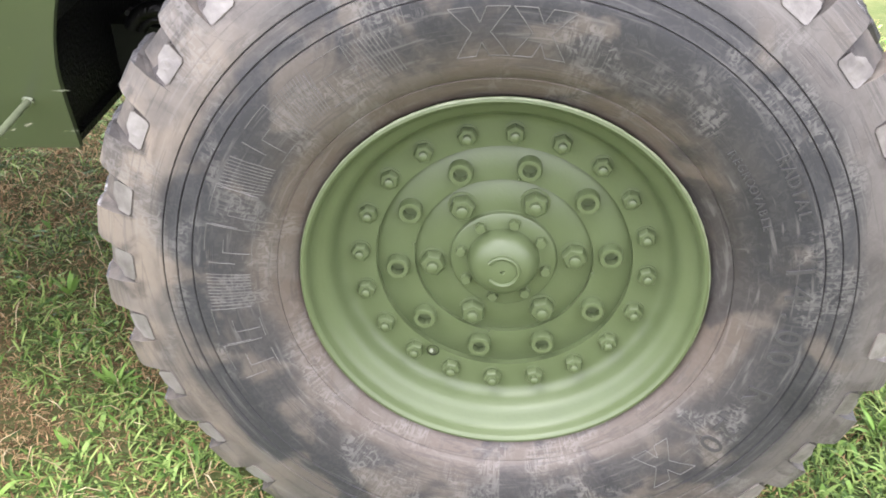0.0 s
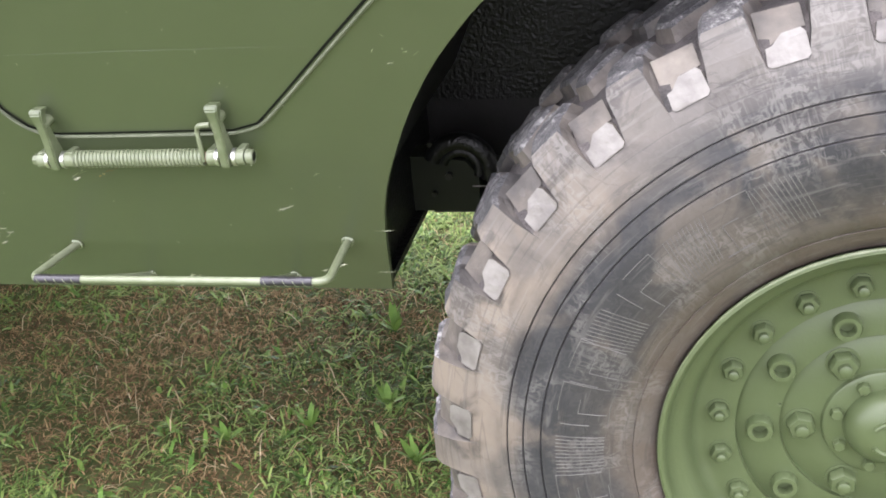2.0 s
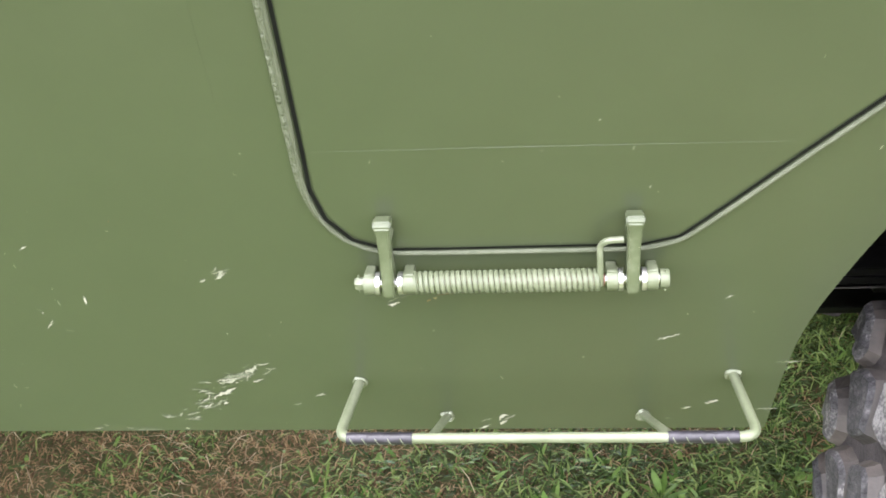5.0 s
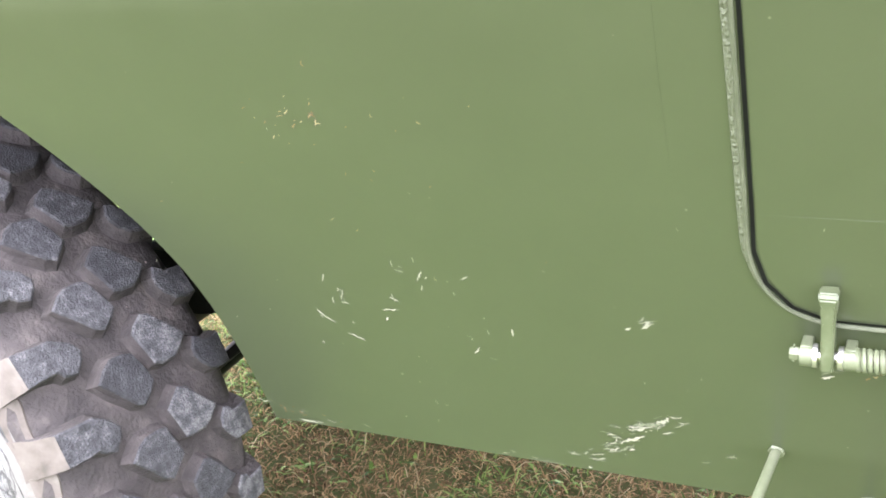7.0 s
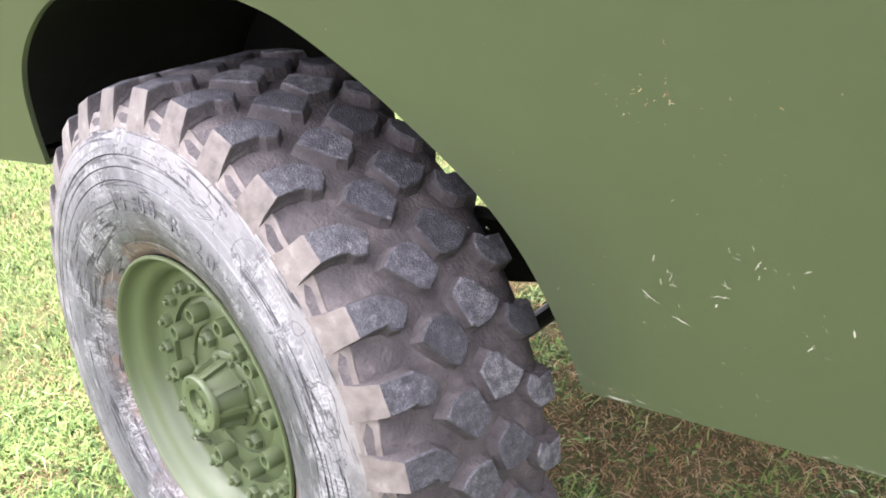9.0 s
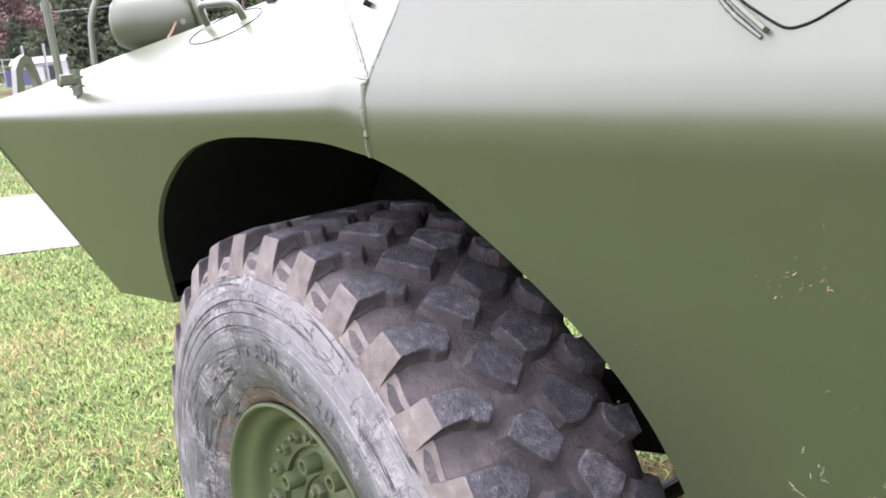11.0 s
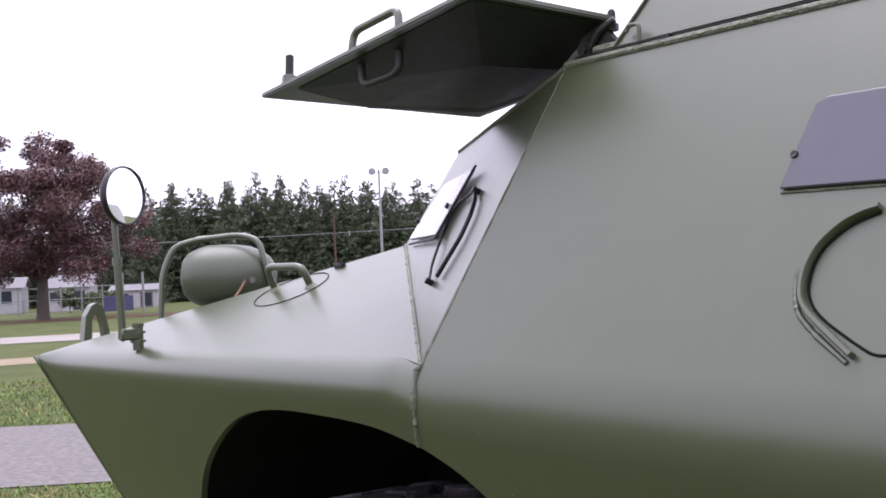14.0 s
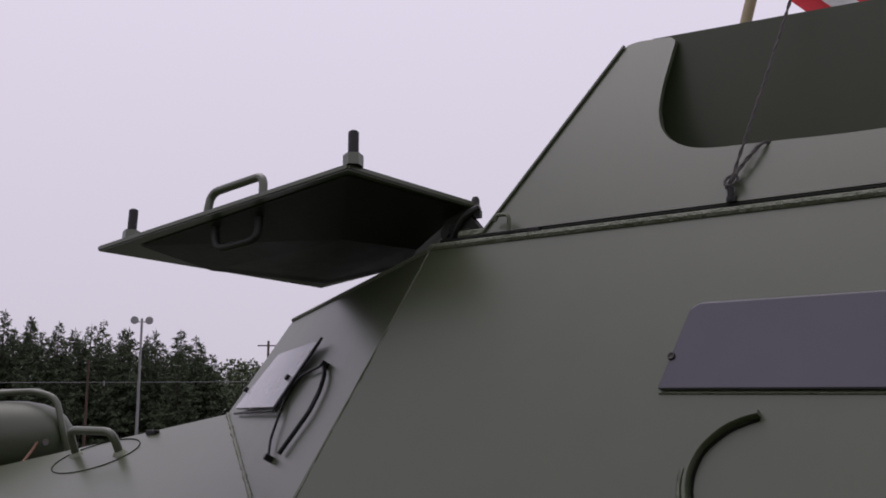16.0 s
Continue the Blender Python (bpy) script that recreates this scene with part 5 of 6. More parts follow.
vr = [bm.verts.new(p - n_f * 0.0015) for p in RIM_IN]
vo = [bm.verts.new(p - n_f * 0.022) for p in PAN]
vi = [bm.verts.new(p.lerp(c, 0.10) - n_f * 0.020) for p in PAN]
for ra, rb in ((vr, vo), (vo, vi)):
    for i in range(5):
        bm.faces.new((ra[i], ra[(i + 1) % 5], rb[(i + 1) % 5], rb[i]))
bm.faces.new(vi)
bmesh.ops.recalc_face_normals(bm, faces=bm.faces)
part("hatch_pad", bm, SHADED_OLIVE, flap, "pan-shaped inner lining, underside shade put into its dark colour")


def stud(p, h):
    bm = bmesh.new()
    tube(bm, [p, p + n_f * h * 0.32], 0.013, 6)
    tube(bm, [p, p + n_f * h, p + n_f * h * 1.04], [0.0072, 0.0072, 0.005], 12)
    o = part("stud", bm, BLACK_STEEL, flap, "rubber-sleeved locking stud on a hex collar")
    bm = bmesh.new()
    tube(bm, [p, p + n_f * h * 0.33], 0.0135, 6)
    part("stud_collar", bm, PAINT, flap)


stud(FB + Vector((-0.002, 0.012, 0.005)), 0.050)
stud(FA + Vector((0.058, 0.020, 0.011)), 0.052)
# outer handle in plain paint, inner one in the olive with shade put in
for (a, b, s, m) in ((FA.lerp(FB, 0.455), FA.lerp(FB, 0.675), 0.034, PAINT), (FA.lerp(FB, 0.44) + Vector((0, 0.022, -0.008)), FA.lerp(FB, 0.60) + Vector((0, 0.030, -0.008)), -0.040, SHADED_OLIVE)):
    a, b = a + Vector((0, 0.012, 0.004)), b + Vector((0, 0.012, 0.004))
    bm = bmesh.new()
    tube(bm, rounded([a, a + n_f * s + (b - a) * 0.06, b + n_f * s, b], 0.02), 0.0062, 10)
    part("handle", bm, m, flap, "bent round-bar handle")
bm = bmesh.new()
hc = Vector((-2.228, 0.190, 1.898))
plate(bm, [hc + Vector((-0.012, 0.0, -0.034)), hc + Vector((0.020, 0.004, -0.028)), hc + Vector((0.022, 0.004, -0.004)), hc + Vector((0.010, 0.0, 0.012)), hc + Vector((-0.006, 0.0, 0.014)), hc + Vector((-0.016, 0.0, 0.0))], (0, 0.012, 0))
plate(bm, [hc + Vector((-0.040, 0.0, 0.004)), hc + Vector((-0.030, 0.0, 0.020)), hc + Vector((0.004, 0.0, 0.028)), hc + Vector((0.010, 0.0, 0.016)), hc + Vector((-0.012, 0.0, 0.004))], (0, 0.014, 0))
tube(bm, [hc + Vector((-0.022, -0.012, -0.010)), hc + Vector((-0.022, 0.05, -0.010))], 0.012, 14)
tube(bm, [hc + Vector((-0.022, -0.017, -0.010)), hc + Vector((-0.022, -0.012, -0.010))], 0.0075, 6)
tube(bm, [hc + Vector((0.008, -0.010, -0.014)), hc + Vector((0.008, 0.03, -0.014))], 0.0085, 12)
tube(bm, rounded([hc + Vector((-0.012, -0.008, -0.008)), hc + Vector((0.002, -0.008, 0.012)), hc + Vector((0.026, 0.0, 0.024))], 0.01), 0.0050, 8)
part("hatch_hinge", bm, SHADED_OLIVE, flap, "heavy dark hatch hinge with pins")
bm = bmesh.new()
hb = hc + Vector((0.010, 0.012, 0.012))
tube(bm, [hb, hb + Vector((0, 0, 0.010))], 0.0095, 6)
tube(bm, [hb + Vector((0, 0, 0.008)), hb + Vector((0, 0, 0.026)), hb + Vector((0, 0, 0.030))], [0.0058, 0.0058, 0.0035], 10)
part("hinge_bolt", bm, SHADED_OLIVE, flap)

# gun shield on the roof
SH = 0.002
SHIELD = [(-2.165, 1.875), (-2.013, 2.138), (-1.995, 2.141), (-1.945, 2.136), (-1.936, 2.128), (-1.941, 2.054), (-1.938, 2.015), (-1.928, 1.99), (-1.911, 1.971), (-1.885, 1.957), (-1.855, 1.951), (-1.78, 1.947), (-1.70, 1.942), (-1.2, 1.93), (-0.8, 1.93), (-0.8, 1.875)]
SHIELD = [(p.x, p.y) for p in rounded([(x, z, 0) for x, z in SHIELD], 0.02, 4)]
bm = bmesh.new()
plate(bm, [high(x, z, -SH) for x, z in SHIELD], (0, 0.008, 0))
shield = part("gun_shield", bm, PAINT, car, "sloped olive gun shield plate with a rounded cut-out")
bm = bmesh.new()
tube(bm, [high(-2.165, 1.875, -SH + 0.002), high(-2.014, 2.137, -SH + 0.002)], 0.0022, 8)
part("shield_rim", bm, PAINT, shield)
bm = bmesh.new()
plate(bm, [high(-2.165, 1.875, -SH - 0.012), high(-2.012, 2.131, -SH - 0.012), Vector((-1.90, 1.0, 2.125)), Vector((-1.98, 1.2, 1.875))], (0.006, 0, 0))
plate(bm, [(-1.965, 0.315, 1.875), (-1.972, 0.274, 2.139), (-0.8, 0.449, 2.139), (-0.8, 0.49, 1.875)], (0, 0.008, 0))
part("shield_back", bm, PAINT, shield, "inner shield plate in shade")
bm = bmesh.new()
hk = Vector((-2.13, 0.14, 1.872))
tube(bm, rounded([hk + Vector((0.012, 0.0, 0)), hk + Vector((0.012, 0, 0.022)), hk + Vector((-0.010, 0.005, 0.024)), hk + Vector((-0.014, 0.005, 0.016))], 0.008), 0.0028, 8)
part("hook", bm, SEAL, car)
bm = bmesh.new()
box(bm, (-2.09, 0.138, 1.866), (-2.07, 0.146, 1.873))
part("roof_stop", bm, BLACK_STEEL, car)

# rope tied to a lug on the shield
bm = bmesh.new()
k0 = high(-1.818, 1.897, 0.006)


def twisted(bm, pts, r):
    pts = rounded(pts, 0.02, 6)
    dense = []
    for a, b in zip(pts[:-1], pts[1:]):
        n = max(2, int((b - a).length / 0.003))
        dense += [a.lerp(b, i / n) for i in range(n)]
    for ph in (0.0, math.pi):
        tube(bm, [p + Vector((math.cos(i * 0.55 + ph) * r * 0.6, math.sin(i * 0.55 + ph) * r * 0.6, 0)) for i, p in enumerate(dense)], r * 0.7, 5)


twisted(bm, [k0, high(-1.789, 2.02, 0.02), high(-1.755, 2.22, 0.03), high(-1.74, 2.5, 0.03)], 0.0018)
twisted(bm, [k0, high(-1.803, 1.92, 0.008), high(-1.785, 1.948, 0.004), high(-1.775, 1.950, -0.03)], 0.0022)
for i in range(3):
    tube(bm, [k0 + Vector((0.008 * math.cos(a + i), 0.006 * math.sin(a * 1.0), 0.007 * math.sin(a + i * 2))) for a in [2 * math.pi * j / 10 for j in range(10)]], 0.0018, 6, closed=True)
rope = link_mesh("rope", bm, ROPE)
tagged(rope, "thin dark rope knotted to a lug on the gun shield", "rope")
bm = bmesh.new()
box(bm, high(-1.822, 1.873, 0.001), high(-1.811, 1.878, 0.006) + Vector((0, 0.012, 0)))
tube(bm, [high(-1.817, 1.876, 0.0), high(-1.817, 1.888, 0.006)], 0.004, 6)
part("rope_lug", bm, BLACK_STEEL, car)

# flag staff and flag above the roof
STAFF = material("brass_staff", [(0.24, 0.2, 0.11), (0.33, 0.28, 0.17)], rough=0.45, metal=0.3)
bm = bmesh.new()
tube(bm, [(-2.10, 0.62, 1.86), (-1.705, 0.62, 3.2)], 0.0095, 12)
staff = thing("flag_staff", "yellowish staff with a red and white flag", "flag", at=(-2.10, 0.62, 1.86))
staff.matrix_world = Matrix.Identity(4)
part("staff", bm, STAFF, staff)
RED = material("red_cloth", [(0.5, 0.02, 0.03), (0.62, 0.04, 0.05)], rough=0.8, grain=300, bump=0.2)
WHITE = material("white_cloth", [(0.7, 0.7, 0.7), (0.8, 0.8, 0.8)], rough=0.8, grain=300, bump=0.2)
bm = bmesh.new()
vs = []
# stripes droop away from the staff, eleven side by side
for i in range(23):
    row = []
    sway = 0.384 + 0.0190 * i
    top = (sway + 2.648) / 1.2948
    for j in range(9):
        v = j / 8
        z = top - 0.30 * v
        row.append(bm.verts.new((sway - z, 0.62 + 0.022 * math.sin(0.9 * i + 2 * v) * v, z)))
    vs.append(row)
for i in range(22):
    for j in range(8):
        f = bm.faces.new((vs[i][j], vs[i + 1][j], vs[i + 1][j + 1], vs[i][j + 1]))
        f.smooth, f.material_index = True, (i // 2) % 2
part("flag", bm, [RED, WHITE], staff, "red and white striped cloth")

# round mirror on its post
bm = bmesh.new()
mb = Vector((-3.30, -0.05, 1.452))
tube(bm, [mb + Vector((0, 0, -0.004)), mb + Vector((0, 0.0, 0.05))], 0.011, 12)
tube(bm, [mb + Vector((0, 0, 0.012)), mb + Vector((0, 0, 0.017))], 0.016, 12)
tube(bm, [mb + Vector((0, 0, 0.030)), mb + Vector((0, 0, 0.035))], 0.016, 12)
tube(bm, [mb + Vector((0, 0, 0.044)), mb + Vector((0, 0, 0.050))], 0.013, 6)
mir = part("mirror_mount", bm, PAINT, car, "hinged mirror mount with a bolt")
bm = bmesh.new()
p0, p1, p2 = Vector((-3.30, -0.082, 1.476)), Vector((-3.30, -0.0865, 1.632)), Vector((-3.30, -0.0895, 1.712))
box(bm, (-3.312, -0.088, 1.470), (-3.288, -0.048, 1.494))
tube(bm, [p0 + Vector((0, -0.004, -0.004)), p0, p1], 0.0076, 12)
tube(bm, [p1, p2], 0.0060, 12)
tube(bm, [p1 + Vector((0, 0, -0.01)), p1 + Vector((0, 0, 0.006))], 0.0098, 12)
part("mirror_post", bm, PAINT, mir)
mc = Vector((-3.30, -0.069, 1.762))
mm = Matrix.Translation(mc) @ Vector((-0.885, -0.463, -0.005)).to_track_quat("Y", "Z").to_matrix().to_4x4()
bm = bmesh.new()
lathe(bm, [(0.0555, -0.004), (0.0565, -0.008), (0.0592, -0.0085), (0.0605, -0.004), (0.059, 0.006), (0.05, 0.016), (0.02, 0.021), (0.0, 0.022)], 48)
o = part("mirror_shell", bm, BLACK_STEEL, mir, "dark round mirror housing", True)
o.matrix_local = mm
bm = bmesh.new()
lathe(bm, [(0.0, -0.0068), (0.02, -0.0066), (0.04, -0.0060), (0.0565, -0.0050)], 48)
o = part("mirror_glass", bm, MIRROR, mir, "convex round mirror glass", True)
o.matrix_local = mm

# headlamp seen from behind, with its brush guard
bm = bmesh.new()
lc = Vector((-3.425, 0.226, 1.588))
prof = [(0.0, 0.108), (0.022, 0.104), (0.041, 0.092), (0.056, 0.073), (0.066, 0.047), (0.0715, 0.015), (0.0725, -0.02), (0.071, -0.05), (0.064, -0.073), (0.055, -0.091), (0.042, -0.102), (0.022, -0.108), (0.0, -0.110)]
lathe(bm, prof, 40)
bmesh.ops.transform(bm, matrix=Matrix.Translation(lc) @ Matrix.Rotation(radians(-36), 4, "Z"), verts=bm.verts)
lamp = part("headlamp", bm, LAMP_PAINT, car, "bullet-shaped olive headlamp housing", True)
bm = bmesh.new()
tube(bm, [lc + Vector((0.02, 0.0, -0.1)), lc + Vector((0.02, 0.0, -0.05))], 0.02, 10)
part("lamp_foot", bm, PAINT, lamp)
bm = bmesh.new()
tube(bm, rounded([(-3.33, 0.165, 1.515), (-3.345, 0.215, 1.565), (-3.352, 0.231, 1.588), (-3.358, 0.240, 1.575)], 0.015), 0.0032, 8)
part("lamp_wire", bm, COPPER, lamp, "rust-brown wire")
bm = bmesh.new()
tube(bm, [(-3.372, 0.245, 1.575), (-3.338, 0.236, 1.577)], 0.0068, 12)
part("wire_clip", bm, POCKET, lamp)
bm = bmesh.new()
GUARD = [(-3.5, 0.086, 1.47), (-3.5, 0.095, 1.60), (-3.5, 0.125, 1.660), (-3.48, 0.168, 1.673), (-3.40, 0.240, 1.681), (-3.35, 0.262, 1.668), (-3.33, 0.268, 1.600), (-3.33, 0.292, 1.53)]
tube(bm, rounded(GUARD, 0.03), 0.0068, 12)
part("brush_guard", bm, PAINT, car, "bent tube brush guard")
bm = bmesh.new()
tube(bm, rounded([(-3.58, 0.22, 1.678), (-3.56, 0.30, 1.682), (-3.50, 0.315, 1.682)], 0.03), 0.0075, 10)
part("brush_guard", bm, PAINT, car)
# lifting eye on the nose
bm = bmesh.new()
ey = -3.75
oo = [(-0.000, 1.445), (0.007, 1.505), (0.022, 1.530), (0.034, 1.536), (0.049, 1.528), (0.059, 1.490), (0.068, 1.445)]
ii = [(0.020, 1.445), (0.022, 1.495), (0.030, 1.512), (0.036, 1.514), (0.042, 1.505), (0.049, 1.480), (0.052, 1.445)]
vo = [bm.verts.new((ey, y, z)) for y, z in oo]
vi = [bm.verts.new((ey, y, z)) for y, z in ii]
wo = [bm.verts.new((ey - 0.03, y, z)) for y, z in oo]
wi = [bm.verts.new((ey - 0.03, y, z)) for y, z in ii]
for i in range(len(oo) - 1):
    bm.faces.new((vo[i], vo[i + 1], vi[i + 1], vi[i]))
    bm.faces.new((wo[i], wi[i], wi[i + 1], wo[i + 1]))
    bm.faces.new((vo[i], wo[i], wo[i + 1], vo[i + 1]))
    bm.faces.new((vi[i], vi[i + 1], wi[i + 1], wi[i]))
bmesh.ops.recalc_face_normals(bm, faces=bm.faces)
part("lifting_eye", bm, PAINT, car, "thick welded lifting eye")

# ---- ground ----
def ground_height(x, y):
    d = math.hypot(x + 1.3, y)
    return GROUND_Z - 0.018 * min(max(0.0, d - 14.0), 386.0)


LAWN = material("lawn_soil", [(0.024, 0.034, 0.011), (0.043, 0.058, 0.019), (0.072, 0.079, 0.031), (0.110, 0.094, 0.050)], rough=0.95, grain=11, patch=0.7, bump=1.0, bump_scale=60, spread=0.5, spec=0.06)
bm = bmesh.new()
rings = []
radii = [0.01, 2, 4, 7, 10, 14, 20, 30, 45, 65, 90, 130, 200, 300, 400, 900, 2500]
for r in radii:
    rings.append([bm.verts.new((-1.3 + r * math.cos(a), r * math.sin(a), ground_height(-1.3 + r * math.cos(a), r * math.sin(a)))) for a in [2 * math.pi * k / 96 for k in range(96)]])
for i in range(len(radii) - 1):
    for k in range(96):
        bm.faces.new((rings[i][k], rings[i + 1][k], rings[i + 1][(k + 1) % 96], rings[i][(k + 1) % 96]))
bm.faces.new(rings[0])
ground = link_mesh("ground", bm, LAWN, True)
tagged(ground, "patchy green and dry brown lawn", "ground", kind="structure")


def strip(name, centre, heading, width, length, mat, label, lift, wobble=0.0):
    """A road or bed laid on the ground."""
    bm = bmesh.new()
    d, n = Vector((math.sin(heading), math.cos(heading))), Vector((math.cos(heading), -math.sin(heading)))
    prev = None
    m = 48
    rnd = random.Random(name)
    for i in range(m + 1):
        s = (i / m - 0.5) * length
        row = []
        for k in (-0.5, -0.25, 0.0, 0.25, 0.5):
            w = width * k + (rnd.uniform(-1, 1) * wobble if abs(k) == 0.5 else 0)
            p = Vector(centre) + d * s + n * w
            row.append(bm.verts.new((p.x, p.y, ground_height(p.x, p.y) + lift)))
        if prev:
            for k in range(4):
                bm.faces.new((prev[k], prev[k + 1], row[k + 1], row[k]))
        prev = row
    bmesh.ops.recalc_face_normals(bm, faces=bm.faces)
    for f in bm.faces:
        if f.normal.z < 0:
            f.normal_flip()
    return tagged(link_mesh(name, bm, mat), label, "road" if "road" in name else "ground", kind="structure")


ASPHALT = material("worn_asphalt", [(0.08, 0.073, 0.070), (0.112, 0.103, 0.100), (0.155, 0.143, 0.138)], spec=0.2, rough=0.9, grain=70, patch=16, bump=1.0, bump_scale=40, spread=0.3)
CONCRETE = material("pale_gravel", [(0.16, 0.146, 0.133), (0.21, 0.194, 0.180), (0.27, 0.25, 0.232)], spec=0.1, rough=0.95, grain=20, patch=0.8, spread=0.5)
DIRT = material("bare_dirt", [(0.13, 0.100, 0.068), (0.19, 0.155, 0.106), (0.26, 0.22, 0.160)], spec=0.1, rough=0.95, grain=60, patch=4, bump=1.0, bump_scale=120)
MULCH = material("red_mulch", [(0.05, 0.024, 0.017), (0.10, 0.048, 0.034)], spec=0.1, rough=0.95, grain=8, patch=0.5)
strip("road", (-11.3, 2.1), radians(36), 3.3, 90, ASPHALT, "pale worn asphalt drive crossing the lawn", 0.010, 0.06)
strip("road_far", (-35.5, 8.6), radians(30), 5.0, 160, CONCRETE, "pale gravel road in the distance", 0.012, 0.2)
strip("dirt_verge", (-24.5, 5.5), radians(30), 2.2, 90, DIRT, "bare tan dirt verge", 0.010, 0.35)
strip("mulch_bed", (-58.0, 18.0), radians(28), 5.0, 40, MULCH, "dark red mulch bed below the maple", 0.014, 0.4)


# ---- grass: blades by the ten thousand ----
def blades(name, label, mat, area, count, length, width, lean, keep, seed, segments=2):
    """Blades strewn over the rectangle area; keep(x, y) gives the chance of growth."""
    r = np.random.default_rng(seed)
    xs, ys = r.uniform(area[0], area[1], count), r.uniform(area[2], area[3], count)
    ok = np.array([r.random() < keep(x, y) for x, y in zip(xs, ys)])
    # growth thins out unevenly towards the edge of the patch
    edge = np.minimum(np.minimum(xs - area[0], area[1] - xs), np.minimum(ys - area[2], area[3] - ys)) + 0.12 * np.sin(5.1 * xs) * np.cos(4.3 * ys)
    ok &= r.random(count) < np.clip(edge / (0.11 * (area[3] - area[2])), 0.0, 1.0)
    xs, ys = xs[ok], ys[ok]
    n = len(xs)
    zs = np.array([ground_height(x, y) for x, y in zip(xs, ys)]) - 0.004
    ln = length * r.uniform(0.45, 1.3, n)
    wd = width * r.uniform(0.6, 1.4, n)
    az, le = r.uniform(0, 2 * np.pi, n), lean * r.uniform(0.62, 1.2, n)
    dx, dy = np.cos(az), np.sin(az)
    sx, sy = -dy, dx
    verts, faces = [], []
    levels = [(0.0, 0.75), (0.5, 1.0), (1.0, 0.06)] if segments == 2 else [(0.0, 0.6), (0.3, 1.0), (0.7, 0.9), (1.0, 0.05)]
    co = np.zeros((n, len(levels) * 2, 3))
    for k, (s, w) in enumerate(levels):
        ang = le * (0.4 + 0.6 * s)
        h, o = ln * s * np.cos(ang), ln * s * np.sin(ang)
        cx, cy, cz = xs + dx * o, ys + dy * o, zs + h
        for side, q in ((-1, 0), (1, 1)):
            co[:, 2 * k + q, 0], co[:, 2 * k + q, 1], co[:, 2 * k + q, 2] = cx + side * sx * wd * w / 2, cy + side * sy * wd * w / 2, cz
    nv = len(levels) * 2
    base = (np.arange(n) * nv)[:, None]
    quads = [base + np.array([[2 * k, 2 * k + 1, 2 * k + 3, 2 * k + 2]]) for k in range(len(levels) - 1)]
    fs = np.concatenate(quads).tolist()
    me = bpy.data.meshes.new(name)
    me.from_pydata(co.reshape(-1, 3).tolist(), [], fs)
    me.materials.append(mat)
    return tagged(new(name, me), label, "grass", kind="stuff")


GREEN = material("green_blades", [(0.030, 0.055, 0.014), (0.070, 0.114, 0.028), (0.124, 0.184, 0.044), (0.21, 0.275, 0.085)], rough=0.6, grain=40, patch=1.2, bump=0, island=0.8, spec=0.10, spread=0.75)
DRY = material("dry_blades", [(0.044, 0.027, 0.013), (0.110, 0.072, 0.036), (0.205, 0.138, 0.068), (0.34, 0.245, 0.130)], rough=0.8, grain=30, patch=1.5, bump=0, island=0.75, spec=0.06, spread=0.8)
STRAW = material("straw_blades", [(0.20, 0.155, 0.085), (0.32, 0.25, 0.145), (0.46, 0.39, 0.25)], rough=0.7, grain=30, patch=1.5, bump=0, island=0.7, spec=0.1, spread=0.8)
WEED = material("weed_leaves", [(0.030, 0.068, 0.011), (0.070, 0.135, 0.023), (0.125, 0.212, 0.044), (0.19, 0.28, 0.080)], rough=0.5, grain=30, patch=2, bump=0, spec=0.15, island=0.8, spread=0.75)


def dryness(x, y):
    v = 0.29 + 1.1 * noise.noise(Vector((x * 0.9 + 3.1, y * 0.9, 0.3))) + 0.85 * noise.noise(Vector((x * 3.3, y * 3.3, 4.0))) + 0.75 * noise.noise(Vector((x * 8.5, y * 8.5, 1.7)))
    v -= 0.5 * math.exp(-((x + 0.95) ** 2 / 0.22 + (y - 0.95) ** 2 / 0.35))
    v += 0.8 * math.exp(-((x + 2.1) ** 2 / 0.4 + (y - 1.15) ** 2 / 0.5))
    return min(max(v, 0.03), 0.97)


def tufts(x, y):
    """Where the broad leaves gather: small clumps with gaps between them."""
    v = noise.noise(Vector((x * 11.0, y * 11.0, 8.0))) + 0.5 * noise.noise(Vector((x * 24.0, y * 24.0, 2.0)))
    return min(max(2.6 * v - 0.15, 0.0), 1.0)


BARE = ((-1.45, 0.56, 0.085, 0.06), (-1.41, 0.38, 0.08, 0.05), (-1.94, 0.78, 0.07, 0.05))


def bare(x, y):
    return max(0.30, 1.0 - sum(0.95 * math.exp(-(((x - a) / p) ** 2 + ((y - b) / q) ** 2) ** 2) for a, b, p, q in BARE))


def off_road(x, y):
    d = (x + 11.3) * math.cos(radians(36)) - (y - 2.1) * math.sin(radians(36))
    return 0.0 if abs(d) < 1.72 else 1.0


NEAR, MIDDLE, FAR = (-4.6, 1.4, -1.3, 2.9), (-9.6, -3.2, -1.6, 4.6), (-19, -8.5, -2.0, 7.5)
blades("green_grass", "short green lawn grass", GREEN, NEAR, 270000, 0.045, 0.0044, 1.35, lambda x, y: (1.02 - dryness(x, y)) * bare(x, y), 1, 3)
blades("dry_grass", "dry brown matted grass", DRY, NEAR, 340000, 0.038, 0.0032, 1.52, lambda x, y: (0.14 + dryness(x, y) * 0.86) * max(bare(x, y), 0.62), 2)
blades("straw", "pale loose straw lying on the lawn", STRAW, NEAR, 12000, 0.085, 0.0024, 1.5, lambda x, y: (0.15 + 0.6 * dryness(x, y)) * max(bare(x, y), 0.5), 9)
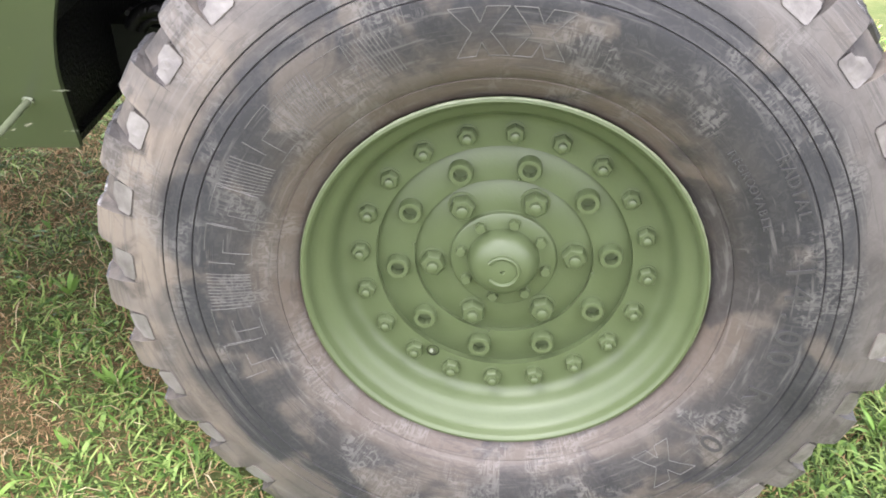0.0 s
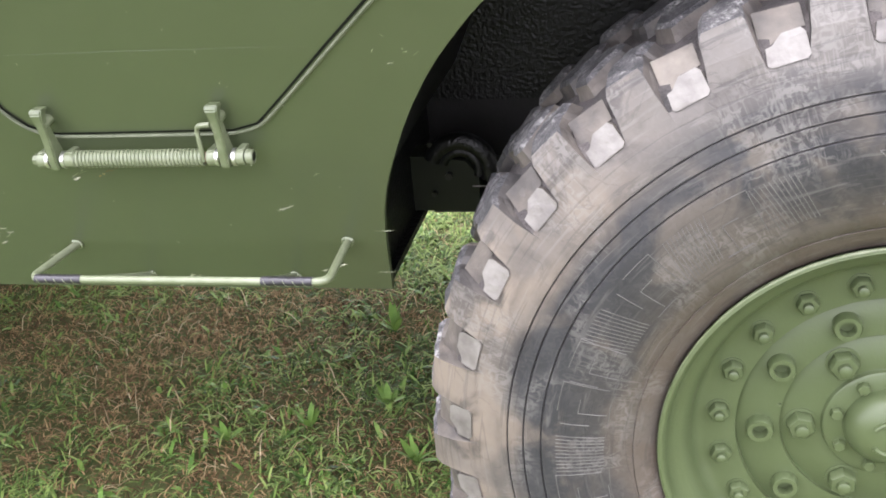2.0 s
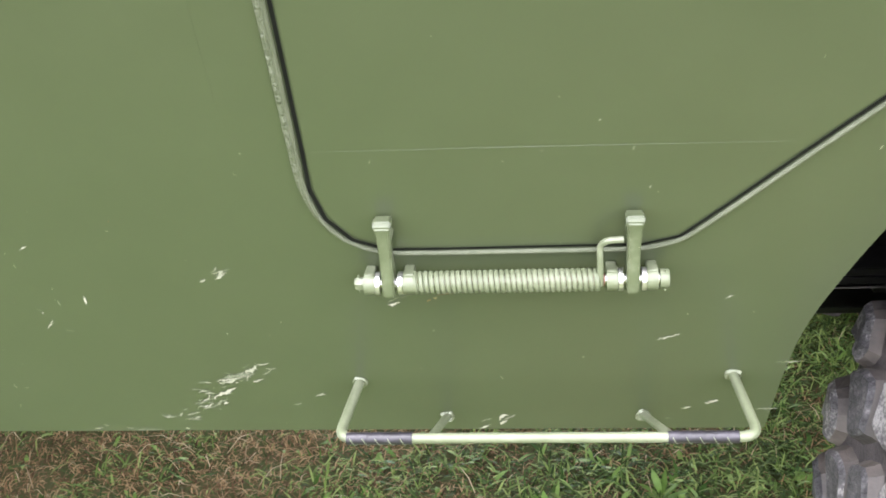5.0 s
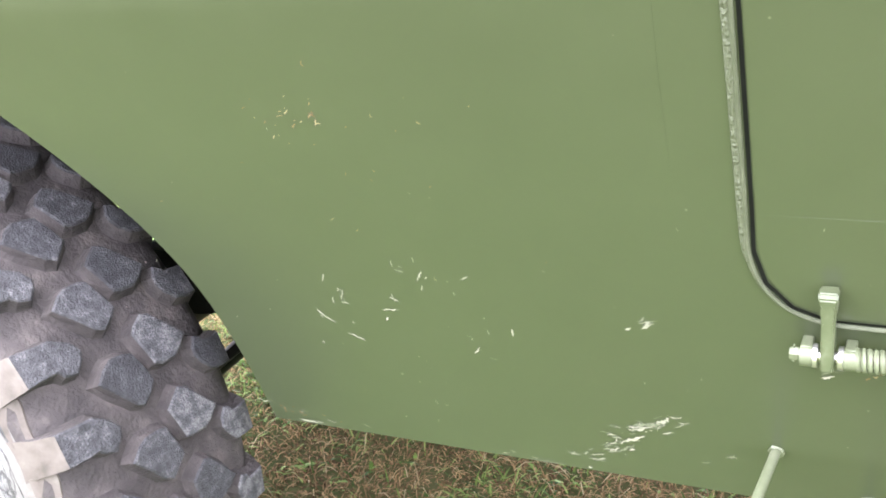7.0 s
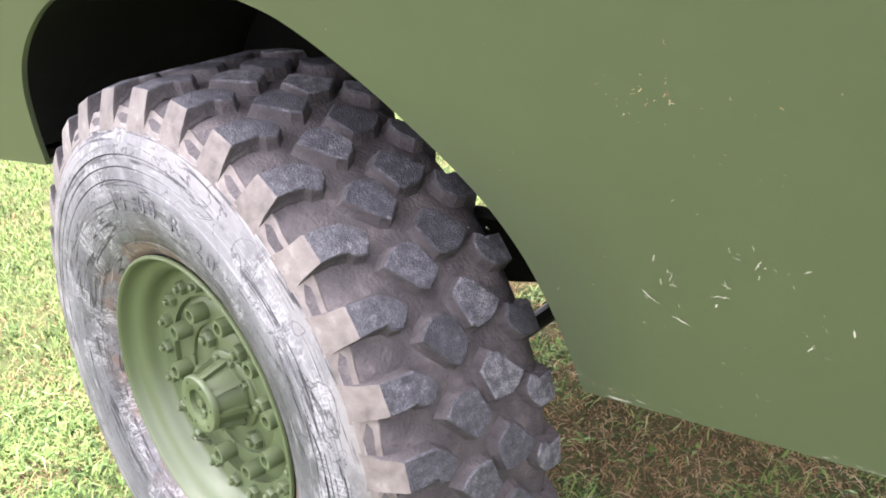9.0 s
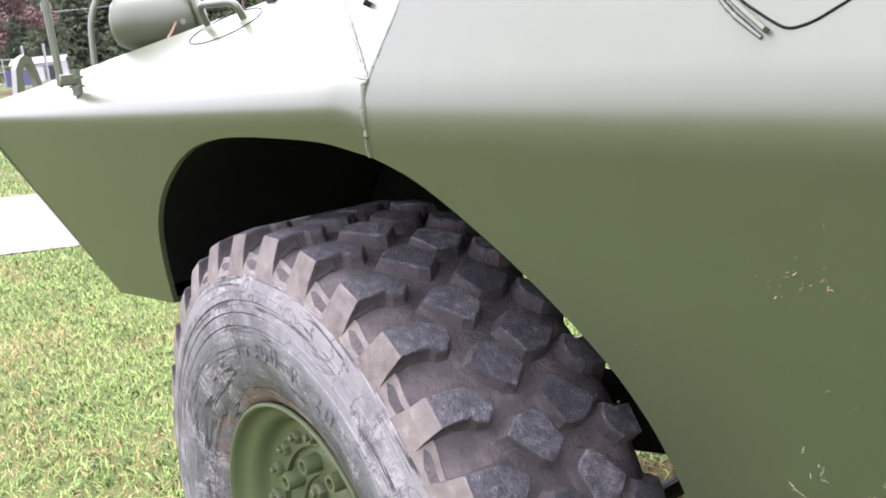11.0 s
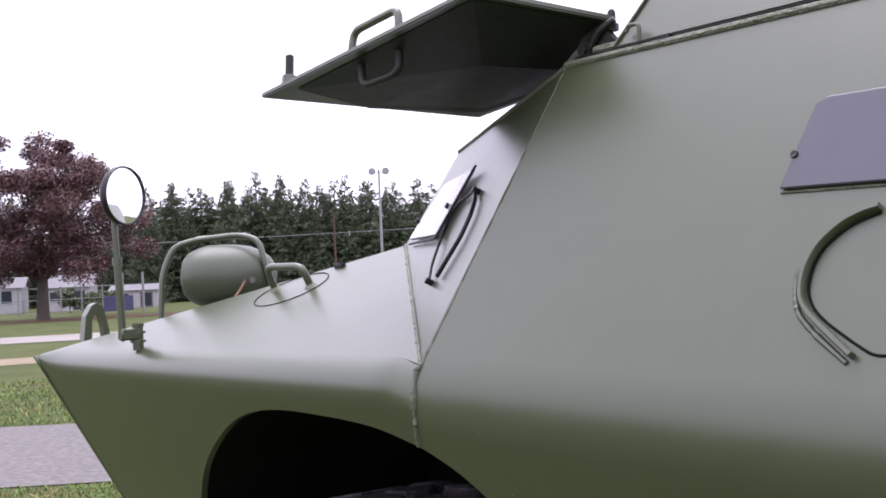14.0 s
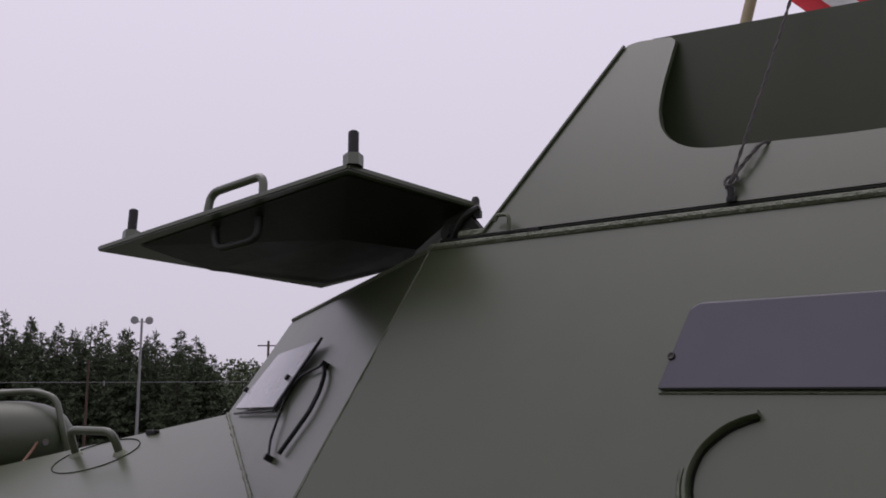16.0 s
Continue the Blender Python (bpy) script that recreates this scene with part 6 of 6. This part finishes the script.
blades("weeds", "broad-leaved green lawn weeds", WEED, NEAR, 115000, 0.044, 0.0100, 1.25, lambda x, y: tufts(x, y) * max(0.0, 1.1 - dryness(x, y)) * bare(x, y), 3, 3)
blades("green_grass", "short green lawn grass", GREEN, MIDDLE, 170000, 0.050, 0.0042, 0.95, lambda x, y: (1.08 - 0.6 * dryness(x, y)) * off_road(x, y), 4)
blades("dry_grass", "dry brown matted grass", DRY, MIDDLE, 120000, 0.05, 0.0040, 1.3, lambda x, y: (0.03 + dryness(x, y) * 0.6) * off_road(x, y), 5)
blades("weeds", "broad-leaved green lawn weeds", WEED, MIDDLE, 30000, 0.045, 0.011, 1.1, lambda x, y: tufts(x, y) * max(0.0, 1.0 - dryness(x, y)) * off_road(x, y), 6, 3)
blades("green_grass", "short green lawn grass", GREEN, FAR, 60000, 0.06, 0.009, 0.8, lambda x, y: (1.15 - dryness(x, y)) * off_road(x, y), 7)
blades("dry_grass", "dry brown matted grass", DRY, FAR, 14000, 0.07, 0.012, 1.2, lambda x, y: dryness(x, y) * 0.6 * off_road(x, y), 8)

# clumps of coarse weeds
rnd = random.Random(21)


def weed_clump():
    bm = bmesh.new()
    for i in range(11):
        a, le, ln, w = rnd.uniform(0, 6.28), rnd.uniform(0.5, 1.2), rnd.uniform(0.05, 0.11), rnd.uniform(0.008, 0.014)
        d, s = Vector((math.cos(a), math.sin(a), 0)), Vector((-math.sin(a), math.cos(a), 0))
        prev = None
        for k in range(5):
            t = k / 4
            p = d * ln * t * math.sin(le) + Vector((0, 0, ln * (t * math.cos(le) + 0.25 * t - 0.25 * t * t)))
            ww = w * (0.35, 0.8, 1.0, 0.7, 0.05)[k]
            row = (bm.verts.new(p - s * ww), bm.verts.new(p + Vector((0, 0, -0.002))), bm.verts.new(p + s * ww))
            if prev:
                bm.faces.new((prev[0], prev[1], row[1], row[0]))
                bm.faces.new((prev[1], prev[2], row[2], row[1]))
            prev = row
    bmesh.ops.remove_doubles(bm, verts=[v for v in bm.verts if v.co.length < 0.009], dist=0.012)
    return bm


masters = [link_mesh("weed_clump", weed_clump(), WEED, True) for _ in range(4)]
spots = [(-1.16, 0.82), (-0.98, 0.93), (-0.86, 0.70), (-0.72, 1.0), (-1.05, 1.3), (-1.35, 0.75), (-0.9, 0.45), (0.75, 0.35)]
for i, (x, y) in enumerate(spots):
    m = masters[i % 4]
    o = m if i < 4 else new("weed_clump", m.data)
    o.matrix_world = Matrix.Translation((x, y, GROUND_Z)) @ Matrix.Rotation(i * 1.7, 4, "Z") @ Matrix.Scale(0.6 + 0.06 * (i % 5), 4)
    tagged(o, "coarse green weed growing in the lawn", "weed", "weeds under the vehicle")

# ---- distance ----
EYE = Vector((-1.25, -0.89, 1.6))


def afar(az, dist, z=None):
    """A place on the ground at that bearing (degrees from ahead) and distance."""
    x, y = EYE.x + dist * math.sin(radians(az)), EYE.y + dist * math.cos(radians(az))
    return Vector((x, y, ground_height(x, y) if z is None else z))


BARK = material("bark", [(0.04, 0.032, 0.026), (0.075, 0.06, 0.05)], rough=0.9, grain=12, patch=2, bump=0.8, bump_scale=20)
SPRUCE = material("spruce_needles", [(0.050, 0.064, 0.042), (0.068, 0.086, 0.052), (0.090, 0.108, 0.066)], rough=0.95, grain=2, patch=0.3, bump=0, island=0.35, spread=0.7, spec=0.05)
MAPLE = material("maple_leaves", [(0.03, 0.012, 0.014), (0.06, 0.022, 0.025), (0.10, 0.042, 0.042), (0.14, 0.075, 0.065)], rough=0.6, grain=2, patch=0.5, bump=0, island=0.7, spread=0.75)
BROAD = material("pale_foliage", [(0.05, 0.068, 0.03), (0.075, 0.10, 0.043)], rough=0.7, grain=2, patch=0.5, bump=0, island=0.6, spread=0.7)


def spruce(seed, h):
    """A spruce: tapered trunk and sagging boughs with hanging twigs."""
    r = random.Random(seed)
    t = thing("spruce_tree", "tall dark green spruce in a row of trees", "tree", "row of spruces behind the lawn")
    bm = bmesh.new()
    tube(bm, [(0, 0, -0.5), (0.03, 0, h * 0.5), (0, 0.02, h)], [0.2, 0.12, 0.01], 7)
    part("trunk", bm, BARK, t)
    bm = bmesh.new()
    boughs = []
    for _ in range(420):
        f = r.random() ** 0.75
        boughs.append((h * (0.985 - 0.96 * f), r.uniform(0, 6.283), (0.018 + 0.255 * f ** 0.85) * h * r.uniform(0.6, 1.15)))
    for z, a, reach in boughs:
        d, s = Vector((math.cos(a), math.sin(a), 0)), Vector((-math.sin(a), math.cos(a), 0))
        for k in range(max(10, int(reach * 17))):
            q = 0.12 + 0.88 * r.random() ** 0.75
            # boughs sag and lift again at their ends, with hanging twigs
            p = d * reach * q + s * r.gauss(0, 0.10 * reach * (1.15 - 0.6 * q)) + Vector((0, 0, z - reach * (0.42 * q - 0.36 * q * q) + r.gauss(0, 0.07)))
            e = (d * r.uniform(0.1, 1.0) + s * r.uniform(-0.7, 0.7) + Vector((0, 0, r.uniform(-1.0, 0.55)))).normalized() * r.uniform(0.22, 0.50) * (0.45 + 0.55 * min(1, reach))
            g = e.cross(Vector((r.uniform(-1, 1), r.uniform(-1, 1), 0.6))).normalized() * r.uniform(0.035, 0.085)
            bm.faces.new([bm.verts.new(v) for v in (p - g, p + e, p + g)])
    tube(bm, [(0, 0, h * 0.93), (0, 0, h * 1.005)], [0.05, 0.008], 4)
    part("crown", bm, SPRUCE, t)
    return t


protos = [spruce(s, 12.0) for s in (1, 2, 3, 4)]
tops = [(-67.0, 4.2), (-65.6, 4.4), (-64.2, 4.1), (-62.9, 4.5), (-61.4, 4.9), (-60.0, 4.65), (-58.7, 4.4), (-57.6, 3.6), (-56.5, 4.55), (-55.3, 4.1), (-53.7, 4.15), (-52.6, 3.3), (-51.7, 3.85), (-63.5, 3.6), (-59.4, 3.9),
        (-54.5, 3.5), (-60.8, 4.0), (-50.9, 2.9), (-68.4, 3.6), (-66.3, 3.5)]
tops = [(az, el + 0.3) for az, el in tops] + [(-68.5 + 0.95 * k, 4.3 + 0.45 * math.sin(2.3 * k) - 0.06 * max(0, k - 12)) for k in range(19)] + [(-82 + 1.05 * k, 3.9 + 0.4 * math.sin(1.9 * k)) for k in range(14)]
for i, (az, el) in enumerate(tops):
    d = 108 + (i * 37 % 11) + (12 if i >= 20 else 0)
    p = afar(az, d)
    hh = EYE.z + d * math.tan(radians(el)) - p.z
    t = protos[i % 4] if i < 4 else None
    m = Matrix.Translation(p) @ Matrix.Rotation(i * 2.1, 4, "Z") @ Matrix.Rotation(0.035 * math.sin(3.7 * i), 4, "X") @ Matrix.Diagonal((hh / 12 * (0.85 + 0.13 * (i * 7 % 5)), hh / 12 * (0.85 + 0.13 * (i * 7 % 5)), hh / 12, 1))
    if t is None:
        t = copy_thing(protos[i % 4], Matrix.Identity(4))
    t.matrix_world = m


def crown_of_leaves(bm, r, blobs, leaves, size):
    """Leaves strewn through loose clumps."""
    for c, rad in blobs:
        for _ in range(leaves):
            v = Vector((r.gauss(0, 1), r.gauss(0, 1), r.gauss(0, 1))).normalized() * rad * (r.random() ** 0.45)
            p = c + Vector((v.x, v.y, v.z * 0.75))
            n = Vector((r.gauss(0, 1), r.gauss(0, 1), r.gauss(0, 1) + 0.5)).normalized()
            a = n.orthogonal().normalized() * size * r.uniform(0.6, 1.4)
            b = n.cross(a).normalized() * size * r.uniform(0.5, 1.1)
            bm.faces.new([bm.verts.new(p + q) for q in (-a, -b * 0.8, a, b)])


r = random.Random(4)
tree = thing("maple_tree", "dark red-leaved maple standing in a mulch bed", "tree")
bm = bmesh.new()
tube(bm, [(0, 0, -0.3), (0.02, 0, 0.2), (0.05, 0, 1.2), (0, 0.05, 2.4)], [0.42, 0.30, 0.25, 0.22], 12)
blobs = []
for i in range(15):
    a = 2.4 * i
    e = Vector((math.cos(a) * r.uniform(1.2, 4.3), math.sin(a) * r.uniform(1.2, 4.3), r.uniform(2.6, 8.6)))
    e.z = min(e.z, 9.4 - 0.7 * math.hypot(e.x, e.y))
    e.z = max(e.z, 1.9)
    mid = Vector((e.x * 0.35, e.y * 0.35, 2.0 + (e.z - 2.0) * 0.5))
    tube(bm, [(0, 0.03, 2.0), mid, e], [0.14, 0.09, 0.02], 6)
    for _ in range(5):
        blobs.append((e + Vector((r.gauss(0, 0.9), r.gauss(0, 0.9), r.gauss(0, 0.55))), r.uniform(0.5, 1.05)))
part("trunk", bm, BARK, tree)
for i in range(26):
    a = 2.4 * i
    blobs.append((Vector((math.cos(a) * (0.6 + 0.16 * i), math.sin(a) * (0.6 + 0.16 * i), 2.4 + 5.2 * r.random())), r.uniform(0.7, 1.1)))
for i in range(14):
    a = 2.1 * i
    blobs.append((Vector((math.cos(a) * 3.2 * r.random(), math.sin(a) * 3.2 * r.random(), 8.2 + r.random() * 1.2 - 0.4 * (i % 4))), r.uniform(0.5, 0.9)))
bm = bmesh.new()
crown_of_leaves(bm, r, blobs, 760, 0.062)
part("crown", bm, MAPLE, tree, "dark red leaves")
tree.matrix_world = Matrix.Translation(afar(-72.3, 63)) @ Matrix.Diagonal((1.22, 1.22, 1.06, 1))

for i, (az, d, s, nm) in enumerate(((-50.6, 122, 10.0, 0), (-49.3, 118, 9.6, 0), (-47.9, 125, 10.8, 0), (-46.4, 120, 10.2, 0), (-71.0, 80, 1.9, 1), (-70.0, 78, 1.5, 1), (-69.2, 82, 1.6, 1), (-75.2, 85, 2.2, 1))):
    bush = thing("shrub" if nm else "broadleaf_tree", "rounded green shrub beside the houses" if nm else "pale green broadleaf tree far off", "shrub" if nm else "tree", "shrubs by the houses" if nm else "far trees")
    bm = bmesh.new()
    tube(bm, [(0, 0, -0.2), (0, 0, s * 0.6)], [0.12 * s / 4, 0.03], 6)
    part("trunk", bm, BARK, bush)
    bm = bmesh.new()
    rr = random.Random(i)
    crown_of_leaves(bm, rr, [(Vector((rr.gauss(0, s * 0.2), rr.gauss(0, s * 0.2), s * rr.uniform(0.25, 0.85))), s * 0.22) for _ in range(14)], 60 if nm else 420, s * 0.035 + 0.05 if nm else 0.20)
    part("crown", bm, BROAD, bush)
    bush.matrix_world = Matrix.Translation(afar(az, d))

SIDING = material("white_siding", [(0.27, 0.265, 0.27), (0.36, 0.355, 0.36)], rough=0.6, grain=3, patch=0.4, bump=0.1)
ROOFING = material("grey_shingle", [(0.10, 0.10, 0.11), (0.16, 0.155, 0.16)], rough=0.9, grain=6, patch=0.8)
PANE = material("window_pane", [(0.02, 0.025, 0.03), (0.035, 0.04, 0.05)], rough=0.08, bump=0)
POLE_MAT = material("galvanised_pole", [(0.2, 0.2, 0.205), (0.28, 0.28, 0.285)], rough=0.5, metal=0.5)
WOOD_POLE = material("brown_pole", [(0.05, 0.03, 0.024), (0.09, 0.055, 0.042)], rough=0.9, grain=20, patch=3)
BLUE = material("blue_panel", [(0.05, 0.055, 0.12), (0.08, 0.085, 0.17)], rough=0.6)


def house(az, d, w, dep, wall_h, roof_h, label):
    h = thing("house", label, "house", "houses beyond the lawn")
    bm = bmesh.new()
    box(bm, (-w / 2, -dep / 2, -0.5), (w / 2, dep / 2, wall_h))
    part("wall", bm, SIDING, h)
    bm = bmesh.new()
    pr = [(-dep / 2 - 0.3, wall_h - 0.05), (0, wall_h + roof_h), (dep / 2 + 0.3, wall_h - 0.05), (0, wall_h + roof_h - 0.15)]
    plate(bm, [(-w / 2 - 0.3, y, z) for y, z in pr], (w + 0.6, 0, 0))
    plate(bm, [(-w / 2 + 0.02, y, z) for y, z in ((-dep / 2, wall_h), (dep / 2, wall_h), (0, wall_h + roof_h - 0.1))], (w - 0.04, 0, 0), 0)
    part("roof", bm, ROOFING, h)
    k = max(2, int(w / 2.2))
    for i in range(k):
        x = -w / 2 + w * (i + 0.5) / k
        is_door = i == k // 2
        bm = bmesh.new()
        box(bm, (x - 0.5, -dep / 2 - 0.05, 0.0 if is_door else 0.8), (x + 0.5, -dep / 2 + 0.02, 2.0 if wall_h > 2.1 else wall_h * 0.85))
        o = part("door" if is_door else "window", bm, ROOFING if is_door else SIDING, h)
        bm = bmesh.new()
        box(bm, (x - 0.4, -dep / 2 - 0.07, 0.15 if is_door else 0.9), (x + 0.4, -dep / 2 - 0.04, (2.0 if wall_h > 2.1 else wall_h * 0.85) - 0.1))
        part("pane", bm, PANE, o)
    p = afar(az, d)
    h.matrix_world = Matrix.Translation(p) @ Matrix.Rotation(radians(-az - 8), 4, "Z")
    return h


house(-70.9, 92, 3.6, 5, 2.0, 0.95, "small white house with a grey gabled roof")
house(-75.2, 96, 7, 5, 2.2, 0.8, "low white house with a grey roof")
house(-67.6, 90, 3.6, 3.5, 1.5, 0.4, "low white shed with a grey roof")

fence = thing("chain_link_fence", "grey chain-link fence with steel posts", "fence")
for i in range(9):
    p = afar(-75.5 + i * 1.02, 70 + 0.3 * i)
    bm = bmesh.new()
    tube(bm, [p - Vector((0, 0, 0.2)), p + Vector((0, 0, 1.9 if i not in (7, 8) else 2.6))], 0.05 if i < 7 else 0.09, 6)
    part("post", bm, POLE_MAT, fence)
for k in range(3):
    bm = bmesh.new()
    tube(bm, [afar(-75.5 + i * 1.02, 70 + 0.3 * i) + Vector((0, 0, 0.3 + 0.75 * k)) for i in range(9)], 0.025, 5)
    part("rail", bm, POLE_MAT, fence)
bm = bmesh.new()
p = afar(-68.6, 69)
box(bm, (-0.9, -0.05, 0.15), (0.9, 0.05, 1.1))
panel = link_mesh("blue_board", bm, BLUE)
panel.matrix_world = Matrix.Translation(p) @ Matrix.Rotation(radians(68), 4, "Z")
tagged(panel, "dark blue board standing by the fence", "board")

lp = thing("light_pole", "tall grey light pole with two round floodlights", "light pole")
p = afar(-54.6, 80)
top = EYE.z + 80 * math.tan(radians(4.95))
bm = bmesh.new()
tube(bm, [p - Vector((0, 0, 0.3)), Vector((p.x, p.y, top))], [0.12, 0.085], 10)
part("pole", bm, POLE_MAT, lp)
sd = Vector((math.cos(radians(-54.6)), -math.sin(radians(-54.6)), 0))
bm = bmesh.new()
tube(bm, [Vector((p.x, p.y, top - 0.25)) - sd * 0.45, Vector((p.x, p.y, top - 0.25)) + sd * 0.45], 0.04, 6)
part("arm", bm, POLE_MAT, lp)
for s in (-1, 1):
    bm = bmesh.new()
    c0 = Vector((p.x, p.y, top - 0.15)) + sd * s * 0.52
    back = Vector((-math.sin(radians(-54.6)), -math.cos(radians(-54.6)), 0))
    tube(bm, [c0 - back * 0.25, c0 - back * 0.1, c0 + back * 0.16], [0.08, 0.22, 0.29], 16)
    part("floodlight", bm, POLE_MAT, lp)

up = thing("utility_pole", "brown wooden utility pole carrying wires", "utility pole", "utility poles")
p = afar(-57.15, 74)
bm = bmesh.new()
tube(bm, [p - Vector((0, 0, 0.3)), Vector((p.x, p.y, EYE.z + 74 * math.tan(radians(2.75))))], [0.085, 0.07], 8)
part("pole", bm, WOOD_POLE, up)
up2 = thing("utility_pole", "far utility pole with a crossarm", "utility pole", "utility poles")
p = afar(-47.95, 112)
t2 = EYE.z + 112 * math.tan(radians(3.9))
bm = bmesh.new()
tube(bm, [p - Vector((0, 0, 0.3)), Vector((p.x, p.y, t2))], [0.16, 0.12], 8)
part("pole", bm, WOOD_POLE, up2)
bm = bmesh.new()
tube(bm, [Vector((p.x - 0.9, p.y - 0.7, t2 - 0.5)), Vector((p.x + 0.9, p.y + 0.7, t2 - 0.5))], 0.07, 6)
part("crossarm", bm, WOOD_POLE, up2)
WIRE = material("aluminium_wire", [(0.16, 0.16, 0.17), (0.22, 0.22, 0.23)], rough=0.5)
bm = bmesh.new()
pts = []
for i in range(30):
    az = -76 + 30 * i / 29
    pts.append(Vector((EYE.x + 74 * math.sin(radians(az)), EYE.y + 74 * math.cos(radians(az)), EYE.z + 74 * math.tan(radians(1.45 + 0.016 * (az + 66))))))
tube(bm, pts, 0.02, 5)
for i in (6, 13, 19):
    c0 = pts[i]
    tube(bm, [c0 + Vector((0, 0, -0.25)), c0 + Vector((0, 0, 0.1))], 0.06, 5)
wire = tagged(link_mesh("overhead_wire", bm, WIRE), "pale overhead wire in front of the spruces", "wire")
